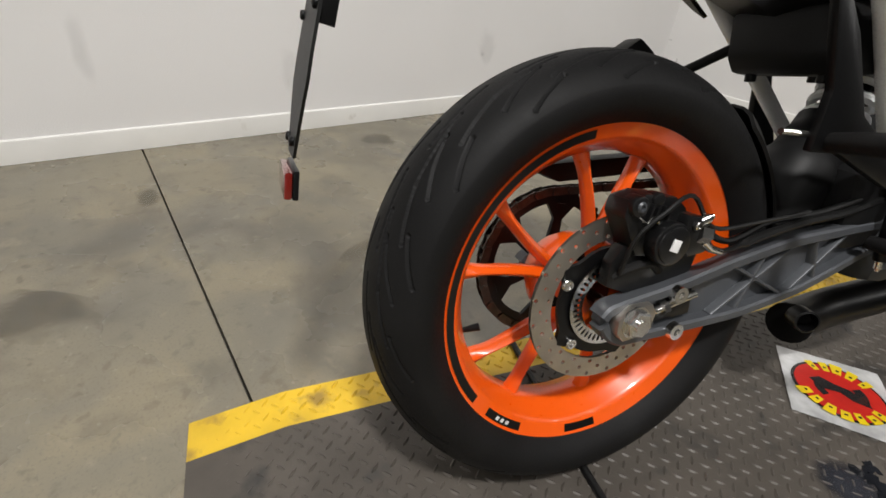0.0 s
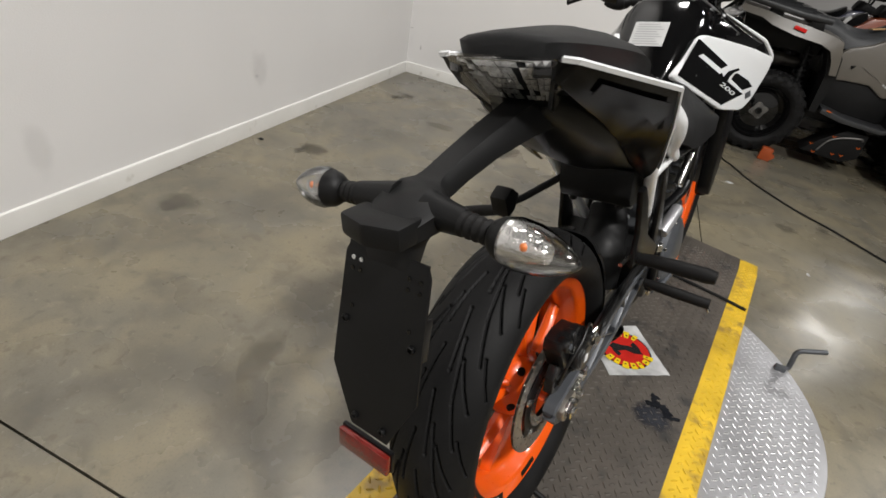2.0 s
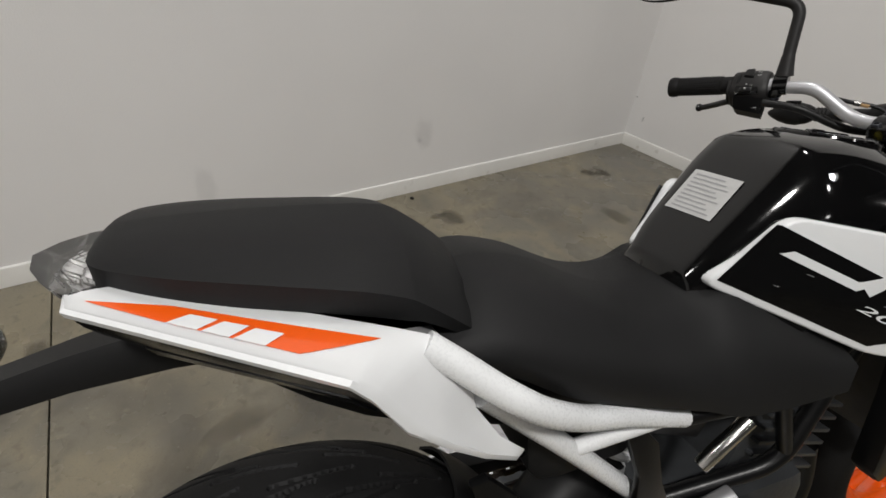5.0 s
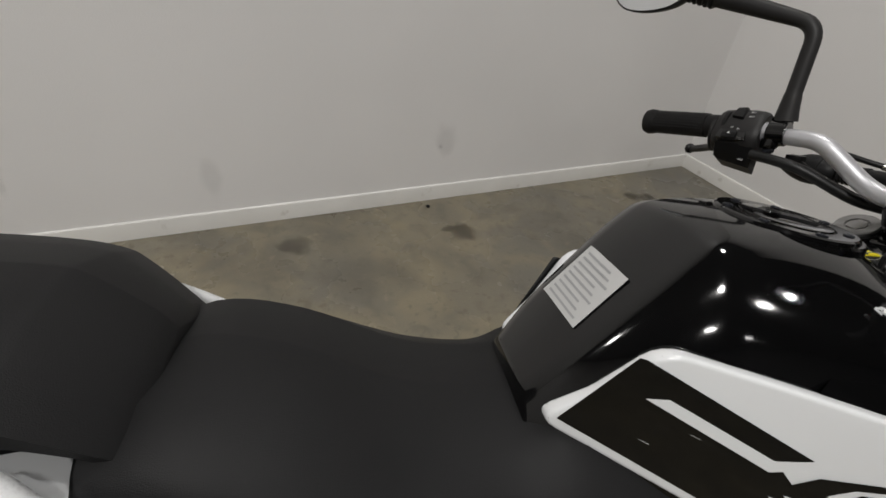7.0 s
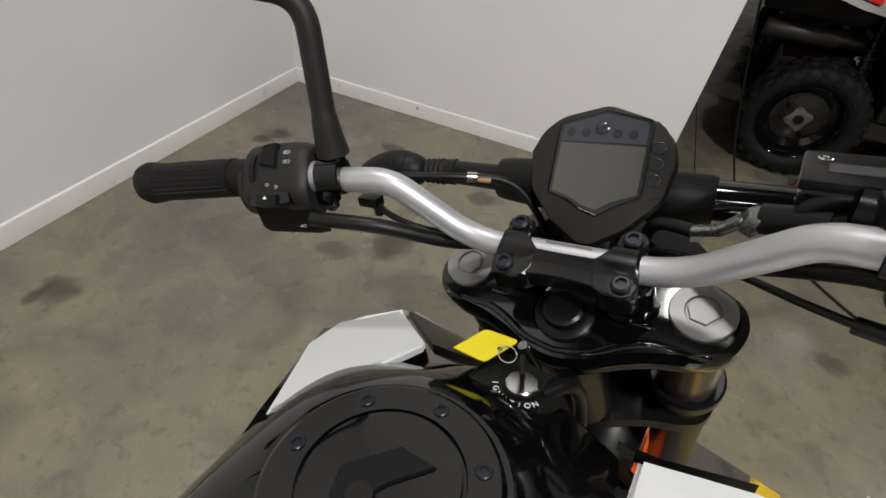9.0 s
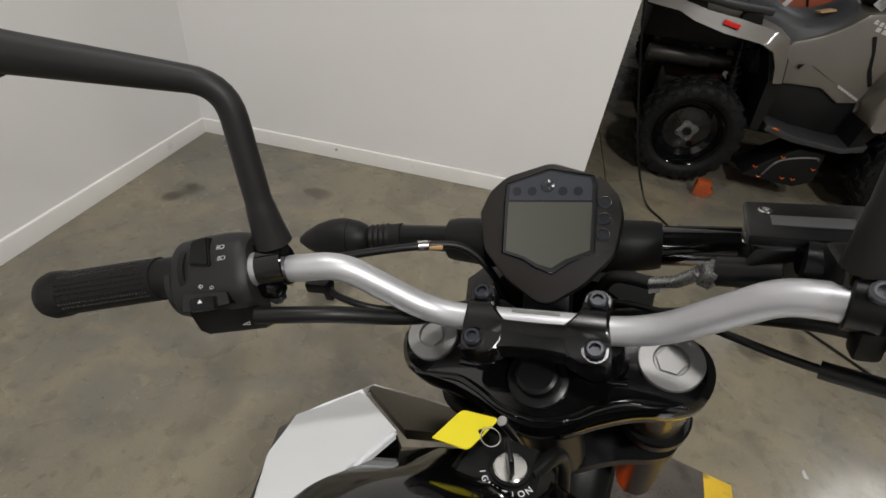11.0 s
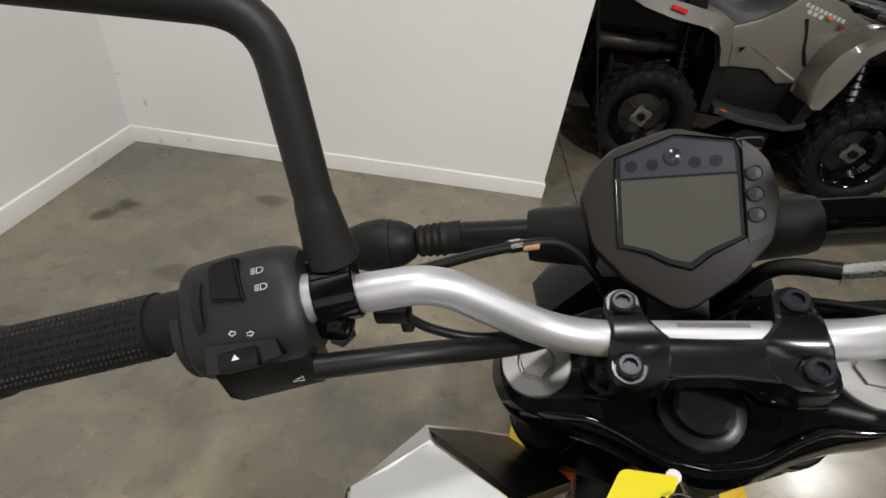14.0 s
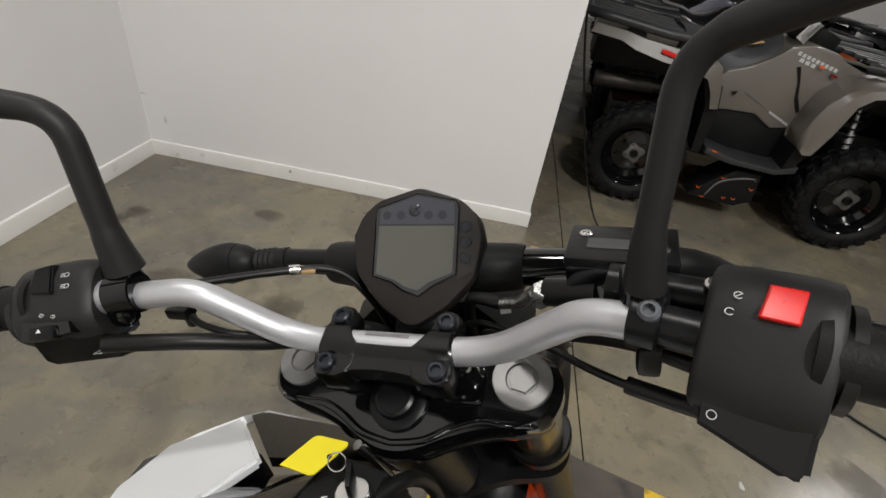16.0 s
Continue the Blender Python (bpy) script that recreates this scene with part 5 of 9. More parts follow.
def tail():
    """White side panels with an orange wedge, dark under-panels, clear tail lamp."""
    start, corner = V(0.103, -0.095, 0.893), V(0.1795, 0.079, 0.846)
    back, front = V(0.065, -0.058, 0.890), V(0.123, 0.122, 0.850)
    crest = [(0.083, -0.0995, 0.895)] + [tuple(start.lerp(corner, k / 4)) for k in range(5)] + [(0.1765, 0.094, 0.828), (0.1705, 0.120, 0.786), (0.159, 0.160, 0.746), (0.150, 0.195, 0.716), (0.138, 0.235, 0.688)]
    inner = [(0.070, -0.075, 0.893)] + [tuple(back.lerp(front, k / 4)) for k in range(5)] + [(0.126, 0.158, 0.836), (0.131, 0.182, 0.806), (0.137, 0.190, 0.762), (0.138, 0.215, 0.722), (0.132, 0.246, 0.690)]
    hem = [(0.075, -0.10, 0.87), (0.08, -0.085, 0.86), (0.085, -0.045, 0.838), (0.092, 0.0, 0.815), (0.095, 0.04, 0.795), (0.097, 0.08, 0.772), (0.099, 0.11, 0.755), (0.100, 0.15, 0.728), (0.102, 0.19, 0.698), (0.105, 0.225, 0.677), (0.110, 0.262, 0.656)]
    for side in (1, -1):
        def at(p):
            return V(p[0] if side > 0 else 0.008 - p[0], p[1], p[2])

        def on(s_, t, lift=0.0):
            """A place on the panel: s along it, t from the seat to the crest."""
            k = min(int(s_), 9)
            q = s_ - k
            a = at(inner[k]).lerp(at(inner[k + 1]), q)
            b = at(crest[k]).lerp(at(crest[k + 1]), q)
            bulge = 0.0015 * math.sin(math.pi * t) + 0.0022 * max(0, 1 - abs(t - 0.93) / 0.07)
            return a.lerp(b, t) + V(0.45 * side, 0, 0.9) * (bulge + lift)
        bm = bmesh.new()
        rings = []
        for k in range(41):
            s_ = k / 4
            top = [on(s_, t) for t in (0, 0.3, 0.6, 0.86, 0.93, 1.0)]
            low = [on(s_, t) + V(-0.002 * side, 0, -0.0055) for t in (0.985, 0.8, 0.4, 0.0)]
            rings.append(top + low)
        add_loft(bm, rings)
        pn = part("tail_panel", bm, M_WHITE, bike, "gloss white tail panel", smooth=40)
        # orange wedge decal lies on the panel
        bm = bmesh.new()
        a_row, b_row = [], []
        for i in range(29):
            s_ = 0.95 + 4.0 * i / 28
            hi = 0.68 - 0.28 * (s_ - 0.95) / 0.95 if s_ < 1.9 else 0.40 - 0.16 * (s_ - 1.9) / 3.05
            lo = 0.69 + 0.05 * (s_ - 0.95) / 1.2 if s_ < 2.15 else 0.74 if s_ < 4.1 else 0.74 - 0.49 * (s_ - 4.1) / 0.85
            a_row.append(on(s_, hi, 0.0006))
            b_row.append(on(s_, max(lo, hi + 0.004), 0.0006))
        add_loft(bm, [a_row, b_row], close=False)
        wd = part("panel_decal", bm, M_ORANGE, pn, "flat orange wedge decal")
        for s0, s1 in ((2.18, 2.62), (2.68, 3.08), (3.14, 3.6)):
            bm = bmesh.new()
            bm.faces.new([bm.verts.new(on(a, t, 0.0012)) for a, t in ((s0 + 0.1, 0.50), (s1 + 0.06, 0.49), (s1, 0.745), (s0, 0.745))])
            part("decal_mark", bm, M_WHITE, wd, "plain white block mark")
        bm = bmesh.new()
        rings = []
        for c, h in zip(crest, hem):
            a, b = at(c) + V(-0.006 * side, 0, -0.004), at(h)
            m = a.lerp(b, 0.5) + V(0.002 * side, 0, -0.001)
            rings.append([a, m, b, b + V(-0.006 * side, 0, 0.003), m + V(-0.007 * side, 0, 0.004), a + V(-0.008 * side, 0, 0.0)])
        add_loft(bm, rings)
        up = part("under_panel", bm, M_UNDER, bike, "gloss black lower tail panel", smooth=30)
        bm = bmesh.new()
        quad = [at(crest[k]).lerp(at(hem[k]), t) + V(0.0022 * side, 0, -0.0045) for k, t in ((2, 0.30), (4, 0.24), (5, 0.20), (6, 0.22), (6, 0.46), (5, 0.52), (4, 0.55), (2, 0.62))]
        add_loft(bm, [quad, [p + V(0.0012 * side, 0, -0.001) for p in quad]])
        part("panel_recess", bm, M_UNDER, up)
        # the panel's front flap, tucked under the seat
        flap = [at(p) for p in ((0.121, 0.120, 0.8455), (0.081, 0.166, 0.819), (0.099, 0.170, 0.790), (0.130, 0.181, 0.804), (0.125, 0.157, 0.834))]
        bm = bmesh.new()
        add_loft(bm, [flap, [p + V(0, -0.003, -0.003) for p in flap]])
        part("panel_flap", bm, M_WHITE, pn)
    # tail lamp: a shield-shaped clear shell over a bright bowl
    def lamp(k, drop):
        c = V(0, -0.095, 0.868)
        bm = bmesh.new()
        for x, y, z in ((0, -0.146, 0.899), (0.03, -0.137, 0.898), (0.055, -0.122, 0.896), (0.078, -0.104, 0.893), (0.082, -0.05, 0.886), (0.047, -0.03, 0.818), (0.0, -0.036, 0.812), (0.066, -0.075, 0.852)):
            for s in ((1, -1) if x else (1,)):
                bm.verts.new(c + (V(x * s, y, z) - c) * k - V(0, 0, drop))
        bmesh.ops.convex_hull(bm, input=bm.verts)
        bmesh.ops.delete(bm, geom=[v for v in bm.verts if not v.link_faces], context="VERTS")
        return bm
    lens = part("tail_lamp", lamp(1, 0), M_LENS, bike, "clear plastic tail lamp lens", smooth=28)
    lens.visible_shadow = False
    bowl = lamp(0.6, 0.002)
    bmesh.ops.translate(bowl, vec=(0, 0.034, 0.0), verts=bowl.verts)
    part("lamp_bowl", bowl, M_GREY, lens, smooth=20)
    # bright reflector of small facets behind the sloping rear face, crossed by two dark bands
    rnd = random.Random(41)

    def rear(u, v, depth):
        hi, lo = V(0.071 * u, -0.133 + 0.034 * u * u, 0.889), V(0.043 * u, -0.036, 0.822)
        return hi.lerp(lo, v) + V(0, 0.5, 0.86) * depth * 0.6 + V(0, 1, 0) * depth
    bm = bmesh.new()
    for i in range(16):
        for j in range(8):
            u0, u1, v0, v1 = -0.95 + 0.119 * i, -0.95 + 0.119 * (i + 0.95), 0.02 + 0.118 * j, 0.02 + 0.118 * (j + 0.95)
            if 0.42 < abs((u0 + u1) / 2) + 0.22 * v0 < 0.56 or rnd.random() < 0.05:
                continue
            d = [0.004 + rnd.uniform(0, 0.0018) for k in range(4)]
            c = rear((u0 + u1) / 2, (v0 + v1) / 2, 0.002)
            q = [bm.verts.new(rear(u, v, e)) for (u, v), e in zip(((u0, v0), (u1, v0), (u1, v1), (u0, v1)), d)]
            m = bm.verts.new(c)
            for k in range(4):
                bm.faces.new((q[k], q[(k + 1) % 4], m))
    part("reflector", bm, M_TAILBOWL, lens, "silvered facets of the lamp reflector", smooth=10)
    # chevron ribs moulded into the top, a ladder of bright bars and dark plates beside the seat
    for k in range(6):
        y0, w = -0.136 + 0.0062 * k, 0.052 - 0.003 * k
        for s in ((-1, 1) if k < 2 else (-1,)):
            bm = bmesh.new()
            add_tube(bm, [(-0.004 + 0.002 * k, y0, 0.8925), (w * s * 0.5, y0 + 0.010, 0.8915), (w * s, y0 + 0.026, 0.8895)], 0.0008 if k < 2 else 0.0005, 6)
            part("lens_rib", bm, M_CHROME, lens)
    for s in (-1, 1):
        for k in range(9):
            a = V(0.032, -0.086, 0.8865).lerp(V(0.049, -0.111, 0.8895), k / 8)
            bm = bmesh.new()
            add_box(bm, (a.x * s, a.y, a.z), (0.007, 0.0014, 0.0012), Matrix.Rotation(radians(20 * s), 3, "Z"))
            part("light_bar", bm, M_MIRRORBOWL, lens)
        plate = [(0.036, -0.084), (0.053, -0.110), (0.074, -0.098), (0.074, -0.060), (0.045, -0.062)]
        bm = bmesh.new()
        add_prism(bm, [(x * s, y) for x, y in plate], "z", 0.872, 0.8845, 0.002)
        part("lamp_divider", bm, M_GLOSS, lens)
        bm = bmesh.new()
        add_loft(bm, [[(0.070 * s, -0.094, 0.888), (0.0745 * s, -0.092, 0.888), (0.046 * s, -0.036, 0.824), (0.042 * s, -0.037, 0.824)], [(0.070 * s, -0.097, 0.888), (0.0745 * s, -0.095, 0.888), (0.046 * s, -0.039, 0.824), (0.042 * s, -0.040, 0.824)]])
        part("lamp_frame", bm, M_GREY, lens)


tail()


def tail_arm():
    """The long plate carrier with indicators, plate and reflector."""
    bm = bmesh.new()
    rings = []
    for y, z, w, h in ((-0.0, 0.815, 0.042, 0.05), (-0.06, 0.809, 0.036, 0.042), (-0.14, 0.796, 0.029, 0.034), (-0.20, 0.782, 0.0255, 0.030), (-0.236, 0.772, 0.025, 0.028), (-0.248, 0.768, 0.029, 0.029), (-0.262, 0.765, 0.045, 0.032), (-0.285, 0.758, 0.052, 0.034), (-0.305, 0.752, 0.044, 0.03), (-0.322, 0.749, 0.038, 0.024)):
        rings.append([V(w * 0.86 * sx + 0.005, y + dy, z + h * sz) for sx, sz, dy in ((-1, -0.4, 0), (-1, 0.2, 0), (-0.7, 0.5, 0), (0.7, 0.5, 0), (1, 0.2, 0), (1, -0.4, 0), (0.7, -0.5, 0.004), (-0.7, -0.5, 0.004))])
    add_loft(bm, rings)
    for side in (1, -1):
        add_tube(bm, [(0.02 * side + 0.005, -0.273, 0.761), (0.05 * side, -0.275, 0.758), (0.074 * side, -0.2765, 0.757)], [0.021, 0.0175, 0.0145], 16)
    arm = part("plate_carrier", bm, M_MATTE, bike, "matt black plastic plate carrier arm", smooth=48)
    bm = bmesh.new()
    add_prism(bm, [(-0.041, -0.300), (-0.041, -0.338), (0.0, -0.348), (0.041, -0.338), (0.041, -0.300)], "z", 0.738, 0.764, 0.005)
    part("plate_lamp", bm, M_MATTE, arm)
    bm = bmesh.new()
    add_prism(bm, [(-0.262, 0.742), (-0.31, 0.74), (-0.316, 0.715), (-0.324, 0.67), (-0.308, 0.69), (-0.285, 0.725)], "x", -0.032, 0.032, 0.004)
    part("plate_bracket", bm, M_MATTE, arm)
    # back plate: bowed sheet, wide above, narrow below
    def bow(z):
        return -0.3155 - 0.278 * (0.713 - z) + 0.16 * max(0, 0.6 - z) ** 1.5

    bm = bmesh.new()
    zs = [0.718, 0.714, 0.705, 0.66, 0.62, 0.59, 0.567, 0.55, 0.53, 0.51, 0.502, 0.497]

    def half(z):
        if z > 0.713:
            return 0.0565
        if z > 0.567:
            return 0.0605 + 0.005 * (0.713 - z) / 0.146
        return 0.0655 - (0.0655 - 0.029) * (0.567 - z) / 0.07
    front_, back_ = [], []
    for z in zs:
        w = half(z)
        front_.append([V(-w + 2 * w * k / 6, bow(z), z) for k in range(7)])
        back_.append([V(-w + 2 * w * k / 6, bow(z) + 0.003, z) for k in range(7)])
    add_loft(bm, [f + b[::-1] for f, b in zip(front_, back_)])
    pl = part("back_plate", bm, M_MATTE, arm, "bare matt black number-plate backing", smooth=30)
    for x in (-0.05, 0.05):
        bolt(pl, (x, bow(0.628) - 0.0005, 0.628), (0, -1, 0.1), 0.0048, 0.004, M_SATIN)
        bolt(pl, (x * 0.44, bow(0.512) - 0.0005, 0.512), (0, -1, 0.2), 0.0048, 0.004, M_SATIN)
    for x, z in ((-0.048, 0.700), (-0.048, 0.688), (-0.036, 0.700), (-0.036, 0.688), (0.034, 0.700), (0.034, 0.688), (0.050, 0.700), (0.050, 0.688), (0.043, 0.645), (-0.043, 0.645)):
        bm = bmesh.new()
        add_cyl(bm, (x, bow(z) - 0.0012, z), (x, bow(z) + 0.0035, z), 0.0027, n=10)
        part("fixing_hole", bm, M_INK if x in (-0.048, -0.036) and z > 0.69 else M_GLOSS, pl)
    bm = bmesh.new()
    add_box(bm, (0.059, bow(0.63) + 0.010, 0.635), (0.0025, 0.016, 0.05), Matrix.Rotation(radians(-15), 3, "X"), 0.001)
    part("side_flange", bm, M_SATIN, pl)
    bm = bmesh.new()
    add_box(bm, (-0.004, bow(0.497) - 0.007, 0.472), (0.082, 0.008, 0.027), Matrix.Rotation(radians(-8), 3, "X"), 0.003)
    rf = part("reflector", bm, M_REFLECT, pl, "dark red rectangular reflector")
    bm = bmesh.new()
    add_box(bm, (-0.004, bow(0.497), 0.472), (0.084, 0.006, 0.029), Matrix.Rotation(radians(-8), 3, "X"), 0.002)
    part("reflector_back", bm, M_SATIN, rf)
    for side in (1, -1):
        indicator(arm, V(0.05 * side, -0.275, 0.757), V((0.200 if side > 0 else 0.172) * side, -0.290, 0.755), side, M_LENS)


def indicator(parent, root, tip, side, lens_mat, neck=0.38, fat=1.0):
    """A turn signal on a ribbed rubber stalk."""
    d = (tip - root).normalized()
    bm = bmesh.new()
    L = (tip - root).length
    pts, rad = [], []
    for k in range(13):
        t = k / 12
        pts.append(root + d * (L * neck * t))
        rad.append(0.0135 - 0.002 * t + (0.0016 if k % 2 and k > 4 else 0))
    add_tube(bm, pts, rad, 16)
    stalk = part("indicator", bm, M_GRIP, parent, "turn signal on a ribbed rubber stalk", smooth=30)
    bm = bmesh.new()
    c = root + d * (L * neck)
    add_tube(bm, [c, c + d * 0.004, c + d * 0.012, c + d * 0.02], [k * fat for k in (0.010, 0.016, 0.021, 0.0228)], 24)
    part("housing", bm, M_MATTE, stalk)
    o = c + d * 0.0205
    ln = L * (1 - neck) - 0.0205
    bm = bmesh.new()
    add_tube(bm, [o, o + d * ln * 0.12, o + d * ln * 0.35, o + d * ln * 0.6, o + d * ln * 0.82, o + d * ln * 0.96, o + d * ln], [k * fat for k in (0.0232, 0.0252, 0.0242, 0.0192, 0.0118, 0.0052, 0.001)], 28)
    ls = part("lens", bm, lens_mat, stalk, "clear moulded lens")
    ls.visible_shadow = False
    bm = bmesh.new()
    add_tube(bm, [o + d * 0.0005, o + d * ln * 0.14, o + d * ln * 0.36, o + d * ln * 0.58, o + d * ln * 0.6], [k * fat for k in (0.0205, 0.0180, 0.0140, 0.0090, 0.001)], 20)
    part("bowl", bm, M_MIRRORBOWL if lens_mat is M_LENS else M_MATTE, stalk)
    if lens_mat is M_LENS:
        bm = bmesh.new()
        q = o + d * ln * 0.30 + V(0, -0.0105, 0.005)
        bmesh.ops.create_uvsphere(bm, u_segments=16, v_segments=10, radius=0.0048)
        bmesh.ops.translate(bm, vec=q, verts=bm.verts)
        part("bulb", bm, M_BULB, stalk, "amber bulb")


tail_arm()


def on_side(y, z, lift=0.0):
    """A place on the right-hand tank panel, which is one flat slope."""
    return V(-0.0966 + 0.3933 * y - 0.0403 * z, y, z) + V(0.929, -0.365, 0.037) * lift


def tank():
    T = [
        (0.497, [(0.001, 0.806), (0.03, 0.805), (0.044, 0.802), (0.055, 0.79), (0.066, 0.765), (0.07, 0.70), (0.001, 0.68)]),
        (0.53, [(0.001, 0.846), (0.043, 0.845), (0.057, 0.840), (0.068, 0.824), (0.080, 0.79), (0.085, 0.70), (0.001, 0.68)]),
        (0.58, [(0.001, 0.900), (0.047, 0.899), (0.063, 0.894), (0.076, 0.877), (0.095, 0.842), (0.105, 0.72), (0.001, 0.69)]),
        (0.62, [(0.001, 0.940), (0.048, 0.939), (0.066, 0.933), (0.083, 0.913), (0.106, 0.872), (0.12, 0.74), (0.001, 0.70)]),
        (0.645, [(0.001, 0.954), (0.048, 0.953), (0.067, 0.946), (0.087, 0.924), (0.112, 0.882), (0.128, 0.75), (0.001, 0.70)]),
        (0.70, [(0.001, 0.957), (0.045, 0.955), (0.068, 0.948), (0.094, 0.926), (0.128, 0.885), (0.14, 0.76), (0.001, 0.70)]),
        (0.76, [(0.001, 0.947), (0.045, 0.944), (0.072, 0.936), (0.105, 0.913), (0.145, 0.878), (0.155, 0.77), (0.001, 0.70)]),
        (0.81, [(0.001, 0.925), (0.042, 0.921), (0.070, 0.911), (0.108, 0.890), (0.155, 0.862), (0.16, 0.78), (0.001, 0.70)]),
        (0.85, [(0.001, 0.896), (0.038, 0.892), (0.064, 0.880), (0.10, 0.862), (0.15, 0.842), (0.155, 0.79), (0.001, 0.70)]),
        (0.88, [(0.001, 0.872), (0.035, 0.868), (0.055, 0.858), (0.08, 0.843), (0.11, 0.826), (0.115, 0.79), (0.001, 0.72)]),
    ]
    bm = bmesh.new()
    add_loft(bm, rows(T, 6))
    tk = part("fuel_tank", bm, M_GLOSS, bike, "gloss black fuel tank", smooth=70)
    # filler cap, tilted like the tank's crown
    up = V(0, 0.13, 0.99).normalized()
    c = V(0.003, 0.739, 0.9462)
    bm = bmesh.new()
    add_lathe(bm, [(-0.014, 0.0645), (0.001, 0.0635), (0.003, 0.062), (0.003, 0.059), (0.0055, 0.058), (0.0068, 0.056), (0.0066, 0.0405), (0.0040, 0.0400), (0.0040, 0.0385), (0.0074, 0.0378), (0.0078, 0.034), (0.0078, 0)], c, up, 64)
    cap = part("filler_cap", bm, M_GLOSS, tk, "gloss black filler cap ring with bolts", smooth=25)
    e1 = up.cross(V(0, 1, 0)).normalized()
    e2 = up.cross(e1)
    for k in range(7):
        a = 2 * math.pi * (k + 0.3) / 7
        bolt(cap, c + up * 0.006 + (e1 * math.cos(a) + e2 * math.sin(a)) * 0.0482, up, 0.0044, 0.0020, M_BOLT)
    bm = bmesh.new()
    pts = [(-0.019, -0.019), (-0.018, 0.002), (0.009, 0.019), (0.025, 0.010), (0.017, -0.001), (0.002, -0.006)]
    add_loft(bm, [[c + up * h + e1 * y * k + e2 * x * k for x, y in pts] for h, k in ((0.0074, 1.0), (0.0098, 0.92))])
    flap = part("key_flap", bm, M_SATIN, cap, smooth=20)
    bm = bmesh.new()
    add_lathe(bm, [(0.0, 0.007), (0.0016, 0.0065), (0.0016, 0.0)], c + up * 0.0095 + e2 * 0.014, up, 16)
    part("lock", bm, M_GLOSS, flap)
    # warning label on the rear slope
    a, b, d, e = V(-0.0455, 0.5845, 0.9055), V(0.0285, 0.584, 0.9055), V(0.0295, 0.5415, 0.8635), V(-0.0445, 0.541, 0.8635)
    nrm = (b - a).cross(a - e).normalized()
    nrm = nrm if nrm.z > 0 else -nrm
    bm = bmesh.new()
    k = 8
    rings = []
    for i in range(k + 1):
        p, q = a.lerp(e, i / k), b.lerp(d, i / k)
        rings.append([p.lerp(q, j / k) for j in range(k + 1)])
    for ring in rings:
        for p in ring:
            # rest on the tank's rear slope
            f = (p.y - 0.53) / 0.05
            z = 0.846 + (0.900 - 0.846) * f
            p.z = z + 0.0022 - max(0, abs(p.x) - 0.038) * 0.12
    add_loft(bm, rings, close=False)
    lb = part("warning_label", bm, M_PAPER, tk, "pale paper warning label")
    for i in range(9):
        bm = bmesh.new()
        t = 0.1 + 0.8 * i / 8
        row = []
        for j in range(7):
            s = 0.1 + (0.72 + 0.1 * ((i * 7) % 3)) * j / 7
            p = a.lerp(e, t).lerp(b.lerp(d, t), s)
            q = a.lerp(e, t + 0.035).lerp(b.lerp(d, t + 0.035), s)
            out = []
            for w in (p, q):
                f = (w.y - 0.53) / 0.05
                out.append(V(w.x, w.y, 0.846 + 0.054 * f + 0.0028))
            row.append(out)
        add_loft(bm, row, close=False)
        part("print_line", bm, M_PRINT, lb)


tank()


def flat(parent, name, outline, lift, material, side, label="", thick=0.0):
    bm = bmesh.new()
    top = [on_side(y, z, lift) for y, z in outline]
    if thick:
        add_loft(bm, [[p + V(-thick, 0.0, 0) for p in top], top])
        bmesh.ops.recalc_face_normals(bm, faces=bm.faces)
        bmesh.ops.bevel(bm, geom=[e for e in bm.edges], offset=0.004, segments=3, affect="EDGES", profile=0.6)
    else:
        bm.faces.new([bm.verts.new(p) for p in top])
    if side < 0:
        mirror_x(bm)
        bmesh.ops.translate(bm, vec=(0.010, 0, 0), verts=bm.verts)
    return part(name, bm, material, parent, label, smooth=50)


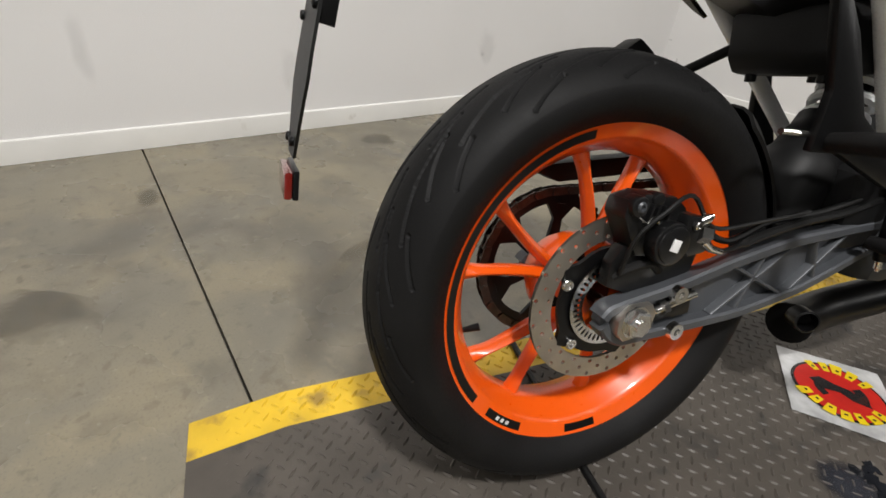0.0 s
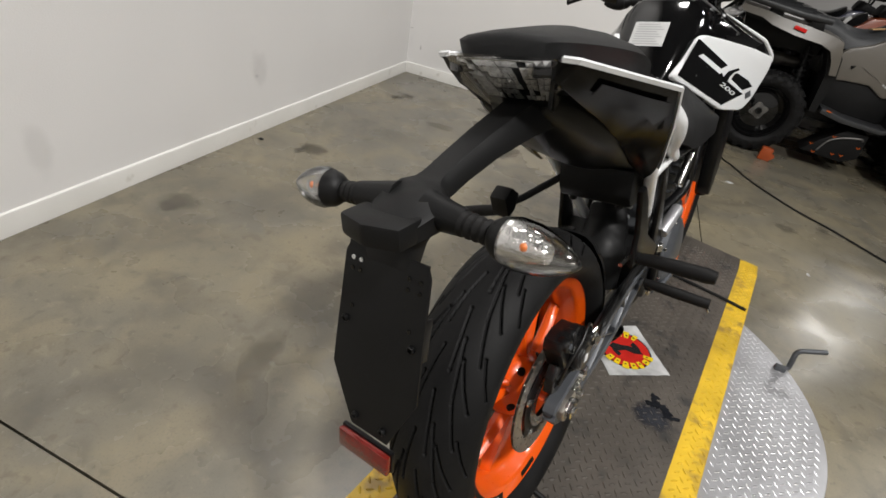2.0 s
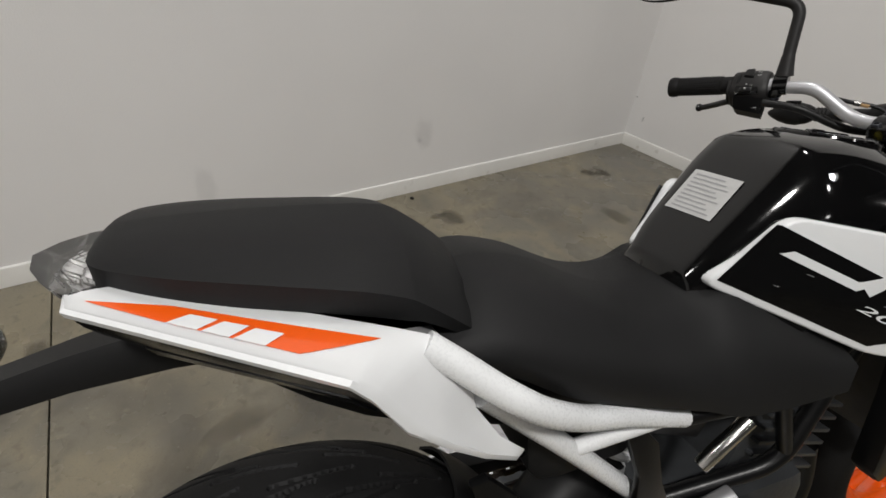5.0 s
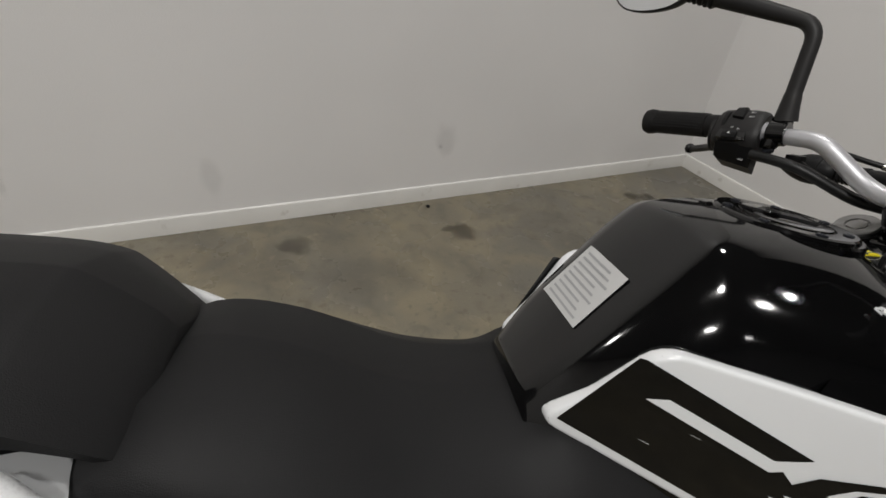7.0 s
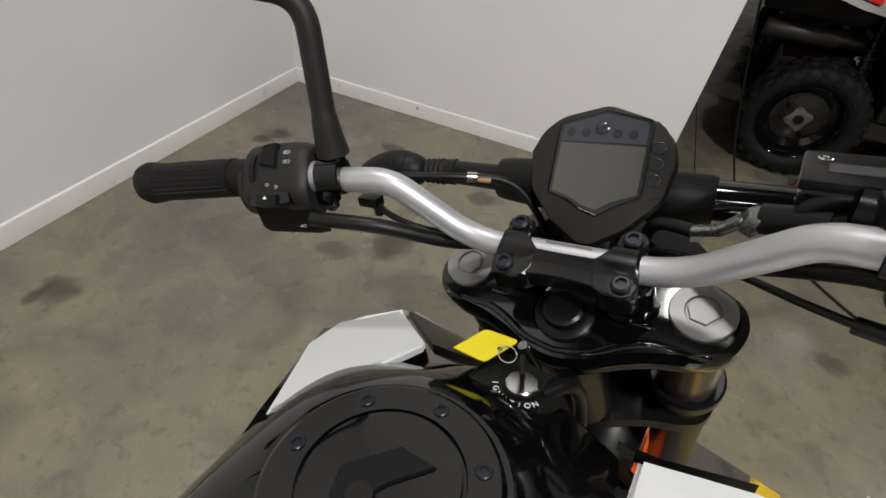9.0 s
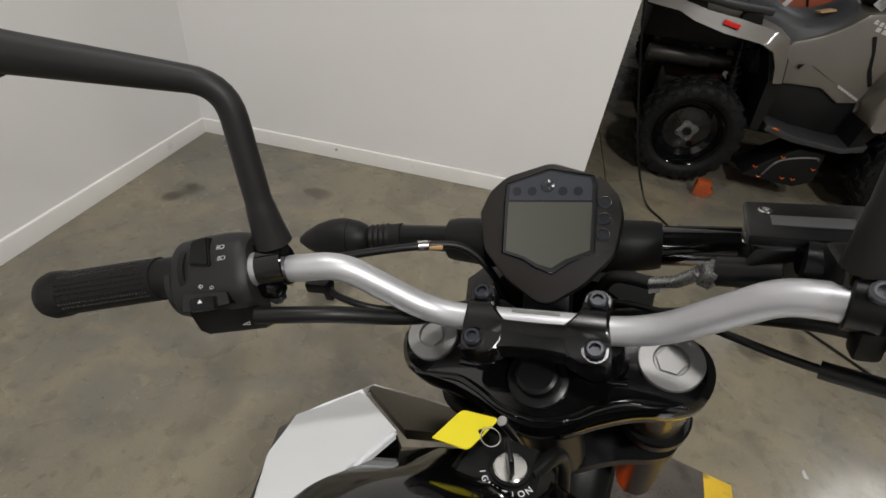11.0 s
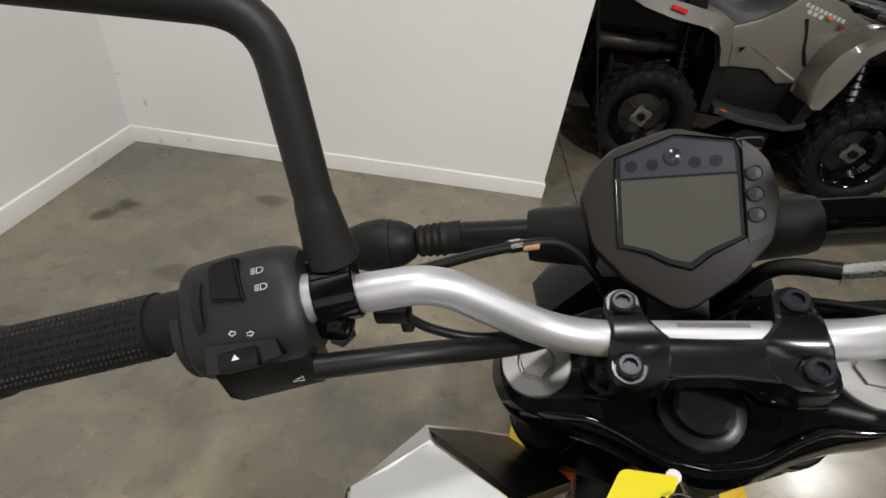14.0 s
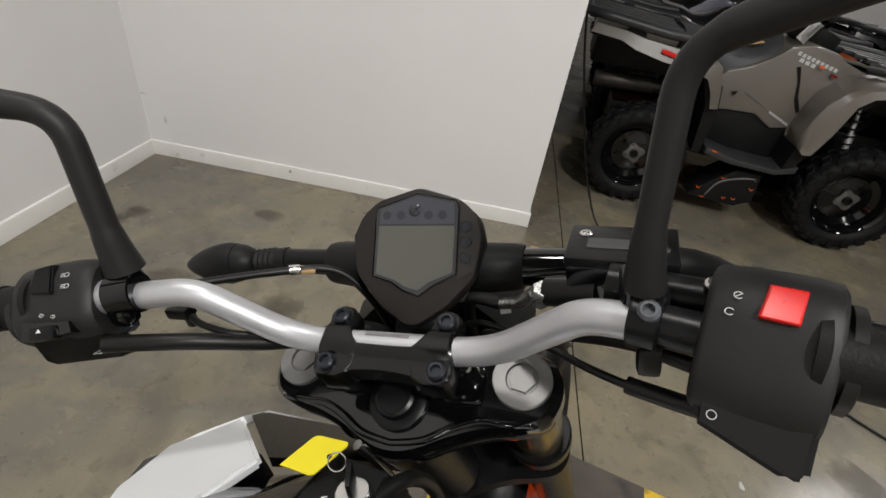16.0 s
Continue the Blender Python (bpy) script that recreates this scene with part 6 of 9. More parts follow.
def side_panels():
    rim = rounded([(0.543, 0.836, 0), (0.583, 0.884, 0), (0.67, 0.868, 0), (0.777, 0.846, 0), (0.88, 0.818, 0), (0.866, 0.782, 0), (0.82, 0.722, 0), (0.786, 0.700, 0), (0.70, 0.712, 0), (0.60, 0.758, 0), (0.502, 0.802, 0), (0.543, 0.836, 0)], 0.018, 4)
    outline = [(p.x, p.y) for p in rim[:-1]]
    for side in (1, -1):
        pn = flat(bike, "tank_panel", outline, 0.004, M_WHITE, side, "gloss white tank side panel with black lettering", thick=0.014)
        flat(pn, "black_field", [(0.5173, 0.8073), (0.5657, 0.8756), (0.5709, 0.8749), (0.6896, 0.814), (0.6675, 0.807), (0.6857, 0.7843), (0.7759, 0.741), (0.6965, 0.7241)], 0.0046, M_GLOSS, side, "gloss black decal field")
        flat(pn, "white_stroke", [(0.575, 0.8417), (0.5908, 0.8445), (0.6659, 0.808), (0.6909, 0.8138), (0.6965, 0.8081), (0.665, 0.7969)], 0.0051, M_WHITE, side)
        flat(pn, "black_stroke", [(0.6803, 0.7886), (0.6963, 0.8003), (0.7334, 0.8042), (0.7404, 0.7989), (0.7193, 0.7954), (0.7054, 0.7867), (0.7012, 0.7777), (0.69, 0.78)], 0.0050, M_GLOSS, side)
        flat(pn, "white_stroke", [(0.7012, 0.7777), (0.7054, 0.7867), (0.7130, 0.7905), (0.7135, 0.7811), (0.7681, 0.7508), (0.7759, 0.7405)], 0.0053, M_WHITE, side)
        flat(pn, "black_stroke", [(0.7135, 0.7811), (0.7236, 0.7922), (0.7338, 0.7932), (0.7862, 0.7716), (0.8092, 0.7552), (0.7681, 0.7508)], 0.0050, M_GLOSS, side)
        flat(pn, "grey_block", [(0.785, 0.742), (0.805, 0.747), (0.812, 0.732), (0.79, 0.727)], 0.0050, M_GREY, side)
        if side > 0:
            d1 = (on_side(0.7414, 0.7357) - on_side(0.6595, 0.7782)).normalized()
            up = (on_side(0.6699, 0.7822) - on_side(0.6595, 0.7782)).normalized()
            o_ = on_side(0.7060, 0.7600, 0.0052)
            n_ = V(0.929, -0.365, 0.037)
            m_ = Matrix([[d1[k] * 2.5, up[k] * 0.95 + d1[k] * 0.0, n_[k], o_[k]] for k in range(3)] + [[0, 0, 0, 1]])
            bm = placed(letters("200", 0.0205), m_)
            part("number", bm, M_WHITE, pn, "white number 200")
            rnd = random.Random(5)
            for i in range(4):
                y, z = rnd.uniform(0.575, 0.63), rnd.uniform(0.78, 0.83)
                flat(pn, "scratch", [(y, z), (y + 0.008, z - 0.003), (y + 0.0081, z - 0.0034), (y, z - 0.0003)], 0.0050, M_INK, side)
        # white wing above, towards the fork
        d_, a_, b_, c_, t_ = V(0.102, 0.735, 0.922), V(0.168, 0.812, 0.882), V(0.162, 0.915, 0.839), V(0.09, 0.872, 0.871), V(0.208, 0.868, 0.835)
        bm = bmesh.new()
        add_loft(bm, [[p - V(0, 0, 0.012) for p in (d_, a_, t_, b_, c_)], [p for p in (d_, a_, t_, b_, c_)]])
        bmesh.ops.recalc_face_normals(bm, faces=bm.faces)
        bmesh.ops.bevel(bm, geom=list(bm.edges), offset=0.003, segments=2, affect="EDGES")
        if side < 0:
            mirror_x(bm)
        part("shroud_wing", bm, M_WHITE, bike, "gloss white radiator shroud wing", smooth=30)
        if side < 0:
            bm = bmesh.new()
            tri = [V(-0.206, 0.868, 0.834), V(-0.1895, 0.958, 0.788), V(-0.163, 0.916, 0.838), V(-0.185, 0.885, 0.842)]
            add_loft(bm, [[p + V(0.004, -0.001, -0.006) for p in tri], tri])
            part("shroud_flank", bm, M_WHITE, bike, "gloss white shroud flank", smooth=30)
        # black infill behind the tank edge, framed by the wing's white rim
        w_ = [V(0.111, 0.735, 0.919), V(0.194, 0.84, 0.858), V(0.214, 0.872, 0.823)]
        low = [on_side(0.68, 0.862, -0.004), on_side(0.785, 0.841, -0.004), on_side(0.868, 0.819, -0.004)]
        bm, rim = bmesh.new(), bmesh.new()
        add_loft(bm, [[a + V(0, 0.002, -0.002), b, b + V(-0.006, 0.006, -0.006), a + V(-0.004, 0.008, -0.008)] for a, b in zip(w_, low)])
        path = rounded(w_ + [on_side(0.879, 0.808, -0.002)], 0.014, 4)
        add_tube(rim, path, [0.0015] + [0.0042] * (len(path) - 1), 10)
        if side < 0:
            mirror_x(bm)
            mirror_x(rim)
        part("shroud_infill", bm, M_GLOSS, bike, "gloss black shroud infill", smooth=20)
        if side > 0:
            part("wing_rim", rim, M_WHITE, bike, "white rim of the shroud wing")
        bm = bmesh.new()
        far, near = (V(0.15, 0.925, 0.812), V(0.07, 0.90, 0.835)) if side > 0 else (V(0.19, 0.958, 0.787), V(0.055, 0.93, 0.80))
        plate = [c_ + V(-0.004, 0.004, -0.003), b_ + V(-0.004, 0.006, -0.003), far, near]
        if side < 0:
            plate[3:] = [V(0.15, 1.094, 0.597), V(0.08, 1.05, 0.62), V(0.062, 0.94, 0.79)]
        add_loft(bm, [[p - V(0, 0, 0.012) for p in plate], list(plate)])
        if side < 0:
            mirror_x(bm)
            rim = bmesh.new()
            add_tube(rim, [V(-p.x, p.y, p.z) for p in (b_ + V(0.0, 0.0, -0.008), far + V(-0.001, 0, -0.001), V(0.151, 1.094, 0.597))], [0.0018, 0.0022, 0.0022], 8)
            part("shroud_rim", rim, M_WHITE, bike, "thin white shroud edge")
        part("shroud_inner", bm, M_SATIN, bike, "dark plastic inner shroud", smooth=30)
        bm = bmesh.new()
        add_loft(bm, [[p - V(0.0, 0, 0.0) for p in (V(0.10, 0.88, 0.86), V(0.195, 0.885, 0.815), V(0.178, 0.90, 0.75), V(0.14, 0.90, 0.69), V(0.10, 0.90, 0.665))], [V(0.09, 0.87, 0.85), V(0.17, 0.87, 0.80), V(0.16, 0.865, 0.745), V(0.13, 0.855, 0.69), V(0.09, 0.86, 0.67)]])
        if side < 0:
            mirror_x(bm)
        part("shroud_lower", bm, M_SATIN, bike, "black plastic lower shroud", smooth=30)


side_panels()


def ignition():
    bm = bmesh.new()
    add_loft(bm, [[V(-0.045, 0.845, 0.86), V(0.045, 0.845, 0.86), V(0.03, 0.90, 0.85), V(-0.03, 0.90, 0.85)], [V(-0.028, 0.842, 0.898), V(0.028, 0.842, 0.898), V(0.024, 0.885, 0.893), V(-0.024, 0.885, 0.893)]])
    bmesh.ops.recalc_face_normals(bm, faces=bm.faces)
    bmesh.ops.bevel(bm, geom=list(bm.edges), offset=0.004, segments=2, affect="EDGES")
    ig = part("ignition_lock", bm, M_MATTE, bike, "black ignition lock housing", smooth=40)
    c, up = V(0.009, 0.861, 0.8962), V(0, 0.116, 0.993).normalized()
    bm = bmesh.new()
    add_lathe(bm, [(-0.004, 0.0115), (0.003, 0.0115), (0.004, 0.0105), (0.004, 0.0)], c, up, 28)
    part("key_barrel", bm, M_CHROME, ig)
    bm = bmesh.new()
    add_lathe(bm, [(-0.002, 0.0135), (0.0022, 0.0132), (0.0022, 0.0116)], c, up, 28)
    part("barrel_ring", bm, M_SATIN, ig)
    bm = bmesh.new()
    add_box(bm, c + V(-0.001, 0.002, 0.011), (0.0035, 0.018, 0.018), Matrix.Rotation(0.5, 3, "Z"), 0.0012)
    part("key", bm, M_SATIN, ig, "black-headed ignition key")
    word = "IGNITION"
    for i, ch in enumerate(word):
        a = radians(-170 + 118 * i / (len(word) - 1))
        pos = c + V(0.0185 * math.cos(a + 0.35), 0.0185 * math.sin(a + 0.35), 0.0012 - 0.0185 * math.sin(a + 0.35) * 0.116)
        bm = placed(letters(ch, 0.0056, 0.0002), Matrix.Translation(pos) @ Matrix.Rotation(a + 0.35 + math.pi / 2, 4, "Z"))
        part("letter", bm, M_INK, ig)
    # yellow dealer tag on the key ring
    bm = bmesh.new()
    pts = rounded([(-0.047, 0.8577, 0.904), (-0.037, 0.886, 0.905), (-0.009, 0.8885, 0.906), (-0.020, 0.858, 0.905), (-0.047, 0.8577, 0.904)], 0.004, 3)[:-1]
    add_loft(bm, [[p - V(0, 0, 0.0012) for p in pts], pts])
    tg = part("key_tag", bm, M_TAG, ig, "bright yellow plastic key tag", smooth=20)
    bm = bmesh.new()
    add_cyl(bm, (-0.017, 0.874, 0.9040), (-0.017, 0.874, 0.9060), 0.0018, n=12)
    part("tag_hole", bm, M_SATIN, tg)
    bm = bmesh.new()
    ring = [V(-0.009 + 0.007 * math.cos(a), 0.872 + 0.005 * math.sin(a), 0.9065 + 0.003 * math.sin(a)) for a in (2 * math.pi * k / 20 for k in range(21))]
    add_tube(bm, ring, 0.0006, 6)
    part("key_ring", bm, M_CHROME, tg)


ignition()


# ---- steering head: built straight ahead, then turned with the bars ----
OFF = [Matrix()]


def turned(name, bm, material, parent=None, label="", smooth=40):
    return part(name, placed(bm, STEER @ OFF[0]), material, parent if parent is not None else bike, label, smooth)


AX = V(0, -math.sin(RAKE), math.cos(RAKE))


M_CAP = shader("turned_aluminium", (0.30, 0.295, 0.29), 0.5, metal=0.9, vary=0.08, scale=60, bump=0.00003, bump_scale=900)


def triple_clamp():
    # plan outline across x and along the clamp's own plane
    half = [(0.0, -0.058), (0.02, -0.054), (0.045, -0.042), (0.07, -0.033), (0.095, -0.028), (0.114, -0.018), (0.1225, 0.004), (0.116, 0.024), (0.095, 0.034), (0.06, 0.03), (0.03, 0.032), (0.0, 0.034)]
    raw = half + [(-x, y) for x, y in half[-2:0:-1]]
    outline = []
    for k in range(len(raw)):
        p0, p1, p2, p3 = (Vector(raw[(k + d) % len(raw)]) for d in (-1, 0, 1, 2))
        for t in (0.0, 0.25, 0.5, 0.75):
            v = 0.5 * (2 * p1 + (p2 - p0) * t + (2 * p0 - 5 * p1 + 4 * p2 - p3) * t * t + (3 * p1 - p0 - 3 * p2 + p3) * t ** 3)
            outline.append((v.x, v.y))
    ey = V(0, math.cos(RAKE), math.sin(RAKE))
    o = V(0, 0.953, 0.906)
    bm = bmesh.new()
    add_loft(bm, [[o + V(x * 0.97, 0, 0) + ey * y * 0.97 - AX * 0.032 for x, y in outline], [o + V(x, 0, 0) + ey * y - AX * 0.026 for x, y in outline], [o + V(x, 0, 0) + ey * y - AX * 0.007 for x, y in outline], [o + V(x * 0.95, 0, 0) + ey * y * 0.93 for x, y in outline]])
    tc = turned("triple_clamp", bm, M_GLOSS, None, "gloss black upper triple clamp", 35)
    # raised lip that runs along the rear edge and swings up round the stem
    for s in (-1, 1):
        rib = bmesh.new()
        add_tube(rib, curve([o + V(x * s, 0, 0) + ey * y - AX * h for x, y, h in ((0.104, -0.022, 0.005), (0.082, -0.025, 0.0022), (0.062, -0.026, 0.001), (0.044, -0.033, 0.001), (0.024, -0.044, 0.0015), (0.0, -0.0485, 0.002))], 6), [0.0012] + [0.0034] * 30, 10)
        turned("clamp_rib", rib, M_GLOSS, tc, "", 60)
        rib = bmesh.new()
        add_tube(rib, curve([o + V(x * s, 0, 0) + ey * y for x, y in ((0.064, -0.012), (0.047, -0.012), (0.033, -0.002), (0.027, 0.02))], 5), 0.003, 8)
        turned("clamp_rib", rib, M_GLOSS, tc, "", 60)
    for s in (-1, 1):
        p = V(0.0925 * s, 0.959, 0.911)
        bm = bmesh.new()
        add_lathe(bm, [(-0.01, 0.0224), (0.0012, 0.0224), (0.0022, 0.0217), (0.0022, 0.0122), (0.0004, 0.0112), (0.0004, 0.0)], p, AX, 40)
        cap = turned("fork_cap", bm, M_CAP, tc, "brushed aluminium fork cap", 30)
        bm = bmesh.new()
        add_tube(bm, [p, p + AX * 0.0018, p + AX * 0.0022], [0.0108, 0.0107, 0.0102], 6)
        turned("cap_hexagon", bm, M_CAP, cap, "", 20)
        bm = bmesh.new()
        add_tube(bm, [p - AX * 0.03, p - AX * 0.22], [0.0255, 0.0255], 28)
        ft = turned("fork_leg", bm, M_FORK, None, "dark bronze upside-down fork leg")
        bm = bmesh.new()
        add_tube(bm, [p - AX * 0.03, p - AX * 0.052, p - AX * 0.055], [0.0275, 0.0275, 0.026], 28)
        turned("fork_sleeve", bm, M_SATIN, ft)
        bm = bmesh.new()
        add_tube(bm, [p - AX * 0.14, p - AX * 0.142, p - AX * 0.160, p - AX * 0.162], [0.031, 0.033, 0.033, 0.031], 28)
        turned("fork_ring", bm, M_SATIN, ft)
        bm = bmesh.new()
        add_tube(bm, [p - AX * 0.22, p - AX * 0.55], [0.0285, 0.0285], 24)
        add_tube(bm, [p - AX * 0.55, p - AX * 0.67 + V(0, 0.01, 0)], [0.022, 0.022], 24)
        turned("fork_slider", bm, M_SATIN, ft)
        bm = bmesh.new()
        add_box(bm, p - AX * 0.19 + V(0.026 * s, 0.012, 0), (0.006, 0.028, 0.045), Matrix.Rotation(RAKE, 3, "X"), 0.002)
        turned("side_reflector", bm, M_AMBER, ft, "orange side reflector")
    bm = bmesh.new()
    add_lathe(bm, [(0.0, 0.0235), (0.004, 0.023), (0.006, 0.019), (0.0062, 0.0168), (0.012, 0.0155), (0.0135, 0.013), (0.0135, 0.0)], V(0, 0.937, 0.8985), AX, 40)
    turned("stem_nut", bm, M_SATIN, tc, "", 30)
    bm = bmesh.new()
    lo = V(0, 0.953, 0.906) - AX * 0.20
    add_loft(bm, [[lo + V(x, 0, 0) + ey * y * 0.9 - AX * 0.03 for x, y in outline], [lo + V(x, 0, 0) + ey * y * 0.9 for x, y in outline]])
    turned("lower_clamp", bm, M_SATIN, None, "black lower triple clamp", 30)
    bm = bmesh.new()
    add_tube(bm, [V(0, 0.93, 0.885), V(0, 0.93, 0.885) - AX * 0.18], 0.03, 20)
    turned("steering_head", bm, M_SATIN, None, "black steering head tube")


OFF[0] = Matrix.Translation((0.0055, -0.002, 0.004))
triple_clamp()
OFF[0] = Matrix()
BAR = [(-0.24, 0.892, 1.0125), (-0.165, 0.9135, 1.0095), (-0.132, 0.9235, 1.008), (-0.069, 0.940, 0.9535), (0.080, 0.940, 0.9535), (0.142, 0.922, 1.006), (0.165, 0.914, 1.0095), (0.24, 0.892, 1.0125)]
GRIP_DIR = V(-0.125, -0.0425, -0.002).normalized()


M_CLAMP = shader("clamp_black", (0.0024, 0.0024, 0.0026), 0.24, vary=0.15, scale=30, spec=0.4)


def handlebar():
    bm = bmesh.new()
    pts = rounded([V(*p) for p in BAR], 0.03, 8)
    add_tube(bm, pts, [0.0102 if abs(p.x) < 0.168 else 0.0098 for p in pts], 24)
    hb = turned("handlebar", bm, M_BAR, None, "silver anodised tapered handlebar")
    bm = bmesh.new()
    add_box(bm, V(0.006, 0.9402, 0.9637), (0.034, 0.003, 0.0004), Matrix.Rotation(radians(-2), 3, "X"))
    turned("stamping", bm, M_CAP, hb)
    # clamp: two risers and one bridging cap
    for s in (-1, 1):
        b = V(0.0055 + 0.0435 * s, 0.9365, 0.955)
        bm = bmesh.new()
        add_tube(bm, [b - AX * 0.048, b - AX * 0.046, b - AX * 0.012], [0.0175, 0.0185, 0.0165], 24)
        turned("riser", bm, M_GLOSS, hb, "gloss black handlebar riser")
        bm = bmesh.new()
        add_lathe(bm, [(0, 0.0215), (0.003, 0.0215), (0.003, 0.018)], b - AX * 0.0425, AX, 32)
        turned("riser_washer", bm, M_GLOSS, hb)
    n = V(0, -math.sin(radians(22)), math.cos(radians(22)))
    f = V(0, math.cos(radians(22)), math.sin(radians(22)))
    o = V(0.0055, 0.9405, 0.953)
    bm = bmesh.new()
    # each cheek: (fore-aft place, inner and outer reach, crown height)
    cheek = [(0.0285, 0.0385, 0.0452, 0.0030), (0.0276, 0.0350, 0.0490, 0.0055), (0.0245, 0.0328, 0.0512, 0.0066), (0.0187, 0.0318, 0.0518, 0.0068), (0.0125, 0.0308, 0.0514, 0.0078), (0.0085, 0.0296, 0.0511, 0.0112), (0.0040, 0.0272, 0.0510, 0.0122), (-0.0002, 0.0238, 0.0510, 0.0122), (-0.0040, 0.0200, 0.0512, 0.0120), (-0.0085, 0.0190, 0.0516, 0.0108), (-0.0125, 0.0190, 0.0520, 0.0076), (-0.0187, 0.0200, 0.0524, 0.0066), (-0.0245, 0.0235, 0.0518, 0.0064), (-0.0278, 0.0300, 0.0496, 0.0054), (-0.0288, 0.0365, 0.0456, 0.0030)]
    for s in (-1, 1):
        rings = []
        for y, a, b, z in cheek:
            sec = [(a, -0.014), (a, z - 0.004), (a + 0.0008, z - 0.0012), (a + 0.003, z), (b - 0.003, z), (b - 0.0008, z - 0.0012), (b, z - 0.004), (b, -0.014)]
            rings.append([o + V(x * s, 0, 0) + f * y + n * h for x, h in sec])
        add_loft(bm, rings)
    # bridge over the rear half of the bar, hollowed at its rear edge
    top = []
    for k in range(17):
        x = -0.031 + 0.062 * k / 16
        edge = -0.0035 - 0.0008 * math.cos(math.pi * x / 0.062)
        dip = 0.003 * math.cos(math.pi * x / 0.064)
        top.append([o + V(x, 0, 0) + f * y + n * z for y, z in ((edge, 0.002), (edge, 0.0110), (edge - 0.001, 0.0118), (-0.0082, 0.0108), (-0.0125, 0.0074), (-0.0180, 0.0064), (-0.0240 + dip, 0.0060), (-0.0252 + dip, 0.0045), (-0.0252 + dip, -0.010), (-0.010, -0.012))])
    add_loft(bm, top)
    for s in (-1, 1):
        for yy in (0.0187, -0.0187):
            q = o + V(0.042 * s, 0, 0) + f * yy
            boss = bmesh.new()
            add_tube(boss, [q + n * -0.004, q + n * 0.0062, q + n * 0.0068], [0.0098, 0.0094, 0.0088], 20)
            turned("bolt_boss", boss, M_CLAMP, hb, "", 24)
    cp = turned("bar_clamp", bm, M_CLAMP, hb, "gloss black bridging bar clamp", 24)
    for s in (-1, 1):
        for yy in (0.0187, -0.0187):
            p = STEER @ (o + V(0.042 * s, 0, 0) + f * yy + n * 0.0064)
            bolt(cp, p, STEER.to_3x3() @ n, 0.0068, 0.0046, M_BOLT)
    return hb


handlebar()


M_DOTS = shader("worn_grip_rubber", (0.009, 0.009, 0.009), 0.42, vary=0.2, scale=40, spec=0.25)


def grip(side):
    """Left or right grip with its pattern and end weight."""
    a = V(0.236 * side, 0.893, 1.015)
    d = V(GRIP_DIR.x * -side, GRIP_DIR.y, GRIP_DIR.z)
    bm = bmesh.new()
    n, L = 40, 0.124
    stations = [(0.0, 0.0205), (0.004, 0.0208), (0.0055, 0.0165), (0.010, 0.0155), (0.03, 0.0152), (0.0305, 0.0166), (0.107, 0.0168), (0.110, 0.0180), (0.118, 0.0186), (0.123, 0.0168), (0.1255, 0.010)]
    fine = []
    for (s0, r0), (s1, r1) in zip(stations, stations[1:]):
        k = 34 if s1 - s0 > 0.05 else 1
        for i in range(k):
            t = i / k
            fine.append((s0 + (s1 - s0) * t, r0 + (r1 - r0) * t + (-0.0006 if k > 1 and i % 2 else 0)))
    fine.append(stations[-1])
    add_tube(bm, [a + d * s for s, r in fine], [r for s, r in fine], n)
    g = turned("grip", bm, M_GRIP, None, "black ribbed rubber grip", 30)
    # rows of raised dots on the side towards the rider
    b1 = V(0, -0.8, 0.6)
    b1 = (b1 - d * b1.dot(d)).normalized()
    b2 = d.cross(b1)
    verts, faces = [], []
    for row in range(9):
        ang = radians(-52 + 13 * row)
        rad = b1 * math.cos(ang) + b2 * math.sin(ang)
        tan = b2 * math.cos(ang) - b1 * math.sin(ang)
        for k in range(30):
            c = a + d * (0.034 + 0.0024 * k + (0.0012 if row % 2 else 0)) + rad * 0.0163
            i = len(verts)
            verts.extend([STEER @ p for p in (c + d * 0.0009, c + tan * 0.0013, c - d * 0.0009, c - tan * 0.0013, c + rad * 0.0013)])
            faces.extend([(i, i + 1, i + 4), (i + 1, i + 2, i + 4), (i + 2, i + 3, i + 4), (i + 3, i, i + 4)])
    me = bpy.data.meshes.new("grip_dots")
    me.from_pydata(verts, [], faces)
    me.materials.append(M_DOTS)
    dots = new("grip_dots", me)
    dots.parent = g
    tagged(dots, "raised rubber dots", kind="stuff")
    return g


grip(-1)
grip(1)


def icon_lamp(o, ex, ey, s):
    """A headlamp sign: bowl and rays, in thin strokes."""
    bm = bmesh.new()
    bowl = [(0, -0.4), (0.5, -0.4), (0.8, -0.15), (0.8, 0.15), (0.5, 0.4), (0, 0.4), (0, -0.4)]
    add_tube(bm, [o + ex * (x * s) + ey * (y * s) for x, y in bowl], s * 0.05, 5)
    for k in range(4):
        y = -0.36 + 0.24 * k
        add_tube(bm, [o + ex * (-0.75 * s) + ey * (y * s), o + ex * (-0.2 * s) + ey * (y * s)], s * 0.045, 5)
    return bm


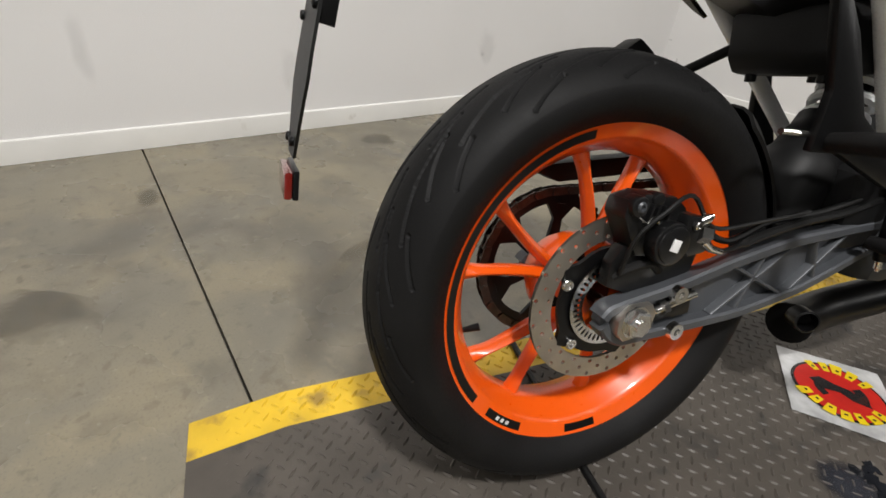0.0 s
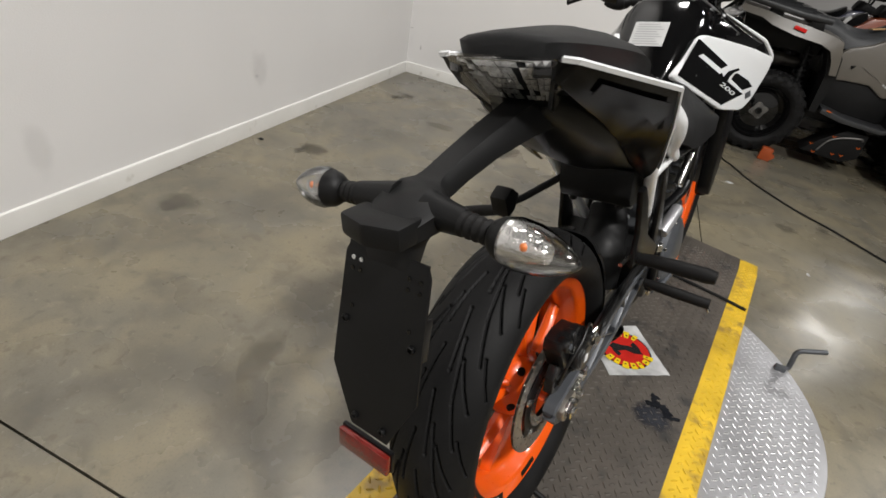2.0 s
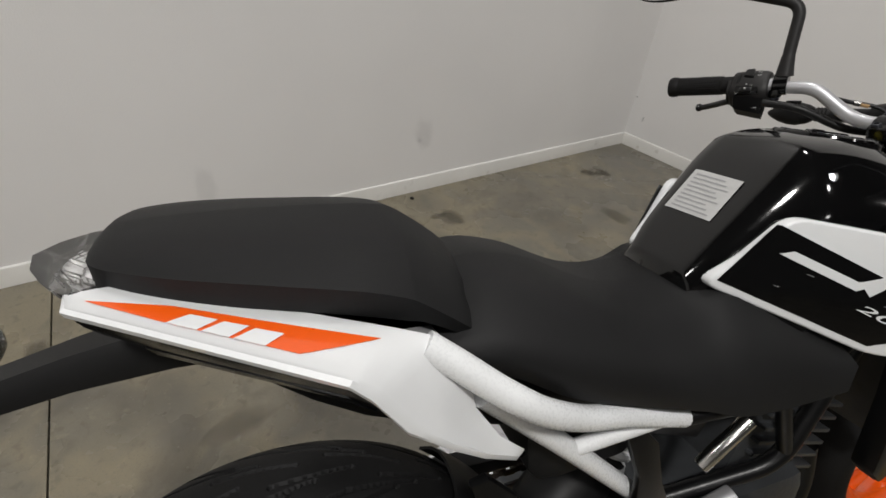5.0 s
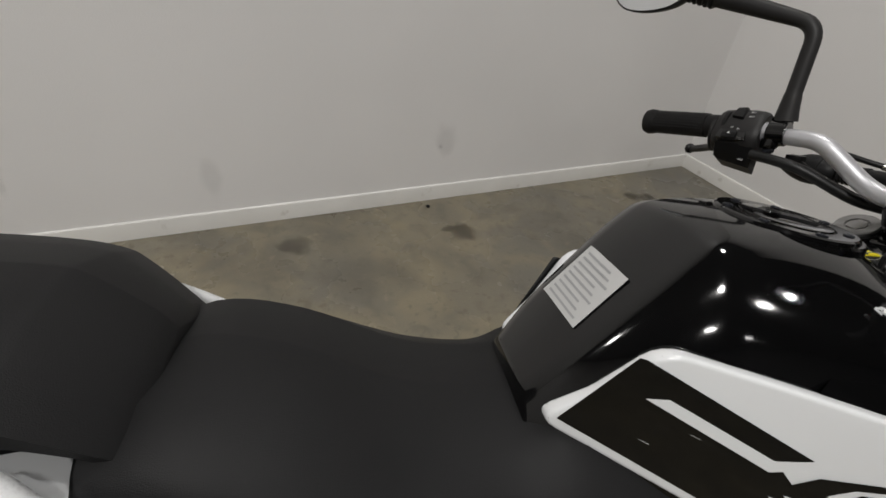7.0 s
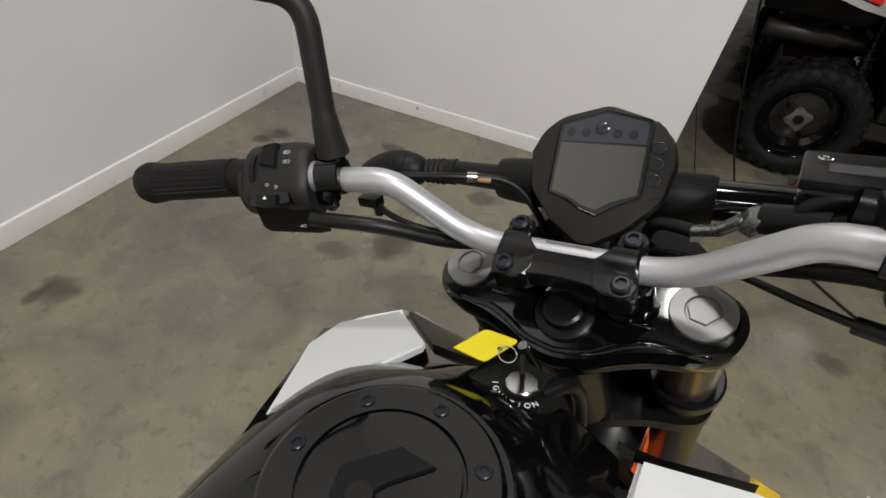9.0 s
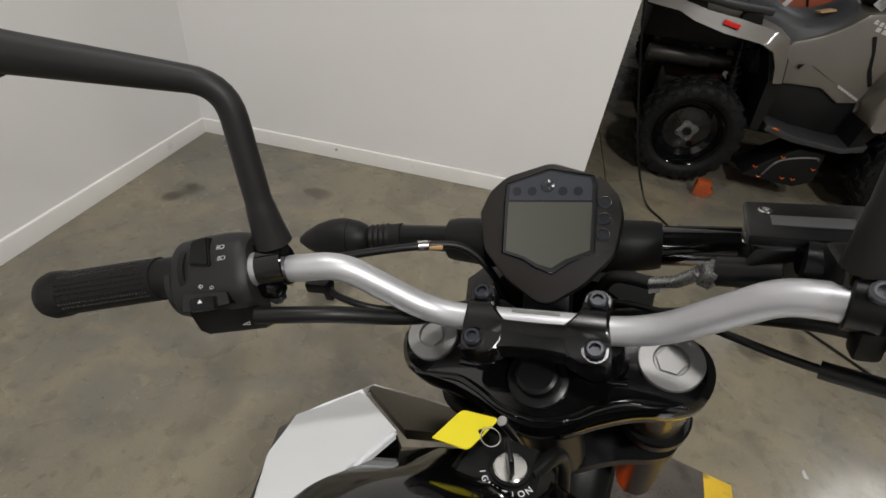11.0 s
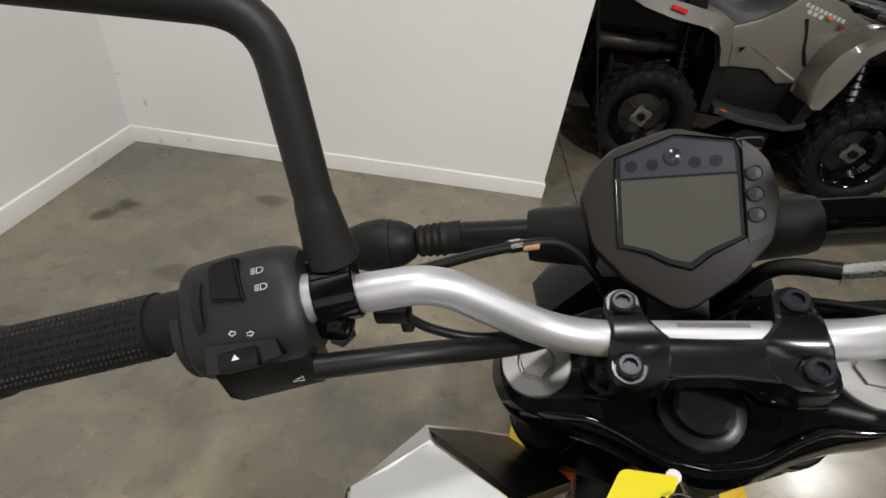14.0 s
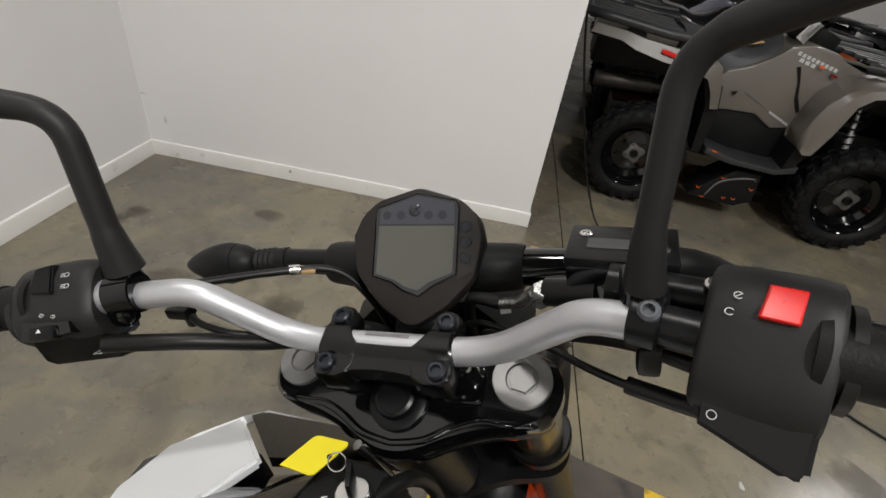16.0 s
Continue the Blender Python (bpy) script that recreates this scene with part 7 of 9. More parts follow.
def left_switch():
    c = V(-0.220, 0.902, 1.006)
    d = GRIP_DIR
    ux = -d
    back = V(0, -0.80, 0.60)
    back = (back - ux * back.dot(ux)).normalized()
    up = ux.cross(back) * -1
    up = up if up.z > 0 else -up
    m = basis(c, ux, up)
    # the housing in its own frame: x along the bar, y up, z towards the rider
    def P(x, y, z):
        return c + ux * x + up * y + back * z
    bm = bmesh.new()
    rings = []
    for x, k in ((-0.0315, 0.84), (-0.0305, 0.91), (-0.028, 0.96), (-0.01, 1.0), (0.008, 1.0), (0.018, 0.97), (0.0235, 0.92), (0.026, 0.84)):
        ring = []
        for a in range(0, 360, 10):
            ca, sa = math.cos(radians(a)), math.sin(radians(a))
            q = (abs(ca) ** 2.5 + abs(sa) ** 2.5) ** (-1 / 2.5)
            ring.append(P(x, -0.0015 + (0.0345 if ca > 0 else 0.0272) * k * ca * q, 0.027 * k * sa * q))
        rings.append(ring)
    add_loft(bm, rings)
    add_tube(bm, [P(-0.0365, -0.001, 0), P(-0.0355, -0.001, 0), P(-0.0315, -0.001, 0), P(-0.0305, -0.001, 0)], [0.0225, 0.0245, 0.0245, 0.0225], 32)
    sw = turned("left_switch", bm, M_SWITCH, None, "matt black left-hand switch block", 40)
    bm = bmesh.new()
    add_loft(bm, [[P(x, y, z) for x, y, z in ((-0.0140, 0.0075, 0.0205), (0.0036, 0.0045, 0.0205), (0.0000, 0.0285, 0.0110), (-0.0142, 0.0262, 0.0115))], [P(x, y, z) for x, y, z in ((-0.0131, 0.0086, 0.0296), (0.0027, 0.0055, 0.0298), (-0.0008, 0.0280, 0.0240), (-0.0134, 0.0262, 0.0248))]])
    bmesh.ops.recalc_face_normals(bm, faces=bm.faces)
    bmesh.ops.bevel(bm, geom=list(bm.edges), offset=0.0012, segments=2, affect="EDGES")
    turned("dip_switch", bm, M_SATIN, sw, "satin black rocker switch", 30)
    for k, yy in enumerate((0.0187, 0.0104)):
        bm = icon_lamp(P(0.0092 + 0.0012 * k, yy, 0.0248 if k == 0 else 0.0268), ux, (up * 0.93 - back * 0.37).normalized(), 0.0038)
        turned("switch_sign", bm, M_INK, sw)
    for x, y, s in ((-0.008, -0.0079, -1), (0.0002, -0.0098, 1)):
        bm = bmesh.new()
        o = P(x + 0.002, y, 0.0273)
        pts = [(0.0016 * s, 0), (0, 0.0014), (0, 0.0007), (-0.0015 * s, 0.0007), (-0.0015 * s, -0.0007), (0, -0.0007), (0, -0.0014), (0.0016 * s, 0)]
        add_tube(bm, [o + ux * a + up * b for a, b in pts], 0.0002, 5)
        turned("switch_sign", bm, M_INK, sw)
    bm = bmesh.new()
    face = [(-0.0205, -0.0215, 0.0205), (0.0150, -0.0185, 0.0225), (0.0235, -0.0080, 0.0190), (0.0245, -0.0300, 0.0060), (0.0205, -0.0425, -0.0100), (-0.0175, -0.0415, 0.0035), (-0.0222, -0.0385, 0.0065), (-0.0240, -0.0270, 0.0140)]
    add_loft(bm, [[P(x * 0.96, y * 0.9, z - 0.024) for x, y, z in face], [P(x, y, z - 0.002) for x, y, z in face], [P(x * 0.97, y * 0.985, z) for x, y, z in face]])
    bmesh.ops.recalc_face_normals(bm, faces=bm.faces)
    turned("horn_panel", bm, M_SATIN, sw, "black lower switch panel", 30)
    bm = bmesh.new()
    dark = [(-0.0198, -0.0110), (0.0130, -0.0145), (0.0148, -0.0225), (-0.0120, -0.0250), (-0.0205, -0.0240)]
    add_loft(bm, [[P(x, y, 0.018) for x, y in dark], [P(x, y, 0.0274) for x, y in dark]])
    turned("switch_recess", bm, M_GLOSS, sw, "", 30)
    bm = bmesh.new()
    add_box(bm, P(-0.0045, -0.0205, 0.0262), (0.019, 0.0100, 0.009), m.to_3x3(), 0.0028)
    tg = turned("turn_switch", bm, M_SATIN, sw)
    bm = bmesh.new()
    o = P(-0.0049, -0.0190, 0.0309)
    add_loft(bm, [[o + ux * -0.0018 - up * 0.001 + back * h, o + ux * 0.0018 - up * 0.001 + back * h, o + up * 0.0016 + back * h] for h in (0, 0.0003)])
    turned("turn_arrow", bm, M_INK, tg)
    bm = bmesh.new()
    o = P(0.0107, -0.0375, -0.0002)
    lean = (up * 0.85 + back * 0.53).normalized()
    add_tube(bm, [o + ux * a + lean * b for a, b in ((-0.0026, 0.0006), (0.0006, 0.0006), (0.0028, 0.0016), (0.0028, -0.0014), (0.0006, -0.0006), (-0.0026, -0.0006), (-0.0026, 0.0006))], 0.00018, 5)
    turned("horn_sign", bm, M_INK, sw)
    # clutch lever, perch and mirror clamp
    bm = bmesh.new()
    q = V(-0.181, 0.9098, 1.0125)
    add_tube(bm, [q + ux * -0.0085, q + ux * -0.0075, q + ux * 0.0115, q + ux * 0.0125], [0.0145, 0.0155, 0.0155, 0.0145], 28)
    add_box(bm, q + V(-0.002, 0.006, 0.012), (0.017, 0.018, 0.018), None, 0.004)
    add_box(bm, q + V(0.0, -0.008, -0.013), (0.017, 0.014, 0.014), None, 0.004)
    pc = turned("lever_perch", bm, M_GLOSS, None, "gloss black clutch lever perch", 40)
    bm = bmesh.new()
    add_tube(bm, [q + ux * -0.0175, q + ux * -0.0085], 0.0128, 24)
    turned("bar_collar", bm, M_BAR, pc)
    hexnut(pc, STEER @ P(0.0386, -0.0189, -0.001), (0.1, -0.85, 0.45), 0.0068, 0.007, M_BOLT, "bolt")
    bm = bmesh.new()
    add_tube(bm, curve([q + V(0.0, 0.014, -0.008), q + V(-0.03, 0.018, -0.018), V(-0.2526, 0.907, 0.9885), V(-0.30, 0.925, 0.979), V(-0.335, 0.938, 0.9725), V(-0.348, 0.940, 0.9715)], 6), [0.0075] * 10 + [0.0058] * 17 + [0.0078] * 4, 12)
    turned("clutch_lever", bm, M_SATIN, pc, "black clutch lever")
    return pc


left_switch()


M_GREYLID = shader("dull_print", (0.05, 0.05, 0.052), 0.5, vary=0.1)


M_BRIGHT = shader("zinc_plated_steel", (0.46, 0.46, 0.45), 0.28, metal=0.95, vary=0.15, scale=60, bump=0.00004, bump_scale=700)


def right_switch():
    c = V(0.222, 0.906, 1.009)
    ux = V(0.125, -0.0425, -0.002).normalized()
    back = V(0, -0.80, 0.60)
    back = (back - ux * back.dot(ux)).normalized()
    up = back.cross(ux)
    up = up if up.z > 0 else -up

    def P(x, y, z):
        return c + ux * x + up * y + back * z
    bm = bmesh.new()
    rings = []
    for x, k in ((-0.0245, 0.82), (-0.0235, 0.91), (-0.021, 0.96), (-0.006, 1.0), (0.016, 1.0), (0.0245, 0.97), (0.0265, 0.9)):
        ring = []
        for a in range(0, 360, 10):
            ca, sa = math.cos(radians(a)), math.sin(radians(a))
            w = (abs(ca) ** 2.5 + abs(sa) ** 2.5) ** (-1 / 2.5)
            ring.append(P(x, -0.004 + 0.0375 * k * ca * w, 0.0275 * k * sa * w))
        rings.append(ring)
    add_loft(bm, rings)
    add_tube(bm, [P(0.0255, 0, 0), P(0.0285, 0, 0), P(0.029, 0, 0), P(0.0335, 0, 0), P(0.0345, 0, 0)], [0.02, 0.02, 0.0245, 0.0245, 0.0225], 32)
    sw = turned("right_switch", bm, M_SWITCH, None, "matt black right-hand switch block", 40)
    bm = bmesh.new()
    add_loft(bm, [[P(*p) for p in ((-0.020, -0.026, 0.021), (0.026, -0.026, 0.021), (0.0265, -0.054, 0.015), (0.019, -0.057, 0.013), (-0.020, -0.045, 0.014))], [P(*p) for p in ((-0.022, -0.026, -0.012), (0.024, -0.026, -0.012), (0.024, -0.05, -0.012), (0.017, -0.053, -0.012), (-0.022, -0.042, -0.012))]])
    bmesh.ops.recalc_face_normals(bm, faces=bm.faces)
    bmesh.ops.bevel(bm, geom=list(bm.edges), offset=0.003, segments=2, affect="EDGES")
    turned("starter_panel", bm, M_SWITCH, sw, "", 30)
    bm = bmesh.new()
    add_loft(bm, [[P(*p) for p in ((-0.005, 0.007, 0.022), (0.012, 0.007, 0.022), (0.013, 0.0255, 0.014), (-0.004, 0.0255, 0.014))], [P(*p) for p in ((-0.0035, 0.009, 0.0302), (0.0105, 0.009, 0.0302), (0.012, 0.0240, 0.0232), (-0.0015, 0.0240, 0.0232))]])
    bmesh.ops.recalc_face_normals(bm, faces=bm.faces)
    bmesh.ops.bevel(bm, geom=list(bm.edges), offset=0.0006, segments=1, affect="EDGES")
    bmesh.ops.recalc_face_normals(bm, faces=bm.faces)
    turned("kill_switch", bm, M_RED, sw, "bright red engine stop rocker", 20)
    for yy, zz in ((0.0195, 0.0250), (0.0115, 0.0269)):
        o = P(-0.0125 - (0.002 if yy < 0.015 else 0), yy - 0.003, zz + 0.0004)
        e2 = (up * 0.8 - back * 0.5).normalized()
        bm = bmesh.new()
        add_tube(bm, [o + ux * (0.0018 * math.cos(a)) + e2 * (0.0018 * math.sin(a)) for a in (radians(40 + 280 * k / 14) for k in range(15))], 0.00022, 5)
        if yy > 0.015:
            add_tube(bm, [o - ux * 0.0014 - e2 * 0.0014, o + ux * 0.0014 + e2 * 0.0014], 0.0002, 5)
        turned("switch_sign", bm, M_INK, sw)
    o = P(-0.0125, -0.0385, 0.0185)
    bm = bmesh.new()
    add_tube(bm, [o + ux * (0.002 * math.cos(a)) + up * (0.002 * math.sin(a)) for a in (2 * math.pi * k / 14 for k in range(15))], 0.0002, 5)
    turned("switch_sign", bm, M_INK, sw)
    # brake lever, master cylinder and reservoir
    q = V(0.176, 0.9115, 1.011)
    bm = bmesh.new()
    add_tube(bm, [q - ux * 0.011, q - ux * 0.010, q + ux * 0.003, q + ux * 0.004], [0.0142, 0.0152, 0.0152, 0.0142], 28)
    add_tube(bm, [q + ux * 0.004, q + ux * 0.036], 0.0112, 24)
    add_box(bm, q + V(-0.002, -0.008, -0.016), (0.012, 0.012, 0.018), None, 0.003)
    add_tube(bm, [V(0.155, 0.945, 1.012), V(0.215, 0.93, 1.010)], 0.0125, 16)
    add_box(bm, q + V(-0.004, 0.018, 0.004), (0.024, 0.03, 0.026), None, 0.005)
    mc = turned("master_cylinder", bm, M_SATIN, None, "black front brake master cylinder")
    bolt(mc, STEER @ (q + V(-0.004, -0.009, 0.0135)), (-0.1, -0.55, 0.8), 0.0055, 0.005, M_GREY)
    bolt(mc, STEER @ (q + V(0.030, 0.016, 0.012)), (0.0, -0.2, 1), 0.006, 0.004, M_CHROME)
    bm = bmesh.new()
    add_box(bm, V(0.163, 0.970, 0.994), (0.062, 0.042, 0.050), Matrix.Rotation(radians(-6), 3, "Z"), 0.004)
    rs = turned("brake_reservoir", bm, M_GLOSS, mc, "gloss black brake fluid reservoir")
    bm = bmesh.new()
    add_box(bm, V(0.163, 0.972, 1.0205), (0.064, 0.044, 0.007), Matrix.Rotation(radians(-6), 3, "Z"), 0.002)
    lid = turned("reservoir_lid", bm, M_SATIN, rs)
    bm = bmesh.new()
    add_box(bm, V(0.163, 0.969, 1.0243), (0.040, 0.012, 0.0006), Matrix.Rotation(radians(-6), 3, "Z"))
    turned("lid_print", bm, M_GREYLID, lid, "plain grey print block")
    for x, y in ((0.142, 0.982), (0.185, 0.963)):
        bolt(rs, STEER @ V(x, y, 1.024), (0, 0, 1), 0.004, 0.002)
    bm = bmesh.new()
    add_box(bm, V(0.149, 0.9485, 0.990), (0.0045, 0.002, 0.007), None, 0.0005)
    turned("level_mark", bm, M_BROWN, rs)
    bm = bmesh.new()
    add_tube(bm, curve([V(0.19, 0.94, 1.005), V(0.23, 0.945, 1.0), V(0.29, 0.925, 0.995), V(0.37, 0.89, 0.985)], 6), [0.010] * 6 + [0.0075] * 13, 12)
    turned("brake_lever", bm, M_SATIN, mc, "black brake lever")
    bm = bmesh.new()
    add_tube(bm, [V(0.118, 0.962, 0.992), V(0.150, 0.952, 0.999)], [0.0095, 0.0095], 16)
    turned("hose_union", bm, M_SATIN, mc)
    hexnut(mc, STEER @ V(0.113, 0.964, 0.983), (0.15, -0.35, 0.92), 0.0072, 0.016, M_BRIGHT, "banjo_bolt")
    bm = bmesh.new()
    add_tube(bm, [V(0.110, 0.966, 0.988), V(0.098, 0.976, 0.972), V(0.082, 0.984, 0.964)], [0.0052, 0.0046, 0.0044], 12)
    turned("hose_ferrule", bm, M_BRIGHT, mc)
    bm = bmesh.new()
    add_tube(bm, curve([V(0.082, 0.984, 0.964), V(0.055, 1.0, 0.955), V(0.045, 1.02, 0.91), V(0.05, 1.03, 0.85)], 6), 0.0052, 10)
    turned("brake_hose", bm, M_CABLE, mc)
    bm = bmesh.new()
    add_box(bm, V(0.085, 0.983, 0.960), (0.008, 0.001, 0.008), Matrix.Rotation(0.3, 3, "Z"))
    turned("hose_tag", bm, M_PAPER, mc)


right_switch()


def mirror(side):
    base = V((0.171 if side > 0 else 0.181) * side, 0.919, 1.028)
    bend = V(0.181 * side, 0.931, 1.140)
    out = V(0.30 * side, 0.875, 1.185)
    bm = bmesh.new()
    pts = rounded([base, base + V(0, 0.001, 0.028), bend, out], 0.022, 7)
    rad = []
    for p in pts:
        h = p.z - base.z
        if h < 0.03:
            rad.append(0.0132 - 0.0030 * h / 0.03)
        elif abs(p.x - base.x) < 0.02:
            rad.append(0.0094 - 0.0004 * (h - 0.03) / 0.07)
        else:
            rad.append(0.0090 + 0.0045 * min(1, abs(p.x - base.x) / 0.12))
    rad[0] = 0.0138
    add_tube(bm, pts, [r * (0.78 if side > 0 else 1.0) for r in rad], 20)
    st = turned("mirror_stem", bm, M_SWITCH, None, "matt black mirror with a rubber-sleeved stem")
    bm = bmesh.new()
    add_tube(bm, [base - V(0, 0, 0.012), base + V(0, 0, 0.004)], 0.0095, 16)
    turned("mirror_foot", bm, M_GLOSS, st)
    d = (out - bend).normalized()
    bm = bmesh.new()
    pts, rad = [], []
    for k in range(10):
        pts.append(out - d * 0.012 + d * 0.004 * k)
        rad.append(0.0145 + (0.0022 if k % 2 else 0))
    add_tube(bm, pts, rad, 20)
    turned("mirror_boot", bm, M_GRIP, st, "", 25)
    # head: a rounded shell with the glass towards the rider
    c = out + V(0.098 * side, -0.022, 0.028)
    ex, ez = V(side, -0.12 , 0.12).normalized(), V(0, 0.1, 1).normalized()
    ny = ex.cross(ez).normalized()
    ny = ny if ny.y < 0 else -ny
    oval = [(-0.078, -0.022), (-0.05, -0.036), (0.0, -0.042), (0.045, -0.036), (0.074, -0.012), (0.078, 0.018), (0.058, 0.036), (0.0, 0.04), (-0.05, 0.03), (-0.08, 0.0)]
    oval = [(p.x, p.y) for p in curve([(x, y, 0) for x, y in oval + oval[:1]], 4)[:-1]]
    bm = bmesh.new()
    add_loft(bm, [[c + ex * x * k + ez * y * k - ny * h for x, y in oval] for k, h in ((0.25, 0.032), (0.6, 0.028), (0.88, 0.016), (1.0, 0.002), (1.0, -0.004), (0.95, -0.005))], caps=True)
    turned("mirror_shell", bm, M_MATTE, st)
    bm = bmesh.new()
    add_loft(bm, [[c + ex * x * 0.94 + ez * y * 0.94 + ny * h for x, y in oval] for h in (0.0052, 0.0062)])
    turned("mirror_glass", bm, M_MIRROR, st, "mirror glass")


mirror(-1)
mirror(1)


M_BUTTON = shader("button_rubber", (0.011, 0.013, 0.017), 0.35, vary=0.1)
M_BUTTONFIELD = shader("button_field", (0.019, 0.0165, 0.0148), 0.34, vary=0.25, scale=40)
M_DASH = shader("brown_black_plastic", (0.0145, 0.0122, 0.0112), 0.46, vary=0.15, scale=18, bump=0.0001, bump_scale=900, spec=0.3)
M_COVER = shader("smoked_cover", (0.020, 0.021, 0.0235), 0.14, vary=0.08, scale=12, coat=0.2)
M_WARN = shader("lamp_window", (0.022, 0.023, 0.028), 0.2, vary=0.05)


def instruments():
    """Dash: six-sided housing with a display, lamps and three buttons."""
    c = V(0.004, 1.024, 0.985)
    ey = V(0, 0.62, 0.785).normalized()
    ex = V(1, 0, 0)
    nz = ex.cross(ey)
    if nz.z < 0:
        nz = -nz

    def P(x, y, h=0.0):
        return c + ex * x + ey * y + nz * h
    out = [(-0.057, 0.012), (-0.050, 0.030), (-0.036, 0.043), (0.0, 0.054), (0.036, 0.043), (0.052, 0.028), (0.057, 0.010), (0.052, -0.020), (0.030, -0.045), (0.005, -0.062), (-0.005, -0.062), (-0.030, -0.045), (-0.052, -0.020)]
    rim = [(p.x * 1.04, p.y * 1.03) for p in rounded([(x, y, 0) for x, y in out + out[:1]], 0.006, 3)[:-1]]
    bm = bmesh.new()
    add_loft(bm, [[P(x * k, y * k, h) for x, y in rim] for k, h in ((0.7, -0.045), (0.94, -0.03), (1.0, -0.012), (1.0, -0.002), (0.97, 0.002), (0.93, 0.0025))])
    d = turned("instrument_dash", bm, M_DASH, None, "matt black digital instrument dash", 30)
    face = [(-0.0370, 0.022), (-0.0362, 0.0365), (0.0, 0.0492), (0.0345, 0.0425), (0.0372, 0.036), (0.0372, -0.019), (0.018, -0.029), (0.006, -0.0382), (-0.008, -0.034), (-0.019, -0.0275), (-0.0365, -0.0225)]
    bm = bmesh.new()
    add_loft(bm, [[P(x, y, 0.002) for x, y in face], [P(x, y, 0.0034) for x, y in face]])
    fc = turned("display_cover", bm, M_COVER, d, "smoked grey display cover")
    bm = bmesh.new()
    add_tube(bm, [P(x, y, 0.0034) for x, y in face + face[:1]], 0.0007, 8)
    turned("cover_rim", bm, M_GLOSS, fc)
    band = [(-0.0335, 0.0225), (-0.0330, 0.0355), (0.0, 0.0468), (0.0325, 0.0405), (0.0340, 0.035), (0.0340, 0.0225)]
    bm = bmesh.new()
    add_loft(bm, [[P(x, y, 0.0033) for x, y in band], [P(x, y, 0.0038) for x, y in band]])
    turned("lamp_band", bm, M_LCDBAND, fc, "grey band with warning lamps")
    lcd = [(-0.0335, 0.0208), (0.0340, 0.0208), (0.0345, 0.018), (0.0342, -0.0178), (0.015, -0.0262), (0.005, -0.0335), (-0.006, -0.031), (-0.017, -0.0252), (-0.0335, -0.0205)]
    bm = bmesh.new()
    add_loft(bm, [[P(x, y, 0.0034) for x, y in lcd], [P(x, y, 0.0039) for x, y in lcd]])
    turned("display", bm, M_LCD, fc, "blank grey-green liquid crystal display")
    side_field = [(0.0386, 0.0425), (0.046, 0.0365), (0.052, 0.028), (0.0565, 0.012), (0.055, -0.004), (0.0515, -0.0165), (0.0386, -0.0225)]
    bm = bmesh.new()
    add_loft(bm, [[P(x, y, 0.0015) for x, y in side_field], [P(x, y, 0.0030) for x, y in side_field]])
    turned("button_field", bm, M_BUTTONFIELD, d, "grey-brown moulded button field", 20)
    for x in (-0.0268, -0.0140, 0.0110, 0.0232):
        bm = bmesh.new()
        add_lathe(bm, [(0, 0.0038), (0.0004, 0.0038), (0.0004, 0)], P(x, 0.0300, 0.0037), nz, 16)
        turned("warning_lamp", bm, M_WARN, fc)
    bm = bmesh.new()
    add_lathe(bm, [(0, 0.0056), (0.001, 0.0054), (0.0022, 0.003), (0.0024, 0)], P(-0.0015, 0.0345, 0.0037), nz, 20)
    turned("shift_light", bm, M_WARN, fc)
    for y in (0.0208, 0.0078, -0.0050):
        bm = bmesh.new()
        add_lathe(bm, [(0, 0.0050), (0.0012, 0.0050), (0.0014, 0.0043), (0.0007, 0.0040), (0.0009, 0)], P(0.0440, y, 0.0029), nz, 20)
        turned("dash_button", bm, M_BUTTON, d, "round blue-grey button", 25)
    bm = bmesh.new()
    add_box(bm, V(0.004, 1.01, 0.925), (0.04, 0.03, 0.05), Matrix.Rotation(radians(-38), 3, "X"), 0.006)
    turned("dash_bracket", bm, M_SATIN, d)
    # bracket arms and front indicators
    for s in (-1, 1):
        bm = bmesh.new()
        add_tube(bm, [V(0.045 * s, 1.035, 0.962), V(0.085 * s, 1.045, 0.958), V(0.092 * s, 1.045, 0.958)], [0.0225, 0.0205, 0.019], 24)
        turned("indicator_arm", bm, M_MATTE, d)
        bm = bmesh.new()
        add_tube(bm, [V(0.088 * s, 1.045, 0.958), V(0.15 * s, 1.047, 0.958)], [0.0165, 0.016] if s > 0 else [0.013, 0.012], 24)
        turned("indicator_tube", bm, M_GLOSS if s > 0 else M_SATIN, d)
        root, tip = STEER @ V(0.145 * s, 1.047, 0.958), STEER @ V(0.258 * s, 1.03, 0.96)
        indicator(d, root, tip, s, M_MATTE, 0.30, 0.85)
    # headlight nacelle, seen from behind and above
    bm = bmesh.new()
    rings = []
    for y, w, zt, zb in ((1.035, 0.085, 0.925, 0.80), (1.08, 0.095, 0.925, 0.76), (1.13, 0.085, 0.905, 0.74), (1.17, 0.05, 0.87, 0.76)):
        rings.append([V(-w * 0.5, y, zt), V(w * 0.5, y, zt), V(w, y, zt - 0.04), V(w * 0.9, y, zb + 0.02), V(w * 0.4, y, zb), V(-w * 0.4, y, zb), V(-w * 0.9, y, zb + 0.02), V(-w, y, zt - 0.04)])
    add_loft(bm, rings)
    turned("headlight", bm, M_MATTE, None, "black headlight nacelle")


instruments()


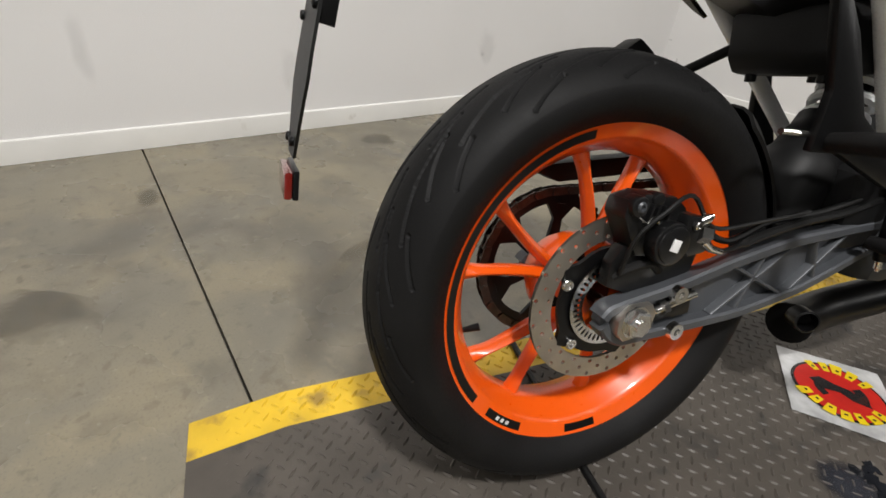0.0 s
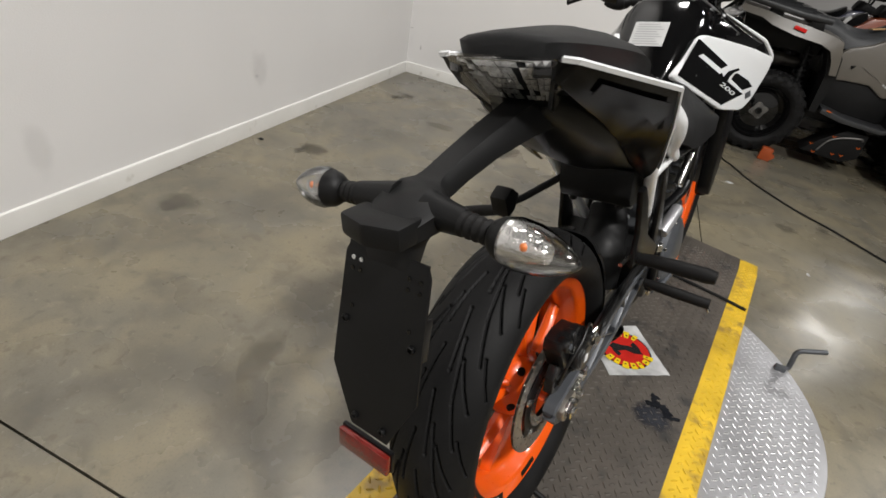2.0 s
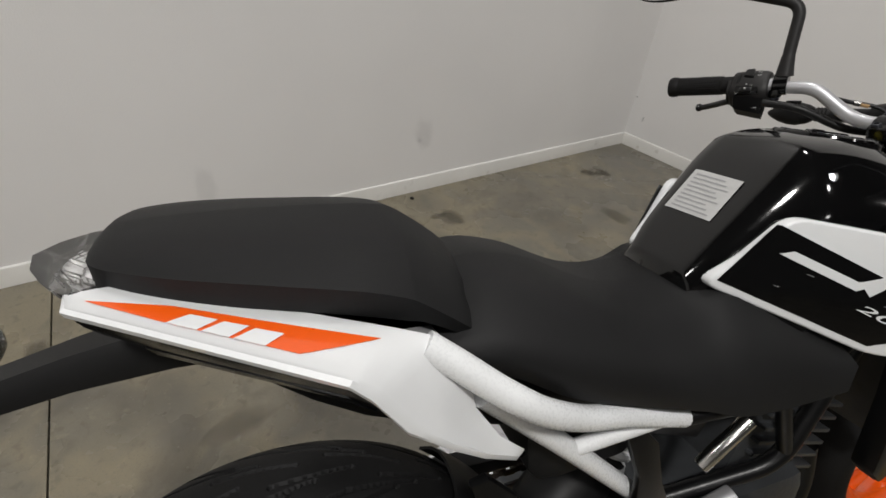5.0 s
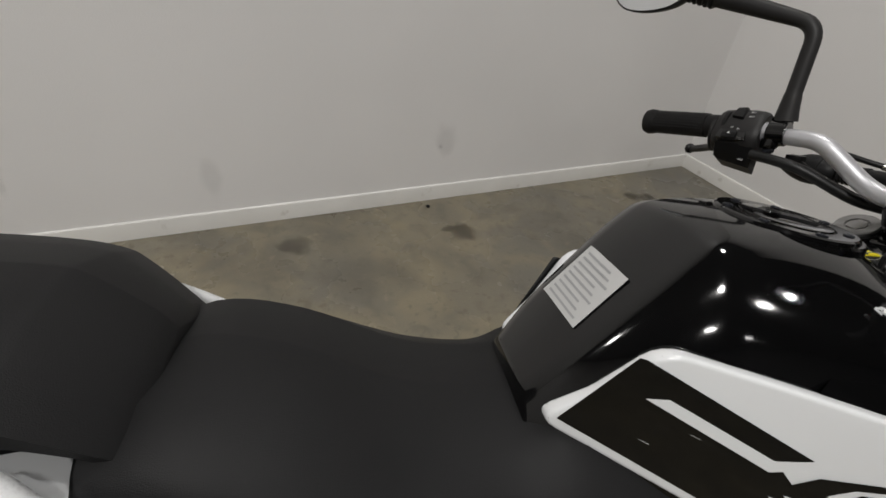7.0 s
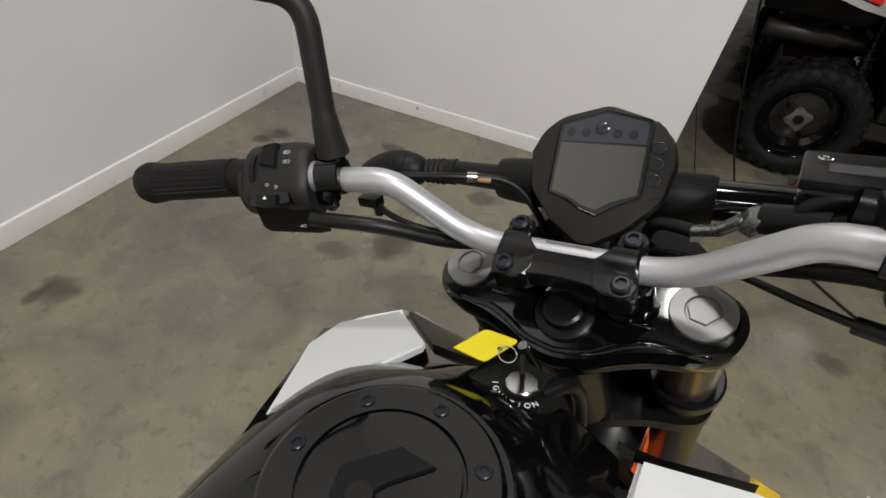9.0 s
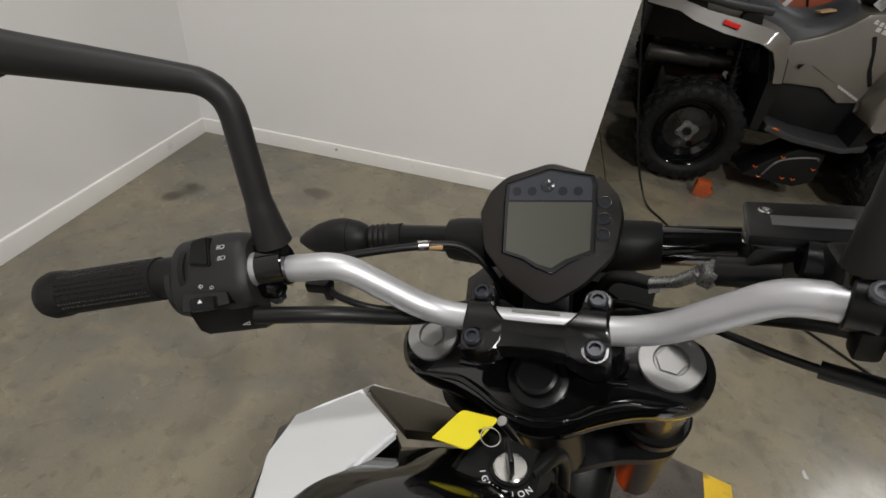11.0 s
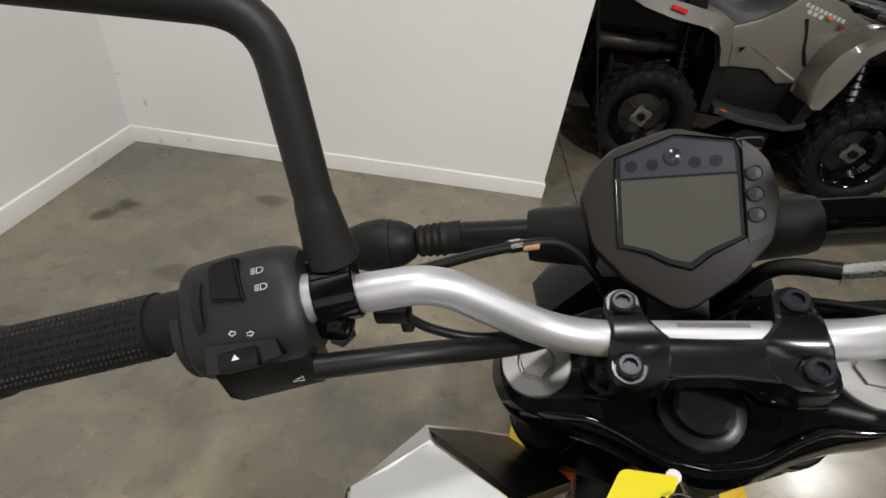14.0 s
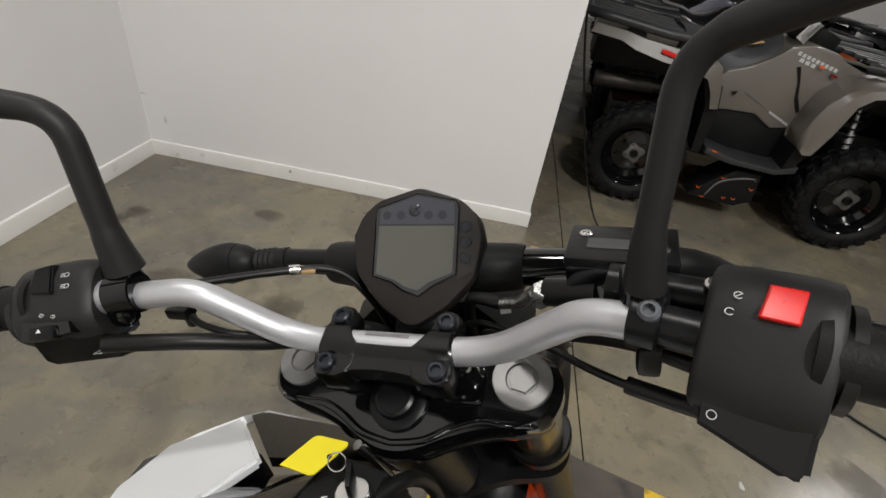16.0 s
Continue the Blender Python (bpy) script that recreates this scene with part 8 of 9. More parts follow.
def wiring():
    """Cables that run from the bars to the steering head."""
    runs = [
        ([(-0.19, 0.885, 0.985), (-0.14, 0.905, 0.975), (-0.09, 0.945, 0.945), (-0.04, 0.985, 0.93), (-0.02, 1.02, 0.88)], 0.0064),
        ([(-0.155, 0.929, 0.98), (-0.14, 0.925, 0.974), (-0.115, 0.93, 0.963), (-0.085, 0.955, 0.945), (-0.04, 0.99, 0.92), (-0.02, 1.02, 0.87)], 0.0028),
        ([(-0.15, 0.94, 1.002), (-0.11, 0.985, 0.985), (-0.07, 1.01, 0.972), (-0.045, 1.015, 0.94), (-0.03, 1.02, 0.89)], 0.0034),
        ([(0.215, 0.895, 0.968), (0.18, 0.91, 0.962), (0.15, 0.925, 0.96), (0.10, 0.965, 0.95), (0.05, 1.0, 0.93), (0.02, 1.02, 0.88)], 0.0026),
        ([(0.222, 0.892, 0.968), (0.20, 0.90, 0.965), (0.172, 0.914, 0.961), (0.166, 0.917, 0.9605)], 0.0052),
        ([(0.215, 0.905, 0.982), (0.19, 0.915, 0.985), (0.165, 0.93, 0.982), (0.12, 0.97, 0.95), (0.06, 1.01, 0.91)], 0.0050),
    ]
    for pts, r in runs:
        bm = bmesh.new()
        add_tube(bm, curve([V(*p) for p in pts], 7), r, 12)
        turned("control_cable", bm, M_CABLE, None, "black control cable")
    bm = bmesh.new()
    add_tube(bm, [V(-0.102, 0.992, 0.9825), V(-0.095, 0.997, 0.9805)], 0.0046, 12)
    turned("cable_ferrule", bm, M_CHROME, None)
    bm = bmesh.new()
    add_tube(bm, [V(-0.094, 0.9975, 0.980), V(-0.084, 1.003, 0.977)], 0.004, 12)
    turned("cable_marker", bm, M_BROWN, None)
    bm = bmesh.new()
    add_box(bm, V(-0.162, 0.929, 0.983), (0.020, 0.012, 0.009), None, 0.002)
    add_box(bm, V(-0.155, 0.929, 0.975), (0.007, 0.007, 0.010), None, 0.0015)
    turned("clutch_sensor", bm, M_SATIN, None)
    bm = bmesh.new()
    add_tube(bm, curve([V(0.02, 0.865, 0.89), V(0.03, 0.90, 0.87), V(0.03, 0.93, 0.80), V(0.03, 0.93, 0.7)], 6), 0.006, 10)
    part("loom", bm, M_CABLE, bike)
    bm = bmesh.new()
    add_tube(bm, curve([V(-0.01, 0.895, 0.895), V(0.0, 0.905, 0.86), V(0.01, 0.92, 0.79)], 6), 0.004, 10)
    part("loom", bm, M_CHROME, bike)


wiring()
front = wheel(FRONT, True)
bm = bmesh.new()
rings = []
for i in range(15):
    a = radians(150 - 110 * i / 14)
    rings.append([(0.06 * s, FRONT[1] + (0.312 - 0.03 * abs(s) ** 3) * math.cos(a), FRONT[2] + (0.312 - 0.03 * abs(s) ** 3) * math.sin(a)) for s in (-1, -0.6, 0, 0.6, 1)] + [(0.057 * s, FRONT[1] + (0.318 - 0.03 * abs(s) ** 3) * math.cos(a), FRONT[2] + (0.318 - 0.03 * abs(s) ** 3) * math.sin(a)) for s in (1, 0.6, 0, -0.6, -1)])
add_loft(bm, rings)
part("front_mudguard", bm, M_SATIN, bike, "black front mudguard")
bm = bmesh.new()
ring_with_holes(bm, FRONT, -0.07, -0.0655, 0.11, 0.15, 2, 22, 0.0035)
part("front_brake_disc", bm, M_DISC, bike, "drilled steel front brake disc", smooth=20)


# ---- quad bikes in the hall behind: own frame x ahead, y left, z up, origin under the rear axle ----
def knob_tyre(c, R, W):
    """A balloon tyre with rows of raised lugs."""
    verts, faces = [], []
    prof = [(-0.62, 0.62), (-0.86, 0.66), (-1.0, 0.76), (-0.98, 0.87), (-0.84, 0.935), (-0.5, 0.955), (0, 0.96), (0.5, 0.955), (0.84, 0.935), (0.98, 0.87), (1.0, 0.76), (0.86, 0.66), (0.62, 0.62)]
    n, m = 56, len(prof)
    for k in range(n):
        a = 2 * math.pi * k / n
        for w, r in prof:
            verts.append((c[0] + R * r * math.cos(a), c[1] + W / 2 * w, c[2] + R * r * math.sin(a)))
    for k in range(n):
        for j in range(m - 1):
            k2 = (k + 1) % n
            faces.append((k * m + j, k * m + j + 1, k2 * m + j + 1, k2 * m + j))

    def lug(a0, a1, w0, w1, r0, r1, skew):
        i = len(verts)
        for rr, sh in ((r0, 0.0), (r1, 0.16)):
            for a, w in ((a0, w0), (a1, w0), (a1, w1), (a0, w1)):
                am, wm = (a0 + a1) / 2, (w0 + w1) / 2
                aa, wv = a + (am - a) * sh, w + (wm - w) * sh
                aa += skew * (w - w0)
                drop = 1 - 0.055 * abs(wv) ** 3
                verts.append((c[0] + R * rr * drop * math.cos(aa), c[1] + W / 2 * wv, c[2] + R * rr * drop * math.sin(aa)))
        faces.extend([(i + 4, i + 5, i + 6, i + 7)] + [(i + q, i + (q + 1) % 4, i + 4 + (q + 1) % 4, i + 4 + q) for q in range(4)])
    rows_ = 22
    for k in range(rows_):
        a, d = 2 * math.pi * k / rows_, 2 * math.pi / rows_
        for s in (-1, 1):
            lug(a + 0.08 * d, a + 0.58 * d, 0.06 * s, 0.5 * s, 0.94, 1.0, 0.16 * s)
            lug(a + 0.5 * d, a + 1.02 * d, 0.56 * s, 0.97 * s, 0.915, 1.0, 0.1 * s)
            lug(a + 0.52 * d, a + 1.0 * d, 0.95 * s, 1.045 * s, 0.80, 0.93, 0.0)
    cut_v, cut_f = n * m, n * (m - 1)
    out = []
    for name, vs, fs in (("tyre", verts[:cut_v], faces[:cut_f]), ("tread_lugs", verts[cut_v:], [tuple(i - cut_v for i in f) for f in faces[cut_f:]])):
        me = bpy.data.meshes.new(name)
        me.from_pydata(vs, [], fs)
        me.materials.append(M_TYRE)
        for p in me.polygons:
            p.use_smooth = name == "tyre"
        out.append(me)
    return out


def quad_wheel(q, c, side):
    """side: -1 right, 1 left; the hub looks outwards."""
    o = (0, side, 0)
    R, W = c[2], 0.20
    bm = bmesh.new()
    add_lathe(bm, [(-0.09, 0.172), (-0.08, 0.166), (0.03, 0.158), (0.07, 0.166), (0.082, 0.176), (0.086, 0.172), (0.074, 0.160), (0.05, 0.15), (0.02, 0.146), (0.0, 0.118), (0.004, 0.08), (0.012, 0.05), (0.012, 0.0)], c, o, 40)
    w = part("wheel", bm, M_GLOSS, q, "black pressed-steel wheel", smooth=35)
    carcass, lugs = knob_tyre(c, R, W)
    ty, tr = new("tyre", carcass), new("tread", lugs)
    ty.parent = tr.parent = w
    tagged(ty, "black knobbly off-road tyre")
    tagged(tr, "raised rubber tread lugs", kind="stuff")
    bm = bmesh.new()
    outline = [((0.05 + 0.008 * math.cos(radians(4 * (a - 22)))) * math.cos(radians(a)), (0.05 + 0.008 * math.cos(radians(4 * (a - 22)))) * math.sin(radians(a))) for a in range(0, 360, 10)]
    ys = sorted((c[1] + side * 0.012, c[1] + side * 0.03))
    add_prism(bm, [(c[0] + x, c[2] + z) for x, z in outline], "y", ys[0], ys[1], 0.003)
    hub = part("hub", bm, M_HUB, w, "bare grey cast hub")
    bm = bmesh.new()
    add_lathe(bm, [(0.03, 0.0225), (0.046, 0.0215), (0.046, 0.014), (0.037, 0.013), (0.037, 0)], c, o, 20)
    part("hub_cap", bm, M_SATIN, hub)
    for k in range(4):
        a = radians(22 + 90 * k)
        hexnut(w, (c[0] + 0.049 * math.cos(a), c[1] + side * 0.014, c[2] + 0.049 * math.sin(a)), o, 0.0085, 0.016, M_CHROME, "wheel_nut")
    return w


def quad_bike(label, at, body, trim, seat_mat, badge=True):
    q = thing("quad_bike", label, "quad bike", at, "quad bikes in the hall")
    WB, TR = 1.113, 0.355
    for x in (0, WB):
        for s in (-1, 1):
            quad_wheel(q, (x, TR * s, 0.272), s)
    # body: central pod with the seat on it
    pod = [(0.272, 0.703), (0.314, 0.756), (0.42, 0.80), (0.502, 0.857), (0.556, 0.914), (0.652, 0.937), (0.772, 0.915), (0.818, 0.885), (0.934, 0.85), (0.95, 0.76), (0.80, 0.62), (0.737, 0.545), (0.63, 0.52), (0.529, 0.576), (0.376, 0.568), (0.325, 0.557)]
    bm = bmesh.new()
    def flare(p):
        return 0.235 + 0.03 * min(1, max(0, (0.9 - p[1]) / 0.3))
    add_prism(bm, pod, "y", lambda p: -flare(p), flare, 0.016)
    bd = part("body_pod", bm, body, q, "smooth moulded side bodywork", smooth=35)
    for s in (-1, 1):
        bm = bmesh.new()
        add_prism(bm, [(0.613, 0.83), (0.628, 0.835), (0.655, 0.775), (0.682, 0.70), (0.722, 0.632), (0.708, 0.622), (0.672, 0.685), (0.648, 0.765)], "y", lambda p: flare(p) * s - 0.005, lambda p: flare(p) * s + 0.005)
        part("vent_blade", bm, M_SATIN, bd, "slim black vent blade")
        bm = bmesh.new()
        add_prism(bm, [(0.37, 0.665), (0.40, 0.672), (0.385, 0.645)], "y", 0.27 * s - 0.002, 0.27 * s + 0.002)
        part("small_vent", bm, M_SATIN, bd)
        bm = bmesh.new()
        add_prism(bm, [(0.70, 0.86), (0.725, 0.852), (0.725, 0.842), (0.70, 0.849)], "y", 0.258 * s - 0.003, 0.258 * s + 0.003)
        part("amber_mark", bm, M_AMBER, bd, "small orange side marker")
        if badge:
            for x0, x1, z0, count in ((0.59, 0.80, 0.900, 9), (0.61, 0.70, 0.872, 3)):
                w_ = (x1 - x0) / count
                for k in range(count):
                    bm = bmesh.new()
                    xa = x0 + w_ * k
                    xb, za = xa + w_ * 0.68, z0 - (xa - x0) * 0.24
                    add_prism(bm, [(xa, za), (xb, za - 0.004), (xb - 0.003, za - 0.021), (xa - 0.003, za - 0.017)], "y", lambda p: flare(p) * s - 0.0015, lambda p: flare(p) * s + 0.0015)
                    part("badge_bar", bm, M_PAPER, bd, "plain pale badge bar")
            bm = bmesh.new()
            add_prism(bm, [(0.765, 0.832), (0.80, 0.824), (0.798, 0.81), (0.765, 0.818)], "y", 0.258 * s - 0.004, 0.258 * s + 0.004)
            part("badge_tip", bm, M_REFLECT, bd)
            for k in range(7):
                bm = bmesh.new()
                x0, z0 = 0.59 + 0.0165 * k, 0.608 - 0.0068 * k
                add_prism(bm, [(x0, z0), (x0 + 0.012, z0 - 0.005), (x0 + 0.012, z0 - 0.017), (x0, z0 - 0.012)], "y", 0.266 * s - 0.003, 0.266 * s + 0.003)
                part("mark_bar", bm, M_PAPER, bd)
        # crease along the panel
        bm = bmesh.new()
        add_tube(bm, [(0.44, 0.672, 0), (0.60, 0.60, 0)], 0.002, 8)
        for v in bm.verts:
            v.co = Vector((v.co.x, 0.2635 * s + v.co.z, v.co.y))
        part("panel_crease", bm, body, bd)
    # fenders: rings of (inner, crown, edge, underside) that follow the wheel arches
    for s in (-1, 1):
        edge = [(-0.42, 0.845), (-0.267, 0.831), (-0.19, 0.801), (-0.046, 0.771), (0.124, 0.755), (0.187, 0.73), (0.225, 0.67), (0.25, 0.599)]
        crown = [(-0.40, 0.885), (-0.255, 0.872), (-0.143, 0.85), (0.014, 0.835), (0.150, 0.815), (0.236, 0.79), (0.272, 0.69), (0.295, 0.60)]
        rings = []
        for (xa, za), (xb, zb) in zip(edge, crown):
            rings.append([V(xa, 0.452 * s, za), V(xb, 0.425 * s, zb), V(xb, 0.235 * s, zb + 0.012), V(xb, 0.23 * s, zb - 0.004), V(xa, 0.415 * s, za + 0.006)])
        bm = bmesh.new()
        add_loft(bm, rings)
        rf = part("rear_fender", bm, body, q, "moulded rear wheel arch", smooth=30)
        bm = bmesh.new()
        add_box(bm, (-0.03, 0.4475 * s, 0.812), (0.075, 0.012, 0.02), Matrix.Rotation(radians(10), 3, "Y"), 0.003)
        part("side_reflector", bm, M_RED, rf, "red side reflector")
        bm = bmesh.new()
        liner = [(-0.42, 0.83), (-0.19, 0.795), (0.124, 0.748), (0.18, 0.725), (0.24, 0.60), (0.27, 0.36), (0.31, 0.36), (0.31, 0.58), (0.28, 0.70), (0.22, 0.77), (-0.2, 0.83), (-0.42, 0.86)]
        ys = sorted((0.21 * s, 0.405 * s))
        add_prism(bm, liner, "y", ys[0], ys[1])
        part("arch_liner", bm, M_MATTE, rf, "black plastic wheel-arch liner")
        edge = [(0.748, 0.478), (0.785, 0.483), (0.821, 0.589), (0.839, 0.673), (0.851, 0.74), (0.899, 0.787), (0.955, 0.80), (1.133, 0.79), (1.30, 0.755), (1.40, 0.70)]
        crown = [(0.725, 0.50), (0.712, 0.56), (0.728, 0.65), (0.75, 0.72), (0.80, 0.785), (0.858, 0.828), (0.93, 0.846), (1.12, 0.832), (1.31, 0.795), (1.42, 0.73)]
        rings = []
        for (xa, za), (xb, zb) in zip(edge, crown):
            rings.append([V(xa, 0.472 * s, za), V((xa + xb * 2) / 3, 0.458 * s, (za + zb * 2) / 3), V(xb, 0.43 * s, zb), V(xb, 0.25 * s, zb + 0.01), V(xb, 0.245 * s, zb - 0.006), V(xa, 0.43 * s, za + 0.004)])
        bm = bmesh.new()
        add_loft(bm, rings)
        part("front_fender", bm, body, q, "moulded front wheel arch", smooth=30)
        bm = bmesh.new()
        add_prism(bm, [(0.76, 0.36), (0.80, 0.48), (0.86, 0.70), (0.96, 0.77), (1.3, 0.74), (1.3, 0.77), (0.95, 0.80), (0.80, 0.74), (0.73, 0.50), (0.72, 0.36)], "y", *sorted((0.22 * s, 0.42 * s)))
        part("arch_liner", bm, M_MATTE, q, "black plastic wheel-arch liner")
        # footwell and running board
        bm = bmesh.new()
        add_prism(bm, [(0.30, 0.36), (0.30, 0.56), (0.40, 0.575), (0.53, 0.58), (0.63, 0.525), (0.74, 0.55), (0.76, 0.36)], "y", *sorted((0.16 * s, 0.245 * s)), 0.01)
        part("footwell", bm, M_MATTE, q, "black plastic footwell")
        bm = bmesh.new()
        add_prism(bm, [(0.33, 0.40), (0.37, 0.395), (0.49, 0.372), (0.70, 0.362), (0.79, 0.40), (0.79, 0.365), (0.70, 0.335), (0.47, 0.342), (0.33, 0.37)], "y", *sorted((0.2 * s, 0.43 * s)), 0.006)
        rb = part("running_board", bm, M_GREYPLASTIC, q, "grey plastic running board")
        bm = bmesh.new()
        add_box(bm, (0.375, 0.432 * s, 0.392), (0.03, 0.004, 0.007), Matrix.Rotation(radians(8), 3, "Y"), 0.001)
        part("amber_mark", bm, M_AMBER, rb)
        # suspension arms and shock
        for x, z in ((WB - 0.05, 0.25), (WB + 0.07, 0.25), (WB + 0.02, 0.38), (-0.04, 0.28), (0.08, 0.28)):
            bm = bmesh.new()
            add_tube(bm, [(x, 0.1 * s, z + 0.06), (x + 0.01, 0.33 * s, z)], 0.014, 10)
            part("suspension_arm", bm, M_SATIN, q)
        for x in (0.98, 0.10):
            bm = bmesh.new()
            a, b = V(x + 0.045, 0.30 * s, 0.40), V(x, 0.24 * s, 0.72)
            pts = []
            for k in range(64):
                t = k / 63
                o = a.lerp(b, 0.1 + 0.8 * t)
                pts.append(o + V(math.cos(t * 44) * 0.03, math.sin(t * 44) * 0.03, 0))
            add_tube(bm, pts, 0.005, 6)
            sp = part("shock_spring", bm, M_MATTE, q, "black shock absorber spring")
            bm = bmesh.new()
            add_cyl(bm, a, a.lerp(b, 0.55), 0.02)
            add_cyl(bm, a.lerp(b, 0.5), b, 0.012)
            part("damper", bm, M_BAR if x > 0.5 else M_SATIN, sp)
        # racks: moulded tray with rails
        bm = bmesh.new()
        add_tube(bm, rounded([(0.12, 0.40 * s, 0.885), (-0.05, 0.43 * s, 0.89), (-0.38, 0.43 * s, 0.925), (-0.45, 0.36 * s, 0.925), (-0.45, 0.001, 0.925)], 0.05), 0.022, 12)
        part("rack_rail", bm, M_GREYPLASTIC, q, "dark grey moulded rear rack rail")
        bm = bmesh.new()
        add_tube(bm, rounded([(0.86, 0.34 * s, 0.895), (0.98, 0.42 * s, 0.90), (1.28, 0.42 * s, 0.885), (1.40, 0.34 * s, 0.875), (1.42, 0.001, 0.875)], 0.05), 0.02, 12)
        part("rack_rail", bm, M_GREYPLASTIC, q, "dark grey moulded front rack rail")
        for x, z in ((0.05, 0.86), (-0.2, 0.885), (1.0, 0.865), (1.24, 0.85)):
            bm = bmesh.new()
            add_prism(bm, [(x - 0.05, z - 0.03), (x + 0.05, z - 0.035), (x + 0.03, z + 0.03), (x - 0.03, z + 0.035)], "y", *sorted((0.36 * s, 0.42 * s)), 0.006)
            part("rack_foot", bm, M_MATTE, q)
        # lamps at the nose
        bm = bmesh.new()
        add_box(bm, (1.43, 0.22 * s, 0.72), (0.05, 0.14, 0.09), Matrix.Rotation(radians(-25), 3, "Y"), 0.012)
        part("headlamp", bm, M_MIRRORBOWL, q, "clear headlamp")
        # grip and bar end
        bm = bmesh.new()
        add_tube(bm, rounded([(0.72, 0.03 * s, 0.98), (0.72, 0.12 * s, 1.06), (0.62, 0.32 * s, 1.06)], 0.04), 0.011, 12)
        hb = part("handlebar", bm, M_SATIN, q, "black handlebar")
        bm = bmesh.new()
        add_cyl(bm, (0.667, 0.225 * s, 1.06), (0.605, 0.35 * s, 1.06), 0.017, bevel=0.004)
        part("grip", bm, M_GRIP, hb)
    for k in range(5):
        bm = bmesh.new()
        add_box(bm, (-0.19, -0.26 + 0.13 * k, 0.90), (0.50, 0.05, 0.022), Matrix.Rotation(radians(5), 3, "Y"), 0.006)
        part("rack_slat", bm, M_GREYPLASTIC, q)
        bm = bmesh.new()
        add_box(bm, (1.16, -0.26 + 0.13 * k, 0.885), (0.46, 0.045, 0.02), Matrix.Rotation(radians(4), 3, "Y"), 0.006)
        part("rack_slat", bm, M_GREYPLASTIC, q)
    # seat
    T = [
        (0.06, [(0.001, 0.905), (0.12, 0.90), (0.185, 0.885), (0.20, 0.86), (0.19, 0.82), (0.001, 0.80)]),
        (0.20, [(0.001, 0.895), (0.13, 0.885), (0.19, 0.868), (0.205, 0.835), (0.20, 0.78), (0.001, 0.76)]),
        (0.31, [(0.001, 0.868), (0.12, 0.858), (0.185, 0.838), (0.21, 0.80), (0.215, 0.745), (0.001, 0.73)]),
        (0.42, [(0.001, 0.882), (0.10, 0.872), (0.17, 0.85), (0.205, 0.82), (0.215, 0.785), (0.001, 0.76)]),
        (0.51, [(0.001, 0.935), (0.08, 0.925), (0.14, 0.90), (0.19, 0.875), (0.21, 0.84), (0.001, 0.80)]),
        (0.545, [(0.001, 0.95), (0.07, 0.94), (0.12, 0.915), (0.17, 0.89), (0.19, 0.86), (0.001, 0.83)]),
    ]
    bm = bmesh.new()
    add_loft(bm, [[V(p.y, p.x, p.z) for p in r] for r in rows(T, 4)])
    part("seat", bm, seat_mat, q, "dark grey vinyl saddle", smooth=60)
    bm = bmesh.new()
    add_box(bm, (0.70, 0, 0.955), (0.20, 0.22, 0.10), Matrix.Rotation(radians(18), 3, "Y"), 0.03)
    part("dash_pod", bm, M_MATTE, q, "black instrument pod")
    bm = bmesh.new()
    add_box(bm, (0.55, 0, 0.42), (0.55, 0.34, 0.30), None, 0.03)
    add_box(bm, (0.0, 0, 0.36), (0.36, 0.26, 0.22), None, 0.03)
    add_box(bm, (1.1, 0, 0.40), (0.40, 0.26, 0.30), None, 0.03)
    part("chassis", bm, M_SATIN, q, "black frame, engine and gear housing")
    bm = bmesh.new()
    add_box(bm, (0.50, 0, 0.70), (0.62, 0.40, 0.26), None, 0.03)
    add_box(bm, (-0.1, 0, 0.74), (0.55, 0.44, 0.16), None, 0.03)
    add_box(bm, (1.15, 0, 0.74), (0.42, 0.42, 0.14), None, 0.03)
    part("inner_body", bm, M_MATTE, q, "black inner bodywork")
    bm = bmesh.new()
    add_prism(bm, [(1.36, 0.45), (1.50, 0.50), (1.50, 0.66), (1.44, 0.78), (1.32, 0.80)], "y", -0.26, 0.26, 0.02)
    part("bumper", bm, M_MATTE, q, "black front bumper guard")
    bm = bmesh.new()
    add_cyl(bm, (-0.32, -0.20, 0.585), (-0.02, -0.20, 0.60), 0.045, n=24, bevel=0.01)
    add_cyl(bm, (-0.02, -0.20, 0.60), (0.10, -0.19, 0.60), 0.034, n=20, bevel=0.006)
    mf = part("muffler", bm, M_MUFFLER, q, "grey steel exhaust muffler")
    bm = bmesh.new()
    add_lathe(bm, [(0, 0.0455), (0.012, 0.0465), (0.024, 0.0455)], (-0.03, -0.20, 0.60), (1, 0, 0.05), 24)
    part("muffler_band", bm, M_MUFFLER, mf)
    # belly guard with its silver lip and small orange clips
    bm = bmesh.new()
    add_prism(bm, [(0.36, 0.10), (0.44, 0.20), (0.55, 0.30), (0.68, 0.30), (0.70, 0.14), (0.62, 0.09)], "y", -0.37, -0.16, 0.012)
    bg = part("belly_guard", bm, M_MATTE, q, "black plastic belly guard")
    bm = bmesh.new()
    add_tube(bm, curve([(0.452, -0.375, 0.125), (0.487, -0.375, 0.209), (0.561, -0.375, 0.251), (0.645, -0.372, 0.270), (0.665, -0.368, 0.258)], 5), 0.006, 8)
    part("guard_lip", bm, M_HUB, bg, "silver guard lip")
    rnd = random.Random(3)
